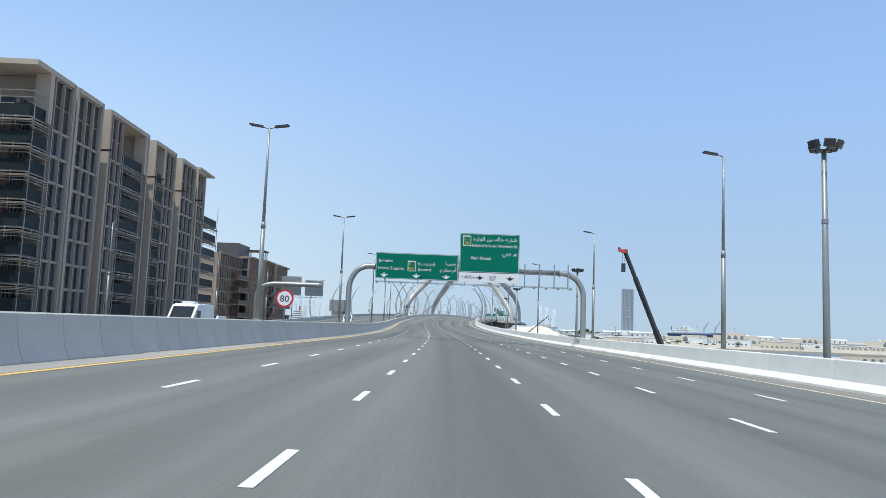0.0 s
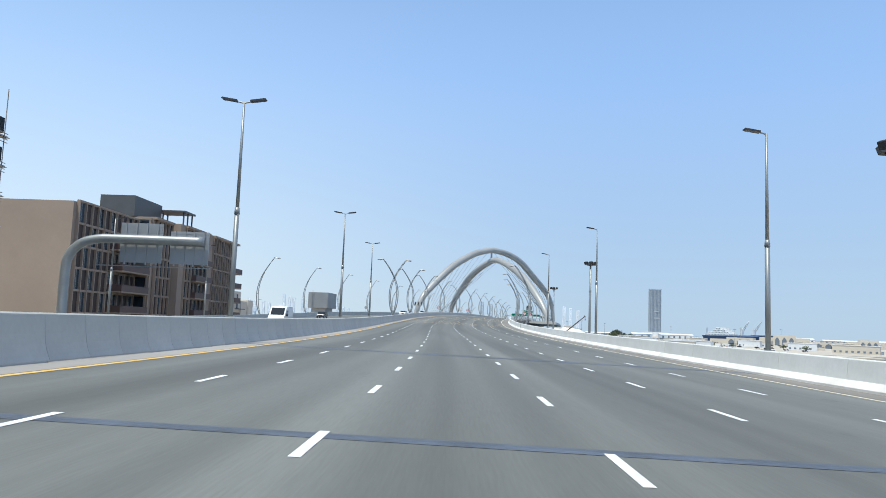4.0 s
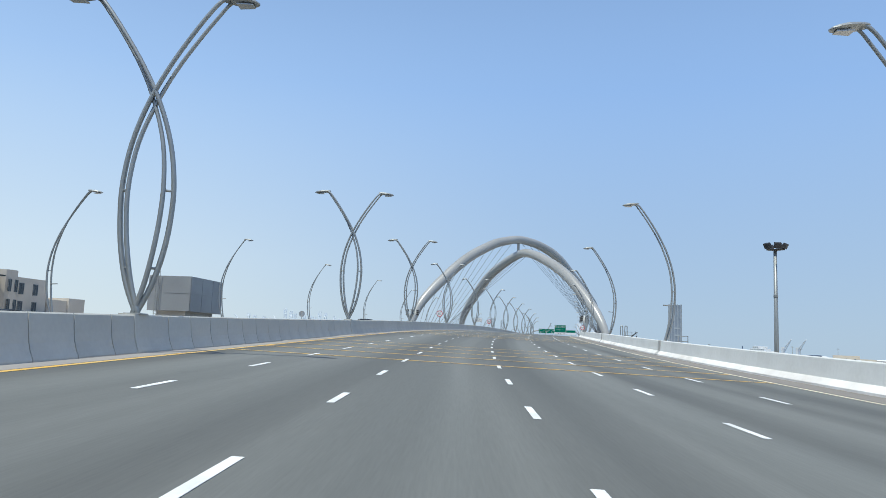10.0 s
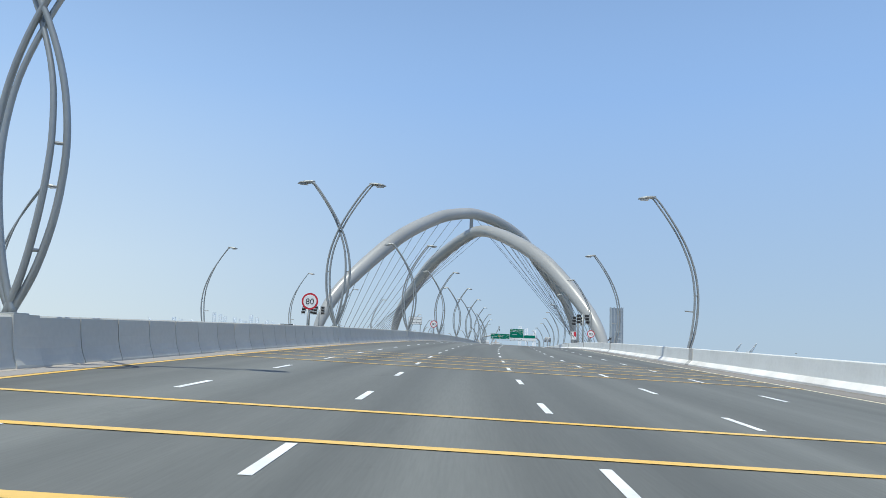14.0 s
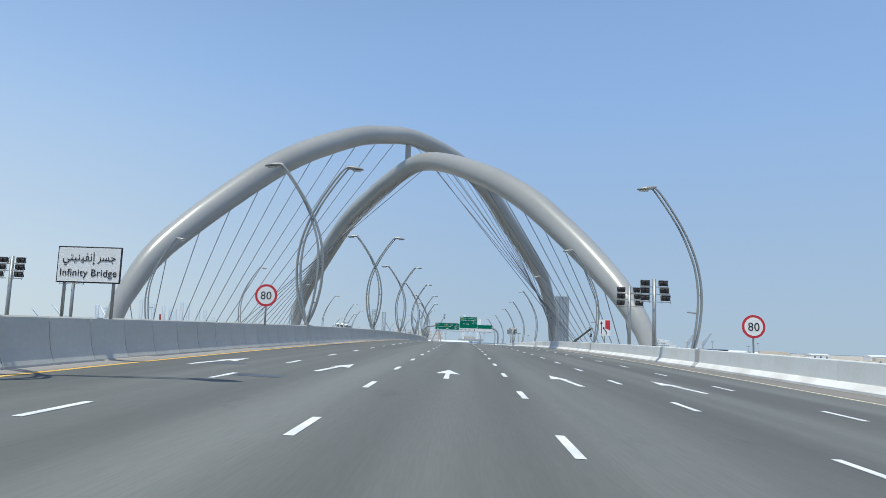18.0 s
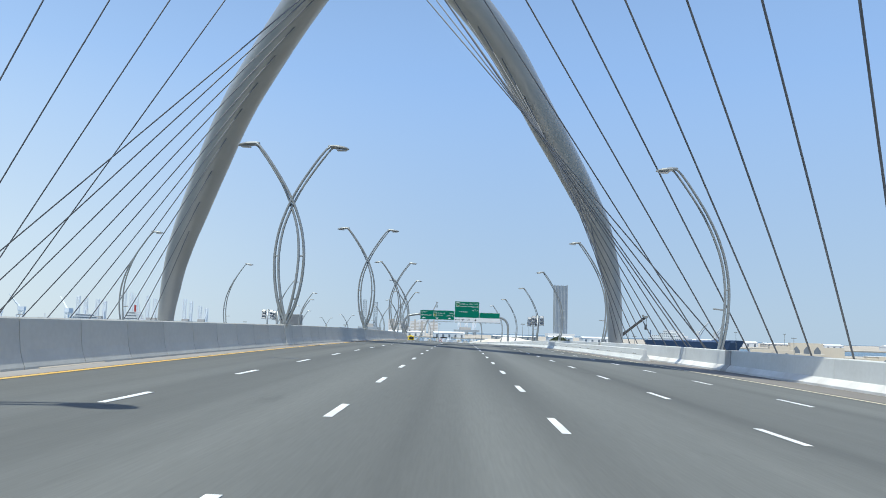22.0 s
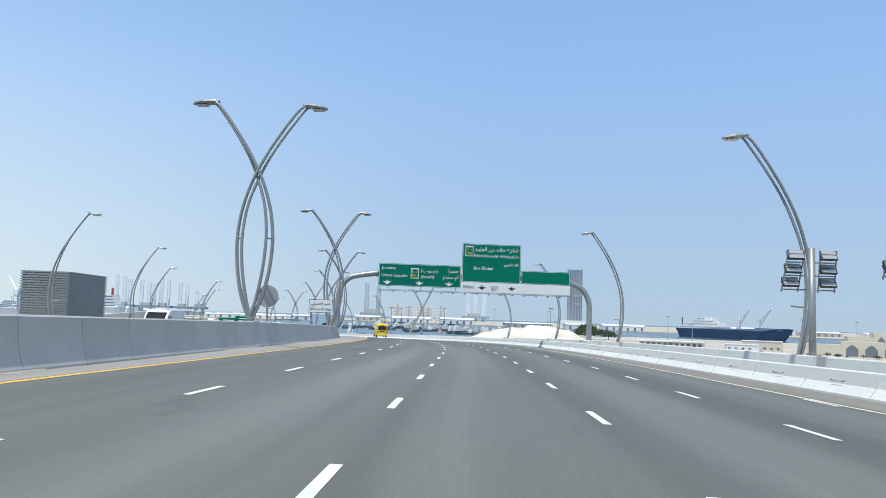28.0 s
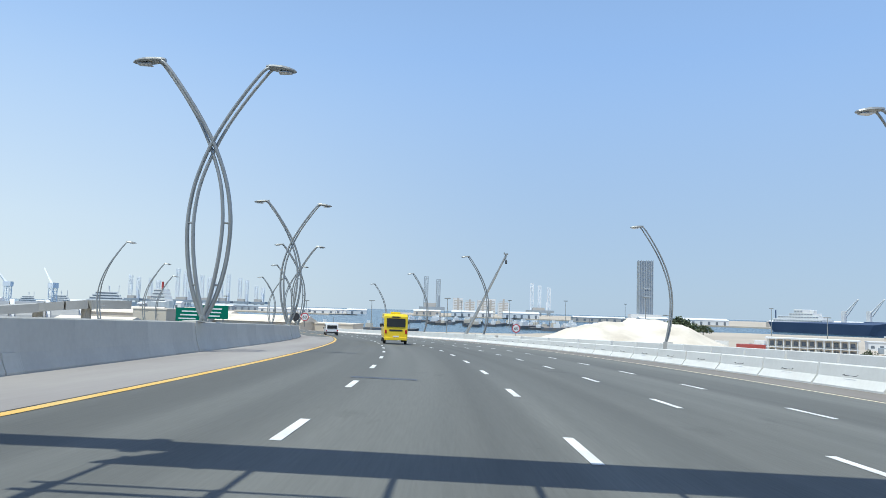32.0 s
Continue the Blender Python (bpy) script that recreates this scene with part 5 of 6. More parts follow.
# Smaller signs.
def name_sign(s, lat, front):
    ob = thing("name_sign", on_road(s, lat, 1.25), "white bridge name sign with black border on two grey posts", "road sign", "bridge name signs")
    for x in (-.75, .75):
        part("post", a_tube([(x, .1, 0), (x, .1, 2.15)], .05, 8), GALVANISED, ob, smooth=True)
    p = part("panel", a_box(-.98, .98, 0, .05, 1.05, 2.15, bevel=.02), SIGN_BLACK, ob)
    part("panel_face", a_box(-.94, .94, -.008, -.001, 1.09, 2.11), SIGN_WHITE, p)
    lettering("sign_text", "\u062c\u0633\u0631 \u0625\u0646\u0641\u064a\u0646\u064a\u062a\u064a", .36, 0, 1.72, p, SIGN_BLACK, "CENTER", y=-.02, width=1.6)
    lettering("sign_text", "Infinity Bridge", .30, 0, 1.26, p, SIGN_BLACK, "CENTER", y=-.02, width=1.72)


name_sign(405.6, -10.85, True)
name_sign(651.6, -12.15, True)
round_sign(630.6, -11.75, 2.75, 1.2, front=False)
round_sign(349.0, -37.7, 2.6, 0.4, front=False, size=0.95)

lane_sign = thing("lane_sign", on_road(465.9, 16.0, 0.3), "white lane merge sign with red panel and black arrows", "road sign")
part("post", a_tube([(0, .08, -.3), (0, .08, 3.1)], .05, 8), GALVANISED, lane_sign, smooth=True)
face = part("panel", a_box(-.62, .62, 0, .04, 1.7, 3.45, bevel=.02), SIGN_WHITE, lane_sign)
flat_shape("red_panel", [(0.05, 2.5), (.58, 2.3), (.58, 3.4), (0.05, 3.4)], face, SIGN_RED, y=-.012)
flat_shape("arrow", [(-.42, 1.85), (-.34, 1.85), (-.34, 3.0), (-.24, 3.0), (-.38, 3.3), (-.52, 3.0), (-.42, 3.0)], face, SIGN_BLACK)
flat_shape("arrow", [(.12, 1.85), (.22, 1.85), (.22, 2.15), (-.06, 2.5), (.02, 2.56), (-.22, 2.72), (-.2, 2.4), (-.13, 2.44), (.12, 2.1)], face, SIGN_BLACK)

# A second gantry stands over the far carriageway and shows its back.
back_gantry = thing("sign_gantry", on_road(159.0, 0, 0), "back of a grey sign gantry over the far carriageway", "sign gantry")
pts = spline([(-38.6, 0, 0.6), (-38.6, 0, 5.2), (-38.3, 0, 6.9), (-37.2, 0, 8.1), (-35.6, 0, 8.6), (-33.5, 0, 8.7), (-24.9, 0, 8.7)], 8)
part("beam", a_tube(pts, 0.47, 18), GALVANISED, back_gantry, smooth=True)
for a, c, z in ((-33.6, -29.3, 10.45), (-28.5, -24.6, 9.75)):
    p = part("sign_back", a_box(a, c, .72, .78, 6.4, z), SIGN_BACK, back_gantry, "ribbed aluminium sign back")
    for i in range(4):
        x = a + (c - a) * (i + .5) / 4
        part("stiffener", a_box(x - .07, x + .07, .60, .715, 6.2, z), SIGN_BACK, p)
    for k in range(int((z - 6.4) / .3)):
        part("rib", a_box(a + .05, c - .05, .70, .716, 6.5 + k * .3, 6.62 + k * .3), SIGN_BACK, p)
part("light_rail", a_box(-36, -24.4, .8, .9, 6.0, 6.1), GALVANISED, back_gantry)


# Painted arrows on the lanes.
def arrow_mark(s, lat, kind):
    """A straight lane arrow, or one whose shaft leans towards the next lane (kind +1 right, -1 left)."""
    bm = bmesh.new()
    if kind == 0:
        o = [(-.09, 0), (.09, 0), (.07, 2.7), (.42, 2.5), (0, 4.9), (-.42, 2.5), (-.07, 2.7)]
    else:
        k = kind
        o = [(-.10 * k - .09, 0), (-.10 * k + .09, 0), (.10 * k + .09, 3.0), (.52 * k if k > 0 else -.02 + .18, 2.7), (.34 * k, 5.0), (.52 * k if k < 0 else .02 - .18, 2.9 + .5 * 0), (.10 * k - .09, 3.0)]
    plate(bm, o, .004, .009)
    ob = part("painted_arrow", bm, PAINT_WHITE, road)
    ob.matrix_basis = on_road(s, lat) @ Matrix.Rotation(math.atan(FALL), 4, "Y") @ Matrix.Rotation(math.atan(float(np.interp(s, _s, _g))), 4, "X")


for s in (407.0, 583.0):
    for lat, kind in ((-0.05, 0), (-4.0, 1), (-8.0, 1), (4.05, -1), (7.85, -1)):
        arrow_mark(s + (4 - abs(lat) * .6 if s > 500 else 0), lat, kind)

# Yellow rumble bars painted across the lanes before the bridge.
for start, n, gap in ((244.2, 5, 5.05), (298.3, 5, 3.6), (328.8, 5, 3.3)):
    for i in range(n):
        s = start + gap * i
        strip("rumble_bar", s - .125, s + .125, -9.3, 13.2, .012, PAINT_YELLOW, road, step=.2, label="yellow painted rumble bar")

# Lamp plinths on the barriers.
plinth = None
for i, (s, dx) in enumerate(LAMPS):
    if s > 800:
        break
    bm = bmesh.new()
    prism(bm, [(left_edge(s) + .02, -.05), (left_edge(s) + .02, .08), (left_edge(s) - .03, .19), (left_edge(s) - .12, .48), (left_edge(s) - .16, .76), (left_edge(s) - .21, 1.305), (left_edge(s) - .8, 1.305), (left_edge(s) - .9, -.05)], -.55, .55)
    ob = part("lamp_plinth", bm, CONCRETE, median_barrier)
    ob.matrix_basis = on_road(s, 0, 0) @ Matrix.Translation((0, 0, crossfall(-11)))
    bm = bmesh.new()
    e = right_extra(s - 4.5)
    prism(bm, [(15.04 + e, -.05), (15.04 + e, .11), (15.29 + e, .37), (15.31 + e, 1.185), (15.9 + e, 1.185), (15.9 + e, -.6)], -.42, .42)
    ob = part("lamp_plinth", bm, DECK, parapet, "bare grey concrete panel beside a lamp")
    ob.matrix_basis = on_road(s - 4.5, 0, 0) @ Matrix.Translation((0, 0, crossfall(15.5)))
    bm = bmesh.new()
    box(bm, 15.85 + right_extra(s), outer_lamp(s) + .4, -.5, .5, -.8, .34 + (.5 if s > 690 else 0))
    ob = part("lamp_footing", bm, DECK, parapet)
    ob.matrix_basis = on_road(s + .3, 0, 0) @ Matrix.Translation((0, 0, crossfall(16.25)))
    bm = bmesh.new()
    box(bm, far_edge(s) - .5, far_edge(s) + .5, -.5, .5, -.8 if s < 690 else -12, .34 + (.4 if s > 690 else 0))
    ob = part("lamp_footing", bm, DECK, far_parapet)
    ob.matrix_basis = on_road(s + .3, 0, 0) @ Matrix.Translation((0, 0, crossfall(-38.7)))

# Hoops and a rail box standing behind the parapet.
hoops = thing("service_hoops", on_road(319.6, 18.9, -1.0), "bent grey service pipes standing behind the parapet", "pipe")
for x in (-.35, .25):
    part("hoop", a_tube(spline([(x, 0, 0), (x, 0, 3.0), (x + .1, 0, 3.35), (x + .25, 0, 3.35), (x + .32, 0, 3.0), (x + .32, 0, 0)], 4), .06, 8), GALVANISED, hoops, smooth=True)
for s in (322.5, 286.0):
    cage = thing("rail_cage", on_road(s, 19.6, -1.0), "small steel rail cage behind the parapet", "railing", "rail cages")
    for x in (0, .9):
        part("upright", a_box(x - .03, x + .03, -.03, .03, 0, 2.6), GALVANISED, cage)
    for z in (1.5, 2.05, 2.55):
        part("rail", a_box(0, .9, -.03, .03, z - .03, z + .03), GALVANISED, cage)


# Vehicles.
YELLOW_PAINT = plain("yellow_paint", (0.82, 0.60, 0.03), 0.3)
WHITE_PAINT = plain("white_paint", (0.78, 0.79, 0.80), 0.25)
BLACK_PAINT = plain("dark_paint", (0.03, 0.035, 0.045), 0.25)
CAR_GLASS = material("car_glass", (0.03, 0.035, 0.04), 0.06, grain=0.02)
RUBBER = plain("tyre_rubber", (0.025, 0.025, 0.026), 0.85)
RED_LAMP = plain("red_lamp_glass", (0.5, 0.02, 0.02), 0.2)


def wheels(ob, track, axles, r):
    for y in axles:
        for side in (-1, 1):
            x = side * track / 2
            w = part("wheel", a_tube([(x - .11, y, r), (x + .11, y, r)], r, 20), RUBBER, ob, smooth=False)
            part("rim", a_tube([(x + side * .10, y, r), (x + side * .125, y, r)], r * .6, 16), GALVANISED, w)


def vehicle(name, m, profile, width, paint, label, category, axles, r, glass, rear=True, group=""):
    """profile: side outline (y, z) from the tail; glass: window bands (y0, y1, z0, z1)."""
    ob = thing(name, m, label, category, group)
    bm = bmesh.new()
    half = width / 2
    rings = []
    for x, inset in ((-half, .12), (-half + .06, .03), (-half + .16, 0), (half - .16, 0), (half - .06, .03), (half, .12)):
        cy = sum(p[0] for p in profile) / len(profile)
        cz = sum(p[1] for p in profile) / len(profile)
        rings.append([bm.verts.new((x, y + (cy - y) * inset * .12, z + (cz - z) * inset * .35)) for y, z in profile])
    for a, b in zip(rings, rings[1:]):
        for i in range(len(profile)):
            j = (i + 1) % len(profile)
            bm.faces.new((a[i], a[j], b[j], b[i]))
    bm.faces.new(rings[0])
    bm.faces.new(rings[-1])
    part("body", bm, paint, ob)
    for y0, y1, z0, z1 in glass:
        for side in (-1, 1):
            x = side * half
            part("side_window", a_box(x - .02, x + .02, y0, y1, z0, z1), CAR_GLASS, ob)
    tail, nose = min(p[0] for p in profile), max(p[0] for p in profile)
    top = max(p[1] for p in profile)
    part("rear_window", a_box(-half * .78, half * .78, tail - .025, tail + .06, top * .58, top * .86, bevel=.01), CAR_GLASS, ob)
    part("rear_bumper", a_box(-half * .95, half * .95, tail - .10, tail + .1, .35, .6, bevel=.04), DARK if paint is not YELLOW_PAINT else YELLOW_PAINT, ob)
    for side in (-1, 1):
        part("tail_light", a_box(side * half * .86 - .08, side * half * .86 + .08, tail - .03, tail + .03, top * .36, top * .48, bevel=.01), RED_LAMP, ob)
        part("mirror", a_box(side * (half + .12) - .09, side * (half + .12) + .09, nose - 1.5, nose - 1.4, top * .52, top * .64, bevel=.02), DARK, ob)
        part("headlight", a_box(side * half * .72 - .14, side * half * .72 + .14, nose - .12, nose + .01, .65, .85, bevel=.02), LENS, ob)
    part("plate_bar", a_box(-.26, .26, tail - .12, tail - .105, .62, .74), SIGN_WHITE, ob)
    wheels(ob, width - .2, axles, r)
    return ob


van = vehicle("minibus", on_road(733, -4.3), [(0, .45), (0, 1.0), (.08, 2.35), (.35, 2.55), (4.6, 2.55), (5.6, 2.1), (6.1, 1.35), (6.25, .9), (6.25, .4)], 2.0, YELLOW_PAINT,
              "yellow school minibus driving ahead in its lane", "minibus", (1.2, 4.9), .36, [(.5, 4.9, 1.45, 2.15)])
part("roof_vent", a_box(-.4, .4, 1.4, 2.4, 2.55, 2.72, bevel=.03), YELLOW_PAINT, van)
part("text_bar", a_box(-.55, .55, -.02, .03, 1.12, 1.26), DARK, van, "dark lettering bar")
part("text_bar", a_box(-.35, .35, -.035, .02, 2.24, 2.36), DARK, van, "dark lettering bar")
CAR = [(0, .4), (.02, .95), (.25, 1.05), (.75, 1.5), (2.3, 1.55), (3.2, 1.05), (4.3, .9), (4.5, .6), (4.5, .35)]
SUV = [(0, .45), (.02, 1.05), (.2, 1.75), (2.9, 1.8), (3.6, 1.2), (4.7, 1.05), (4.9, .7), (4.9, .4)]
VAN = [(0, .45), (0, .9), (.03, 1.7), (.08, 2.3), (.2, 2.45), (.5, 2.52), (3.6, 2.52), (4.0, 2.44), (4.2, 2.3), (5.05, 1.42), (5.5, 1.24), (5.75, 1.0), (5.82, .7), (5.8, .4)]
vehicle("car", on_road(786, -8.4), SUV, 1.9, WHITE_PAINT, "white car far ahead on the curving road", "car", (.9, 3.9), .34, [(.5, 3.0, 1.15, 1.62)], group="cars")
COMING = ((60, -20.0, VAN, WHITE_PAINT, "van", "white panel van on the far carriageway"), (76.0, -23.5, SUV, WHITE_PAINT, "car", "white pick-up with canopy on the far carriageway"),
          (180.0, -20.5, VAN, WHITE_PAINT, "van", "white panel van with roof unit on the far carriageway"), (262, -30, CAR, BLACK_PAINT, "car", "dark car on the far carriageway"),
          (330, -20, CAR, WHITE_PAINT, "car", "white car on the far carriageway"), (390, -24, SUV, WHITE_PAINT, "car", "white car on the far carriageway"),
          (520, -28, CAR, WHITE_PAINT, "car", "white car on the far carriageway"), (657, -26, VAN, WHITE_PAINT, "van", "white van on the far carriageway"))
for s, lat, prof, paint, name, label in COMING:
    ax = (.95, 4.5) if prof is VAN else (.85, 3.75)
    gl = [(3.4, 4.3, 1.45, 2.0)] if prof is VAN else [(.6, 3.0, 1.05, 1.5)]
    v = vehicle(name, on_road(s, lat, 0, 180), prof, 1.95 if prof is not CAR else 1.8, paint, label, "car" if name == "car" else "van", ax, .34, gl, group="oncoming vehicles")
    wy, wz, tilt, half = {id(VAN): (4.64, 1.86, 43, .58), id(SUV): (3.26, 1.51, 49, .42), id(CAR): (2.76, 1.31, 61, .46)}[id(prof)]
    r = Matrix.Translation((0, wy, wz)) @ Matrix.Rotation(radians(tilt), 4, "X")
    part("windscreen", a_box(-.8, .8, -.02, .025, -half, half, bevel=.01, m=r), CAR_GLASS, v)
    part("grille", a_box(-.5, .5, max(q[0] for q in prof) - .06, max(q[0] for q in prof) + .012, .55, .78, bevel=.02), DARK, v)
    if prof is VAN:
        part("roof_unit", a_box(-.5, .5, 2.6, 3.5, 2.5, 2.68, bevel=.05), WHITE_PAINT, v)


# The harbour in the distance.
# The HAZY colours carry the aerial haze as a pale, greyed tint.
HAZY_STEEL = material("haze_tinted_steel", (0.34, 0.39, 0.44), 0.7, grain=0.05, scale=0.05, other=(0.30, 0.35, 0.40), blotch=0.03)
HAZY_BEIGE = material("haze_tinted_beige_wall", (0.50, 0.47, 0.44), 0.85, grain=0.05, scale=0.05, other=(0.45, 0.43, 0.40), blotch=0.03)
HAZY_WHITE = material("haze_tinted_white_wall", (0.72, 0.74, 0.76), 0.7, grain=0.05, scale=0.05, other=(0.66, 0.68, 0.70), blotch=0.03)
HAZY_DARK = material("haze_tinted_window_band", (0.16, 0.19, 0.23), 0.4, grain=0.05, scale=0.05)
SHIP_BLUE = material("ship_blue_hull", (0.06, 0.095, 0.18), 0.45, grain=0.06, scale=0.05, other=(0.075, 0.115, 0.20), blotch=0.02)
SHIP_WHITE = material("ship_white", (0.80, 0.80, 0.79), 0.4, grain=0.04, scale=0.1)
FUNNEL_RED = plain("funnel_red", (0.42, 0.05, 0.04), 0.5)
BEIGE_WALL = material("beige_wall", (0.60, 0.545, 0.46), 0.85, grain=0.06, scale=0.2, other=(0.54, 0.49, 0.42), blotch=0.08)
WOOD_HULL = material("dark_wooden_hull", (0.24, 0.20, 0.17), 0.7, grain=0.15, scale=0.5, other=(0.14, 0.17, 0.21), blotch=0.3, varied=0.5)


RUST = plain("crane_red", (0.45, 0.06, 0.06), 0.5)
# Rig steel paled towards the sky: aerial haze put into its base colour.
RIG_HAZE_PALE = material("haze_paled_rig_steel", (0.80, 0.84, 0.89), 0.8, grain=0.04, scale=0.05, other=(0.76, 0.80, 0.85), blotch=0.03)
RAMP_GREY = material("ramp_concrete", (0.42, 0.425, 0.41), 0.85, grain=0.08, scale=0.3, other=(0.36, 0.365, 0.35), blotch=0.2)


def ground_pose(x, y, z=None, turn=0.0):
    return Matrix.Translation((x, y, LAND if z is None else z)) @ Matrix.Rotation(radians(turn), 4, "Z")


def lattice(bm, x, y, z0, z1, w, bays):
    corners = [(x - w, y - w), (x + w, y - w), (x + w, y + w), (x - w, y + w)]
    t = w * 0.13
    for cx, cy in corners:
        box(bm, cx - t, cx + t, cy - t, cy + t, z0, z1)
    h = (z1 - z0) / bays
    for k in range(bays):
        za, zb = z0 + h * k, z0 + h * (k + 1)
        for i in range(4):
            a, b = corners[i], corners[(i + 1) % 4]
            if k % 2:
                a, b = b, a
            tube(bm, [(a[0], a[1], za), (b[0], b[1], zb)], t * .6, 4)
            tube(bm, [(a[0], a[1], zb), (b[0], b[1], zb)], t * .6, 4)


# The tall tower.
tower = thing("tower", ground_pose(709, 2796, turn=-8) @ Matrix.Diagonal((0.85, 0.85, 1, 1)), "tall grey glass tower block on the horizon", "tower")
# Glass paled to blue-grey, with the haze painted into its colour.
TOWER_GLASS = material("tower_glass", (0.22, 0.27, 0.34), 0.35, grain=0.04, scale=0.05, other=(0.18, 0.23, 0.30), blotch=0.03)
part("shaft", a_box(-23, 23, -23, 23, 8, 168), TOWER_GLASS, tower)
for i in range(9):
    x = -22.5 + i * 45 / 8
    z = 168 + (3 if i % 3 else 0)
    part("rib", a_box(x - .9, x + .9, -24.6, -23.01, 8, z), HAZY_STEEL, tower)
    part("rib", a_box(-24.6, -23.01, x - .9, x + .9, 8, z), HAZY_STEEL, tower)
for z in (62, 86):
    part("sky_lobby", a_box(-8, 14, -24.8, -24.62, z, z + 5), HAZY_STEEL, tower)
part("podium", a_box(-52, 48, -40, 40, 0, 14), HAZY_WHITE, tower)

# Jack-up rigs.
def rig(x, y, legs, height, spread, label, turn=0, steel=HAZY_STEEL):
    ob = thing("jackup_rig", ground_pose(x, y, SEA, turn), label, "oil rig", "jack-up rigs")
    for i in range(legs):
        bm = bmesh.new()
        lattice(bm, (i - (legs - 1) / 2) * spread, (i % 2) * spread * .6, 0, height * (1 - .06 * (i % 3)), 4.2, 18)
        part("leg", bm, steel, ob)
    w = spread * (legs - 1) / 2 + 14
    hull = part("hull", a_box(-w, w, -16, 28, 12, 19), HAZY_STEEL, ob)
    part("deck_house", a_box(-w * .6, w * .3, -10, 10, 19, 27), HAZY_BEIGE, ob)
    part("derrick", a_box(w * .45, w * .6, -3, 3, 19, 44), steel, ob)
    return ob


rig(78, 2266, 2, 84, 27, "jack-up rig with two tall lattice legs in the harbour")
rig(420, 2900, 3, 100, 26, "hazy jack-up rig far out in the harbour", steel=RIG_HAZE_PALE)
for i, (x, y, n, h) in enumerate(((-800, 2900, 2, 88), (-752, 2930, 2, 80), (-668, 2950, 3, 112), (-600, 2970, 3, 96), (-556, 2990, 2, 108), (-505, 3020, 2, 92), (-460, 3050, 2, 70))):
    rig(x, y, n, h, 19, "hazy jack-up rig in a row across the harbour", steel=RIG_HAZE_PALE)

# Apartment blocks behind the quay.
for i in range(5):
    x = 140 + i * 25 + (i % 3) * 3
    b = thing("apartment_block", ground_pose(x, 2366 - i * 3 + (i % 2) * 14), "distant pale apartment block behind the quay", "building", "quay apartment blocks")
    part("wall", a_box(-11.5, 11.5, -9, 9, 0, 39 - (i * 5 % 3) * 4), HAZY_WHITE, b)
    # Window bands lightened to beige, as haze would wash them out.
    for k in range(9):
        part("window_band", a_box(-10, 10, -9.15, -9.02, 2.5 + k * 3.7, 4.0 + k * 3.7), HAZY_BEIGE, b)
    part("stair_core", a_box(-2.2, 2.2, -9.6, -9.16, 0, 39.5 - (i % 2) * 3), HAZY_BEIGE, b)


def shed(x, y, w, d, h, mat, turn=0.0, label="long white harbour shed", roof=None):
    b = thing("shed", ground_pose(x, y, turn=turn), label, "shed", "harbour sheds")
    part("wall", a_box(-w / 2, w / 2, -d / 2, d / 2, 0, h * .72), mat, b)
    bm = bmesh.new()
    a = [bm.verts.new(v) for v in ((-w / 2 - .5, -d / 2 - .5, h * .72), (w / 2 + .5, -d / 2 - .5, h * .72), (w / 2 + .5, 0, h), (-w / 2 - .5, 0, h), (-w / 2 - .5, d / 2 + .5, h * .72), (w / 2 + .5, d / 2 + .5, h * .72))]
    bm.faces.new((a[0], a[1], a[2], a[3]))
    bm.faces.new((a[3], a[2], a[5], a[4]))
    bm.faces.new((a[0], a[3], a[4]))
    bm.faces.new((a[1], a[5], a[2]))
    bm.faces.new((a[0], a[4], a[5], a[1]))
    part("roof", bm, roof or HAZY_WHITE, b)
    for i in range(max(2, int(w / 12))):
        xx = -w / 2 + w * (i + .5) / max(2, int(w / 12))
        part("door", a_box(xx - 2, xx + 2, -d / 2 - .12, -d / 2 - .01, 0, h * .5), HAZY_DARK, b)


rnd = random.Random(7)
for i in range(9):
    shed(-115 + i * 10 + rnd.uniform(-3, 3) - (i % 3) * 60, 1945 + rnd.uniform(0, 80), rnd.uniform(26, 50), 14, rnd.uniform(7, 10), HAZY_WHITE)
for i in range(14):
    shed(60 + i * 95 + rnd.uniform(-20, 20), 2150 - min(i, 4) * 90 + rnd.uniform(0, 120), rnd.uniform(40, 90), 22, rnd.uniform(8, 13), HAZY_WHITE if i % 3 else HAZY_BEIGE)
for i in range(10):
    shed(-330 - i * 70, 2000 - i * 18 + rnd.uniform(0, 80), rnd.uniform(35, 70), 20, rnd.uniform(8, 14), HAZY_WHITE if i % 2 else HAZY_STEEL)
for x, y, w, d, h, t in ((-58, 1012, 42, 20, 10.5, -14), (-18, 985, 38, 18, 9.6, -14), (-95, 1040, 34, 20, 11, -14), (-70, 940, 30, 14, 8, -12)):
    shed(x, y, w, d, h, BEIGE_WALL, t, "beige harbour warehouse with a pale roof", SAND_PALE)


# Ships.
def hull(bm, length, beam, z0, z1, rake=0.1):
    pts = []
    for u, k in ((-.5, .85), (-.46, 1), (.3, 1), (.42, .7), (.5, .04)):
        pts.append((u * length, k * beam / 2))
    ring = [(x, -y) for x, y in pts] + [(x, y) for x, y in reversed(pts)]
    lo = [bm.verts.new((x * (1 - rake) - length * rake * .2, y * .75, z0)) for x, y in ring]
    hi = [bm.verts.new((x, y, z1 + (1.5 if x > length * .35 else 0) * beam / 12)) for x, y in ring]
    n = len(ring)
    bm.faces.new(lo[::-1])
    bm.faces.new(hi)
    for i in range(n):
        bm.faces.new((lo[i], lo[(i + 1) % n], hi[(i + 1) % n], hi[i]))
    return bm


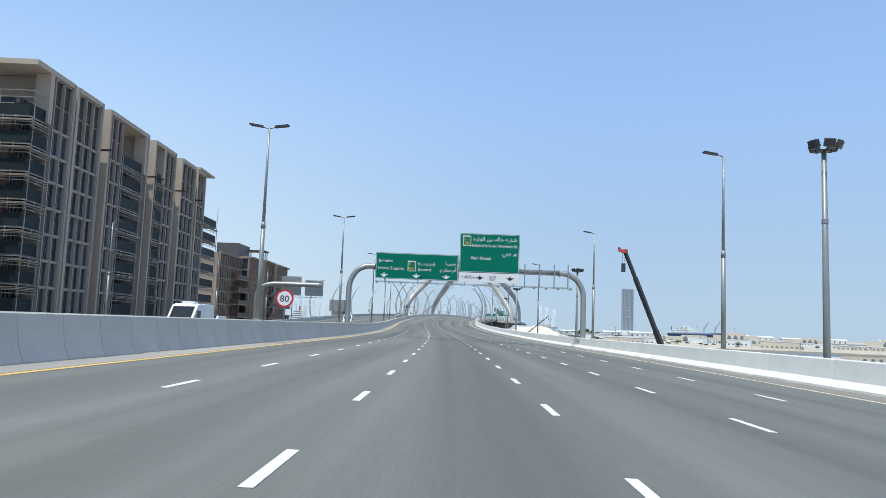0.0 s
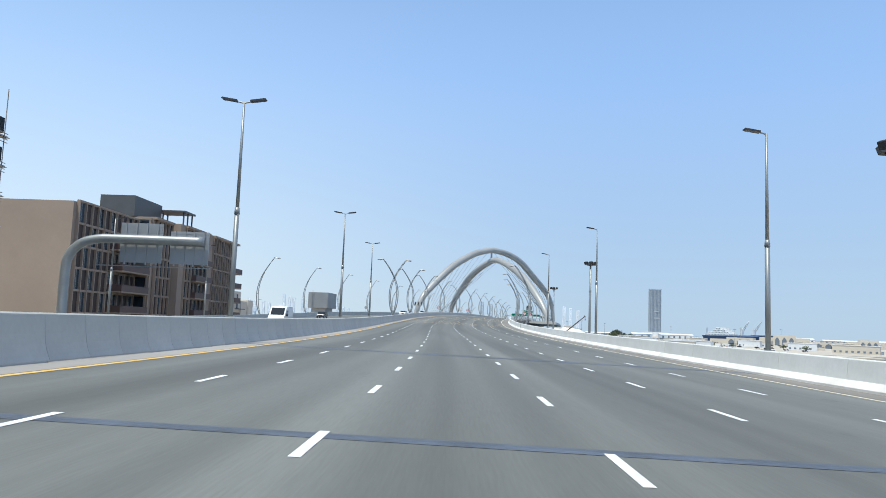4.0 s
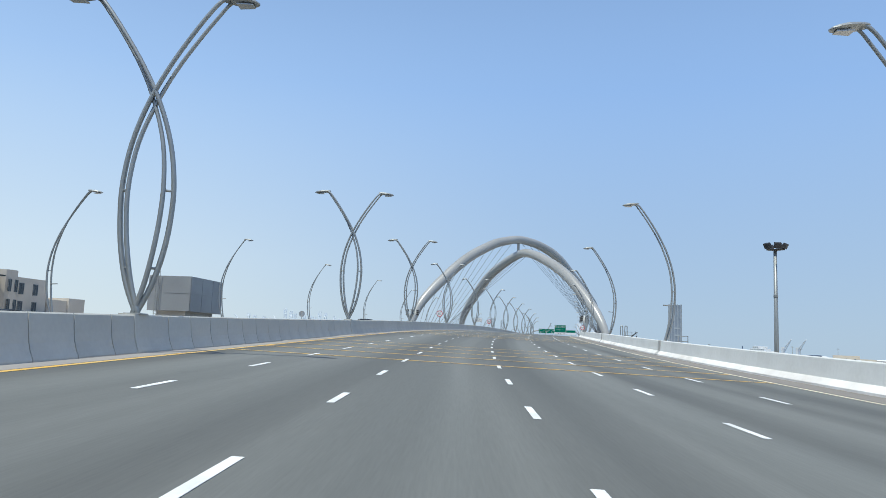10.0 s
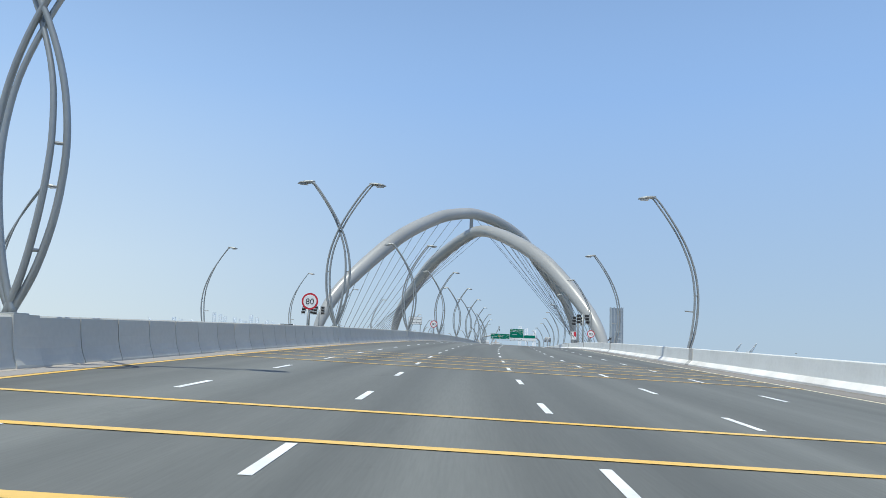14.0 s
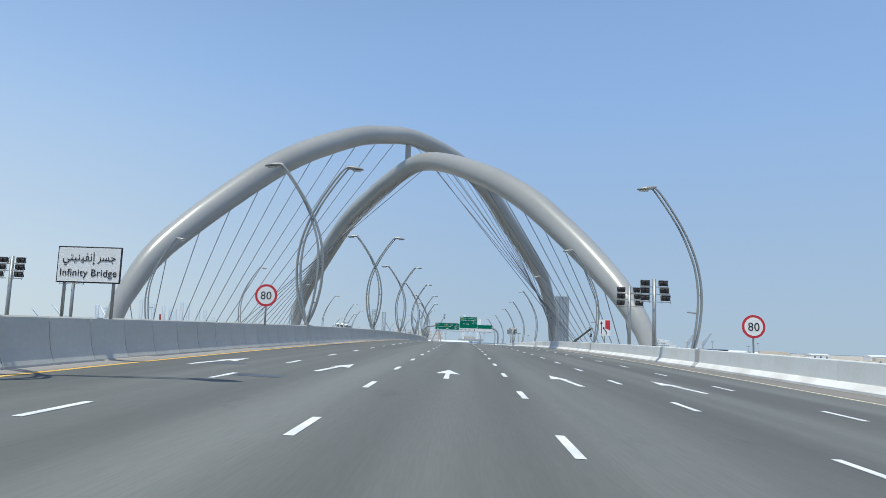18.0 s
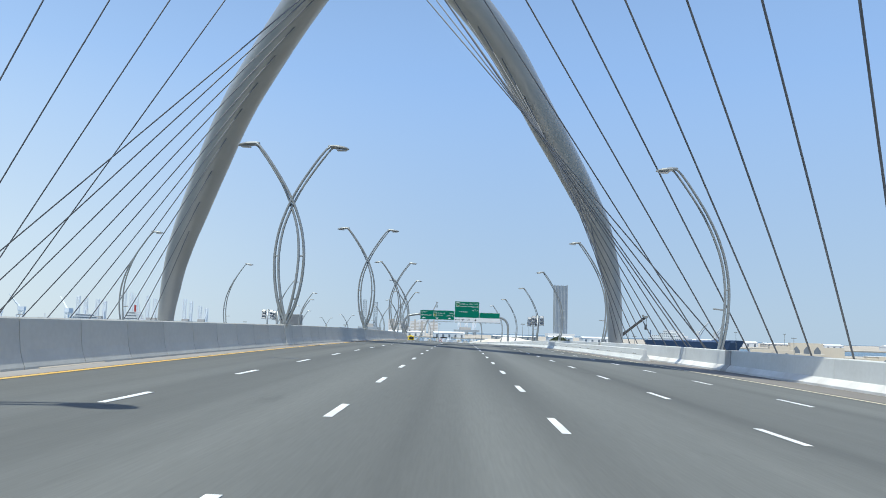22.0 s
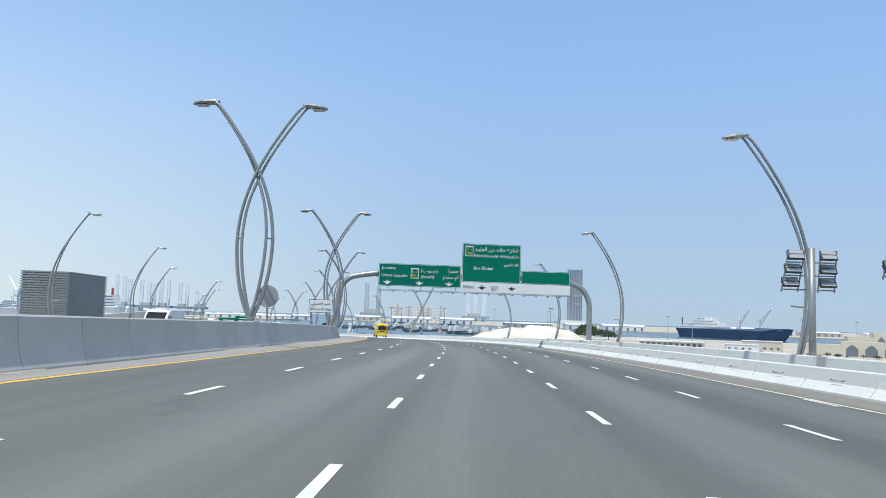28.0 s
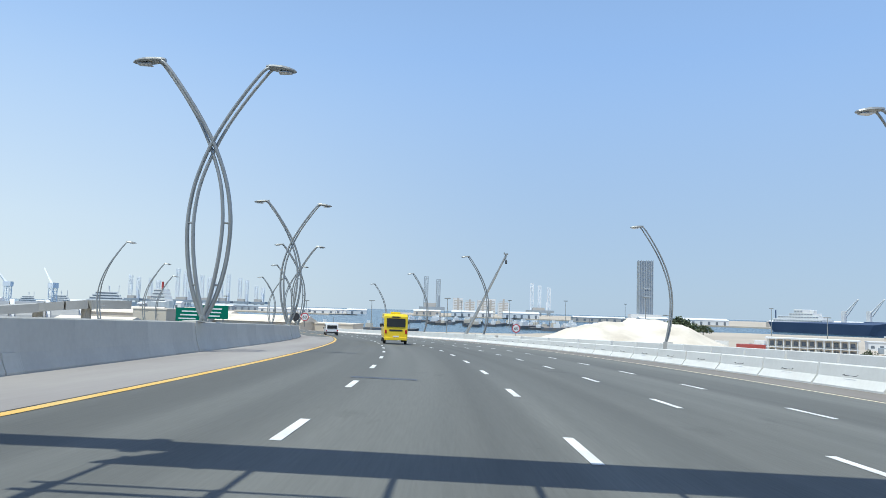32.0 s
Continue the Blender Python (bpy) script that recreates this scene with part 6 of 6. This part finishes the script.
ship = thing("cargo_ship", ground_pose(526, 1495, SEA, -66.3), "large ship with dark blue hull and white superstructure at the quay", "ship")
part("hull", hull(bmesh.new(), 172, 26, 0, 12), SHIP_BLUE, ship)
part("forecastle", a_box(38, 76, -9, 9, 12.1, 15.5, bevel=.4), SHIP_BLUE, ship)
for x0, x1, z0, z1 in ((-80, -12, 12.1, 16.5), (-74, -18, 16.5, 20), (-58, -26, 20, 23.5), (-52, -40, 23.5, 28)):
    deck = part("deck_house", a_box(x0, x1, -10 + (z0 - 12) * .2, 10 - (z0 - 12) * .2, z0, z1 - .2, bevel=.3), SHIP_WHITE, ship)
    y = -10 + (z0 - 12) * .2
    for k in range(int((x1 - x0) / 4)):
        part("window", a_box(x0 + 1.5 + k * 4, x0 + 3.6 + k * 4, y - .08, y + .05, z0 + 1.5, z0 + 2.7), HAZY_DARK, deck)
part("funnel", a_box(-34, -28, -3, 3, 23.4, 27, bevel=.5), SHIP_WHITE, ship)
part("stern_mast", tube(bmesh.new(), [(-84, 0, 12), (-84, 0, 27)], .8, 6), SHIP_BLUE, ship)
for x in (8, 38):
    c = part("deck_crane", a_box(x - 2, x + 2, -2, 2, 12, 27), SHIP_WHITE, ship)
    for dx in (0, 2.6):
        part("crane_jib", tube(bmesh.new(), [(x + 1 + dx, 0, 24 - dx), (x + 17 + dx * .3, 0, 40)], [.9, .6], 8), SHIP_WHITE, c)


def liner(x, y, length, turn, red, tall):
    ob = thing("cruise_ship", ground_pose(x, y, SEA, turn), "white passenger ship with tiered decks%s" % (" and a red funnel" if red else ""), "ship", "passenger ships")
    h = length * tall
    part("hull", hull(bmesh.new(), length, length * .16, 0, h * .09), SHIP_WHITE, ob)
    for i in range(4):
        a = .40 - i * .05
        d = part("deck", a_box(-length * a, length * (a - .12), -length * .06, length * .06, h * (.09 + .032 * i), h * (.118 + .032 * i)), SHIP_WHITE, ob)
        part("window_band", a_box(-length * a * .97, length * (a - .13), -length * .0615, -length * .0602, h * (.098 + .032 * i), h * (.110 + .032 * i)), HAZY_DARK, d)
    part("funnel", tube(bmesh.new(), [(-length * .02, 0, h * .2), (-length * .03, 0, h * .29)], [length * .02, length * .018], 14), FUNNEL_RED if red else SHIP_WHITE, ob)
    part("mast", tube(bmesh.new(), [(length * .15, 0, h * .2), (length * .15, 0, h * .3)], .5, 6), SHIP_WHITE, ob)


liner(-409, 1778, 78, 12, False, 1.55)
liner(-340, 1802, 92, -50, True, 1.65)
liner(-469, 1757, 46, 10, False, 1.9)
liner(-503, 1733, 36, 20, False, 2.1)


def dhow(x, y, turn, size):
    ob = thing("boat", ground_pose(x, y, SEA, turn), "moored wooden harbour boat with a pale cabin", "boat", "moored boats")
    part("hull", hull(bmesh.new(), 16 * size, 4.6 * size, -.3, 2.4 * size), WOOD_HULL, ob)
    part("cabin", a_box(-6.2 * size, -1.5 * size, -1.7 * size, 1.7 * size, 2.4 * size, 5.2 * size, bevel=.1), HAZY_WHITE if rnd.random() < .6 else BEIGE_WALL, ob)
    part("mast", a_box(1.2 * size, 1.45 * size, -.12, .12, 2.4 * size, rnd.uniform(7, 11) * size), WOOD_HULL, ob)
    part("wheelhouse", a_box(-5.4 * size, -3.2 * size, -1.2 * size, 1.2 * size, 5.2 * size, 7.0 * size), HAZY_WHITE, ob)


for i in range(62):
    u = i / 61
    x = 50 + 200 * u + rnd.uniform(-24, 24)
    y = 1480 - 220 * u + rnd.uniform(-60, 90)
    dhow(x, y, rnd.uniform(-30, 30) + (180 if rnd.random() < .5 else 0), rnd.uniform(.7, 1.35))
for x, y, t in ((-10, 1155, 10), (18, 1165, 0), (40, 1150, -10)):
    dhow(x, y, t, 1.0)


# Cranes.
def mobile_crane(x, y, tip, base, label, boom_mat, tip_mat, hook=True):
    ob = thing("mobile_crane", ground_pose(x, y), label, "crane", "mobile cranes")
    o = Vector((x, y, LAND))
    a, b = Vector(base) - o, Vector(tip) - o
    for k, r in ((0, .62), (.38, .50), (.70, .40)):
        part("boom_section", tube(bmesh.new(), [a.lerp(b, k), a.lerp(b, min(1, k + .42))], r * 0.78, 4), boom_mat, ob)
    bm = bmesh.new()
    prism(bm, [(b.x - .95, b.z - .1), (b.x - .95, b.z + .45), (b.x - .75, b.z + .45), (b.x - .55, b.z + .1), (b.x + .35, b.z + .2), (b.x + .45, b.z - .25), (b.x - .2, b.z - .4)], b.y - .3, b.y + .3)
    part("boom_head", bm, tip_mat, ob)
    if hook:
        h = part("hook_block", a_box(b.x - .45, b.x + .15, b.y - .15, b.y + .15, b.z - 3.2, b.z - 1.9, bevel=.1), DARK, ob)
        for dx in (-.35, .05):
            part("rope", a_box(b.x + dx - .03, b.x + dx + .03, b.y - .03, b.y + .03, b.z - 1.9, b.z), DARK, h)
    part("chassis", a_box(a.x - 1.5, a.x + 1.5, a.y - 5, a.y + 5, 1.0, 2.2, bevel=.1), boom_mat, ob)
    part("cab", a_box(a.x - 1.3, a.x + 1.3, a.y - 5, a.y - 2.8, 2.2, 3.8, bevel=.1), tip_mat, ob)
    part("counterweight", a_box(a.x - 1.4, a.x + 1.4, a.y + 2, a.y + 4, 2.2, 3.6, bevel=.1), boom_mat, ob)
    for yy in (-3.6, -1.6, 1.8, 3.6):
        for side in (-1, 1):
            part("wheel", a_tube([(a.x + side * 1.2, a.y + yy, .65), (a.x + side * 1.55, a.y + yy, .65)], .65, 16), RUBBER, ob)
    return ob


mobile_crane(34.9, 108, (26.9, 108.2, 13.4), (34.9, 108, LAND + 2.4), "black telescopic mobile crane with a red boom head", DARK, RUST)
mobile_crane(73.5, 652, (94.2, 641, 12.2), (73.5, 652, LAND + 2.4), "dark telescopic mobile crane with its boom lowered", DARK, POLE_GREY)
mobile_crane(59.5, 901, (73.8, 899.5, 23.4), (59.5, 901, LAND + 2.4), "pale telescopic mobile crane with a raised boom", GALVANISED, POLE_GREY)
# These cranes share the rigs' steel, paled in place of haze.
for x, y, h, t in ((-384, 1457, 42, 0), (-420, 1480, 36, 20), (-303, 1386, 40, -30)):
    c = thing("harbour_crane", ground_pose(x, y, SEA, t), "grey harbour crane with a raised jib", "crane", "harbour cranes")
    bm = bmesh.new()
    lattice(bm, 0, 0, 0, h * .62, 2.6, 7)
    part("tower_frame", bm, RIG_HAZE_PALE, c)
    part("crane_cab", a_box(-4, 4, -3, 3, h * .62, h * .62 + 5), RIG_HAZE_PALE, c)
    part("jib", tube(bmesh.new(), [(0, 0, h * .66), (-h * .38, 0, h * 1.1)], [1.4, .6], 4), RIG_HAZE_PALE, c)

# Sand heap.
bm = bmesh.new()
n = 44
grid = []
for i in range(n + 1):
    row = []
    for j in range(n + 1):
        x, y = (i / n - .5) * 84, (j / n - .5) * 60
        r = math.hypot(x / 40, y / 28)
        z = 10.4 * max(0, 1 - math.hypot((x + 4) / 38, y / 28)) ** .95 * (1 + .30 * noise.noise((x * .05, y * .05, 3)) + .10 * noise.noise((x * .22, y * .10, 5))) + 1.1 * max(0, 1.05 - r) * noise.noise((x * .16, y * .16, 1))
        z += 2.4 * max(0, 1 - math.hypot((x + 26) / 18, (y + 6) / 22)) + 2.6 * max(0, 1 - math.hypot((x - 13) / 17, (y + 4) / 18)) ** .7
        z += 2.7 * min(1, max(0, (1 - r) * 7 + .5 * noise.noise((x * .3, y * .3, 8)))) + .35 * max(0, 1 - r) * noise.noise((x * .6, y * .6, 2))
        row.append(bm.verts.new((x, y, max(z, 0))))
    grid.append(row)
for i in range(n):
    for j in range(n):
        bm.faces.new((grid[i][j], grid[i + 1][j], grid[i + 1][j + 1], grid[i][j + 1]))
heap = tagged(part("sand_heap", bm, SAND_PALE, None, smooth=True, matrix=ground_pose(118, 905, turn=10)), "pale heap of excavated sand beside the road", "sand heap")


# Low buildings beyond the parapet.
low = thing("office_block", ground_pose(203, 956, turn=-28), "two-storey beige building with a columned veranda", "building")
part("wall", a_box(-16, 16, -5, 6, 0, 6.4), BEIGE_WALL, low)
part("roof_slab", a_box(-16.8, 16.8, -7.4, 6.8, 6.4, 6.9), HAZY_WHITE, low)
part("floor_slab", a_box(-16.4, 16.4, -7.2, -5, 3.1, 3.4), HAZY_WHITE, low)
for i in range(12):
    x = -15.6 + i * 31.2 / 11
    part("column", a_box(x - .2, x + .2, -7.1, -6.7, 0, 6.4), HAZY_WHITE, low)
    if i < 11:
        for z in (.8, 4.0):
            part("window", a_box(x + .7, x + 2.2, -5.08, -4.99, z, z + 1.7), HAZY_DARK, low)


def arch_hall(x, y, w, h, turn, arches):
    ob = thing("arcaded_hall", ground_pose(x, y, turn=turn), "beige hall with tall dark pointed arches", "building", "arcaded halls")
    part("wall", a_box(-w / 2, w / 2, -6, 6, 0, h * .75), BEIGE_WALL, ob)
    part("centre_block", a_box(-w * .22, w * .22, -7, 6, 0, h), BEIGE_WALL, ob)
    for i in range(arches):
        ax = (i - (arches - 1) / 2) * w * .14
        bm = bmesh.new()
        r = w * .045
        prism(bm, [(ax - r, 0), (ax + r, 0), (ax + r, h * .5), (ax + r * .5, h * .68), (ax, h * .78), (ax - r * .5, h * .68), (ax - r, h * .5)], -7.2, -7.02)
        part("arch_opening", bm, HAZY_DARK, ob)
    return ob


for x, y, w, h, t, a in ((440, 1100, 62, 14, -24, 3), (520, 1040, 50, 11, -24, 3), (600, 980, 60, 12, -28, 3), (341, 991, 70, 8.8, -33, 3), (412, 944, 74, 6.6, -33, 3)):
    arch_hall(x, y, w, h, t, a)
for i in range(26):
    x = 150 + rnd.uniform(0, 560)
    y = 640 + rnd.uniform(0, 420)
    if x < 260 and y > 850:
        continue
    b = thing("low_building", ground_pose(x, y, turn=rnd.uniform(-35, -15)), "low pale flat-roofed building", "building", "low port buildings")
    w, d, h = rnd.uniform(12, 36), rnd.uniform(8, 14), rnd.uniform(3.2, 6.5)
    part("wall", a_box(-w / 2, w / 2, -d / 2, d / 2, 0, h), BEIGE_WALL if rnd.random() < .6 else HAZY_WHITE, b)
    part("roof_edge", a_box(-w / 2 - .3, w / 2 + .3, -d / 2 - .3, d / 2 + .3, h, h + .4), HAZY_WHITE, b)
    for k in range(int(w / 4)):
        part("window", a_box(-w / 2 + 1 + k * 4, -w / 2 + 2.6 + k * 4, -d / 2 - .08, -d / 2 - .01, 1, 2.4), HAZY_DARK, b)
for i in range(16):
    x, y = 120 + rnd.uniform(0, 420), 60 + rnd.uniform(0, 340)
    b = thing("low_building", ground_pose(x, y, turn=rnd.uniform(-20, 20)), "low pale flat-roofed building", "building", "low port buildings")
    w, d, h = rnd.uniform(12, 30), rnd.uniform(8, 14), rnd.uniform(3.0, 5.0)
    part("wall", a_box(-w / 2, w / 2, -d / 2, d / 2, 0, h), BEIGE_WALL if rnd.random() < .7 else HAZY_WHITE, b)
    part("roof_edge", a_box(-w / 2 - .3, w / 2 + .3, -d / 2 - .3, d / 2 + .3, h, h + .4), BEIGE_WALL, b)
    for k in range(int(w / 4)):
        part("window", a_box(-w / 2 + 1 + k * 4, -w / 2 + 2.6 + k * 4, -d / 2 - .08, -d / 2 - .01, 1, 2.4), HAZY_DARK, b)


# Trees and shrubs.
LEAF = material("dusty_foliage", (0.055, 0.085, 0.04), 0.8, grain=0.3, scale=0.3, other=(0.085, 0.10, 0.055), blotch=0.4)
BARK = material("bark", (0.16, 0.12, 0.09), 0.9, grain=0.2, scale=2)
_leafy = {}


def tree(x, y, height, spread, label="dusty green tree with an uneven crown", seed=1, clumps=240):
    ob = thing("tree", ground_pose(x, y, turn=seed * 40), label, "tree", "roadside trees")
    key = (round(height, 1), round(spread, 1), seed)
    r = random.Random(seed)
    bm = bmesh.new()
    tube(bm, [(0, 0, 0), (.1, 0, height * .3), (.2, .1, height * .6)], [.05 * height, .035 * height, .012 * height], 8)
    for i in range(6):
        a = i * 1.05 + r.random()
        tube(bm, [(.1, 0, height * (.25 + .05 * i)), (math.cos(a) * spread * .28, math.sin(a) * spread * .28, height * (.5 + .05 * i))], [.02 * height, .008 * height], 6)
    part("trunk", bm, BARK, ob)
    verts, faces = [], []
    for i in range(clumps):
        a, u = r.uniform(0, 6.283), r.random() ** .5
        lobe = 1 + .3 * math.sin(3 * a + seed) + .15 * math.sin(7 * a)
        px, py = math.cos(a) * u * spread / 2 * lobe, math.sin(a) * u * spread / 2 * lobe
        pz = height * (.32 + .66 * (1 - u * u * .75) * r.random() ** .6)
        for k in range(5):
            c = Vector((px, py, pz)) + Vector((r.uniform(-1, 1), r.uniform(-1, 1), r.uniform(-1, 1))) * spread * .06
            s = spread * r.uniform(.025, .055)
            n1 = Vector((r.uniform(-1, 1), r.uniform(-1, 1), r.uniform(-.3, 1))).normalized()
            t1 = n1.orthogonal().normalized()
            t2 = n1.cross(t1)
            b0 = len(verts)
            verts += [c - t1 * s, c + t2 * s * .6, c + t1 * s, c - t2 * s * .6]
            faces.append((b0, b0 + 1, b0 + 2, b0 + 3))
    me = bpy.data.meshes.new("crown")
    me.from_pydata(verts, [], faces)
    me.materials.append(LEAF)
    cr = new("crown", me)
    cr.parent = ob
    return ob


big = tree(233, 1189, 13, 21, "dark green spreading tree beside the sand heap", 3, 420)
tree(257, 1205, 8, 12, "dark green tree beside the sand heap", 4, 260)
shrub = tree(150, 700, 4.6, 5.0, "dusty green shrub on the sandy ground", 5, 110)
for i in range(42):
    if i < 26:
        x, y = 110 + rnd.uniform(0, 330), 650 + rnd.uniform(0, 330)
    else:
        x, y = 70 + rnd.uniform(0, 300), 60 + rnd.uniform(0, 330)
    k = rnd.uniform(.6, 1.25)
    copy_thing(shrub, ground_pose(x, y, turn=rnd.uniform(0, 360)) @ Matrix.Diagonal((k, k, k, 1)))

for i in range(46):
    u = i / 45
    k = rnd.uniform(.45, 1.0)
    copy_thing(shrub, ground_pose(158 + 95 * u + rnd.uniform(-8, 8), 872 - 55 * u + rnd.uniform(-40, 40), turn=rnd.uniform(0, 360)) @ Matrix.Diagonal((k, k, k, 1)))

for i in range(40):
    u = i / 39
    k = rnd.uniform(.4, .8)
    copy_thing(shrub, ground_pose(296 + 120 * u + rnd.uniform(-6, 6), 985 - 82 * u + rnd.uniform(-14, 6), turn=rnd.uniform(0, 360)) @ Matrix.Diagonal((k, k, k * .8, 1)))

# Tall area-light masts of the port.
mast = thing("light_mast", ground_pose(150, 1000), "thin tall port light mast", "light mast", "port light masts")
part("pole", a_tube([(0, 0, 0), (0, 0, 22)], [.28, .14], 8), POLE_GREY, mast)
part("crossbar", a_box(-1.6, 1.6, -.3, .3, 21.8, 22.4), POLE_GREY, mast)
for x, y, k in ((62, 1060, .9), (20, 1090, .8), (-15, 1075, .75), (118, 1240, 1.0), (180, 1330, 1.1), (260, 1420, 1.1), (330, 1250, 1.0), (400, 1150, 1.0), (470, 1180, 1.0), (300, 900, .8),
                (380, 620, .9), (280, 420, .9), (360, 330, .8), (520, 420, 1.0), (-60, 1080, .8), (-190, 980, .8), (90, 1400, 1.0), (600, 900, 1.0), (240, 1010, .7)):
    copy_thing(mast, ground_pose(x, y, turn=rnd.uniform(-25, 25)) @ Matrix.Diagonal((1, 1, k, 1)))

# Lower ramp, its signs, and vaulted roofs to the side.
ramp = tagged(new("ramp"), "grey concrete ramp on piers beside the main road", "road", kind="structure")
bm = bmesh.new()
rp = [(-78, 808, 1.6), (-53, 829, 2.6), (-47, 832, 3.2), (-40, 837, 4.0), (-35, 839, 4.6), (-31, 841, 5.0), (-24, 846, 5.1)]
for (xa, ya, za), (xb, yb, zb) in zip(rp, rp[1:]):
    d = Vector((xb - xa, yb - ya, 0)).normalized()
    nrm = Vector((-d.y, d.x, 0)) * 5
    vs = [bm.verts.new(v) for v in ((xa + nrm.x, ya + nrm.y, za), (xa - nrm.x, ya - nrm.y, za), (xb - nrm.x, yb - nrm.y, zb), (xb + nrm.x, yb + nrm.y, zb))]
    lo = [bm.verts.new(v.co - Vector((0, 0, 1.9))) for v in vs]
    bm.faces.new(vs)
    bm.faces.new(lo[::-1])
    for i in range(4):
        bm.faces.new((vs[i], lo[i], lo[(i + 1) % 4], vs[(i + 1) % 4]))
part("ramp_deck", bm, RAMP_GREY, ramp)
for x, y, z in rp[1:6:2]:
    part("pier", a_tube([(x, y, LAND - .5), (x, y, z - 1.85)], 1.1, 16), RAMP_GREY, ramp)
for i, (x, y, z) in enumerate(((1.6, 812, 2.9), (6.2, 812, 3.5))):
    g = thing("direction_sign", ground_pose(x, y, turn=-3), "green direction sign with white bars over the lower road", "road sign", "lower road signs")
    for sx in (-1.8, 1.8):
        part("post", a_tube([(sx, .2, 0), (sx, .2, z - LAND + 1)], .12, 8), GALVANISED, g)
    pnl = part("panel", a_box(-2.8, 2.8, 0, .1, z - LAND - 1.3, z - LAND + 1.3, bevel=.02), SIGN_GREEN, g)
    for k in range(3):
        part("text_bar", a_box(-2.2 + k * .3, 1.2 + k * .2, -.02, -.005, z - LAND - .9 + k * .7, z - LAND - .65 + k * .7), SIGN_WHITE, pnl)
for i in range(4):
    v = thing("vaulted_roof", ground_pose(-150 + i * 9, 1000 + i * 14, turn=-60), "white vaulted canopy roof", "canopy", "vaulted canopies")
    bm = bmesh.new()
    arc = [(15 * math.cos(a), 13 * math.sin(a)) for a in np.linspace(0, math.pi, 19)]
    prism(bm, arc + [(x * .95, z * .94) for x, z in reversed(arc)], -.9, .9)
    part("vault_rib", bm, HAZY_WHITE, v)
    bm = bmesh.new()
    prism(bm, [(x * .93, z * .92) for x, z in arc] + [(x * .91, z * .90) for x, z in reversed(arc)], .9, 13)
    part("vault_skin", bm, GREY_CLAD, v)
round_sign(755, -13.9, 2.3, 1.2, front=False, size=0.75)
round_sign(756, -12.9, 2.3, 1.2, number="60", size=0.75)
round_sign(775, 17.5, 2.3, 0.3, number="60")


# Grey quay buildings and port clutter.
for x, y, w, h, t in ((-330, 2110, 90, 11, 8), (-250, 2120, 120, 10, 6), (-140, 2060, 90, 8, 4)):
    shed(x, y, w, 16, h, HAZY_STEEL, t, "long grey quay building", HAZY_STEEL)
for x, y, w, d, h, t in ((-62, 978, 16, 10, 10.6, -18), (-46, 985, 14, 10, 10.2, -18), (4, 992, 34, 16, 6.4, -12), (-30, 1000, 26, 12, 8.6, -14)):
    b = thing("warehouse", ground_pose(x, y, turn=t), "flat-roofed beige warehouse below the bridge ramp", "building", "beige warehouses")
    part("wall", a_box(-w / 2, w / 2, -d / 2, d / 2, 0, h), BEIGE_WALL, b)
    part("roof_edge", a_box(-w / 2 - .25, w / 2 + .25, -d / 2 - .25, d / 2 + .25, h, h + .45), SAND_PALE, b)
    for k in range(int(w / 5)):
        part("door", a_box(-w / 2 + 1.4 + k * 5, -w / 2 + 3.8 + k * 5, -d / 2 - .08, -d / 2 - .01, 0, 2.6), HAZY_DARK, b)
RED_PAINT = plain("faded_red_paint", (0.42, 0.09, 0.08), 0.4)
parked = [vehicle("car", ground_pose(176, 916, turn=-60), prof, 1.85, paint, label, "car", (.9, 3.7), .33, [(.6, 3.0, 1.05, 1.5)], group="parked port cars")
          for prof, paint, label in ((SUV, WHITE_PAINT, "white car parked on the sandy port ground"), (CAR, BLACK_PAINT, "dark car parked on the sandy port ground"), (CAR, RED_PAINT, "faded red car parked by the beige building"))]
spots = []
for i in range(26):
    spots.append((150 + rnd.uniform(0, 95), 895 + rnd.uniform(0, 60), i % 2))
for i in range(7):
    spots.append((186 + i * 3.2, 928 - i * 1.7, 2))
for i in range(14):
    spots.append((165 + rnd.uniform(0, 120), 660 + rnd.uniform(0, 150), i % 2))
for i, (x, y, k) in enumerate(spots):
    copy_thing(parked[k], ground_pose(x, y, turn=-62 + rnd.uniform(-8, 8)))
for i in range(44):
    w, d, h = rnd.choice(((6.1, 2.4, 2.6), (12.2, 2.4, 2.6), (5, 4, 3.0)))
    c = (HAZY_WHITE, SHIP_WHITE, BEIGE_WALL, RED_PAINT, HAZY_STEEL)[(0, 1, 2, 0, 1, 4, 3)[i % 7]]
    x, y = (150 + rnd.uniform(0, 130), 940 + rnd.uniform(0, 110)) if i < 22 else ((150 + rnd.uniform(0, 240), 660 + rnd.uniform(0, 180)) if i < 34 else (-120 + rnd.uniform(0, 110), 955 + rnd.uniform(0, 90)))
    b = thing("container", ground_pose(x, y, turn=rnd.uniform(-50, -10)), "steel storage container standing on the port ground", "container", "port containers")
    part("shell", a_box(-w / 2, w / 2, -d / 2, d / 2, .1, h, bevel=.04), c, b)
    bm = bmesh.new()
    for k in range(int(w / .6)):
        box(bm, -w / 2 + .2 + k * .6, -w / 2 + .45 + k * .6, -d / 2 - .04, -d / 2 + .01, .3, h - .2)
    part("ribbed_side", bm, c, b)
    part("door", a_box(w / 2 - .01, w / 2 + .04, -d / 2 + .1, d / 2 - .1, .25, h - .1), c, b)
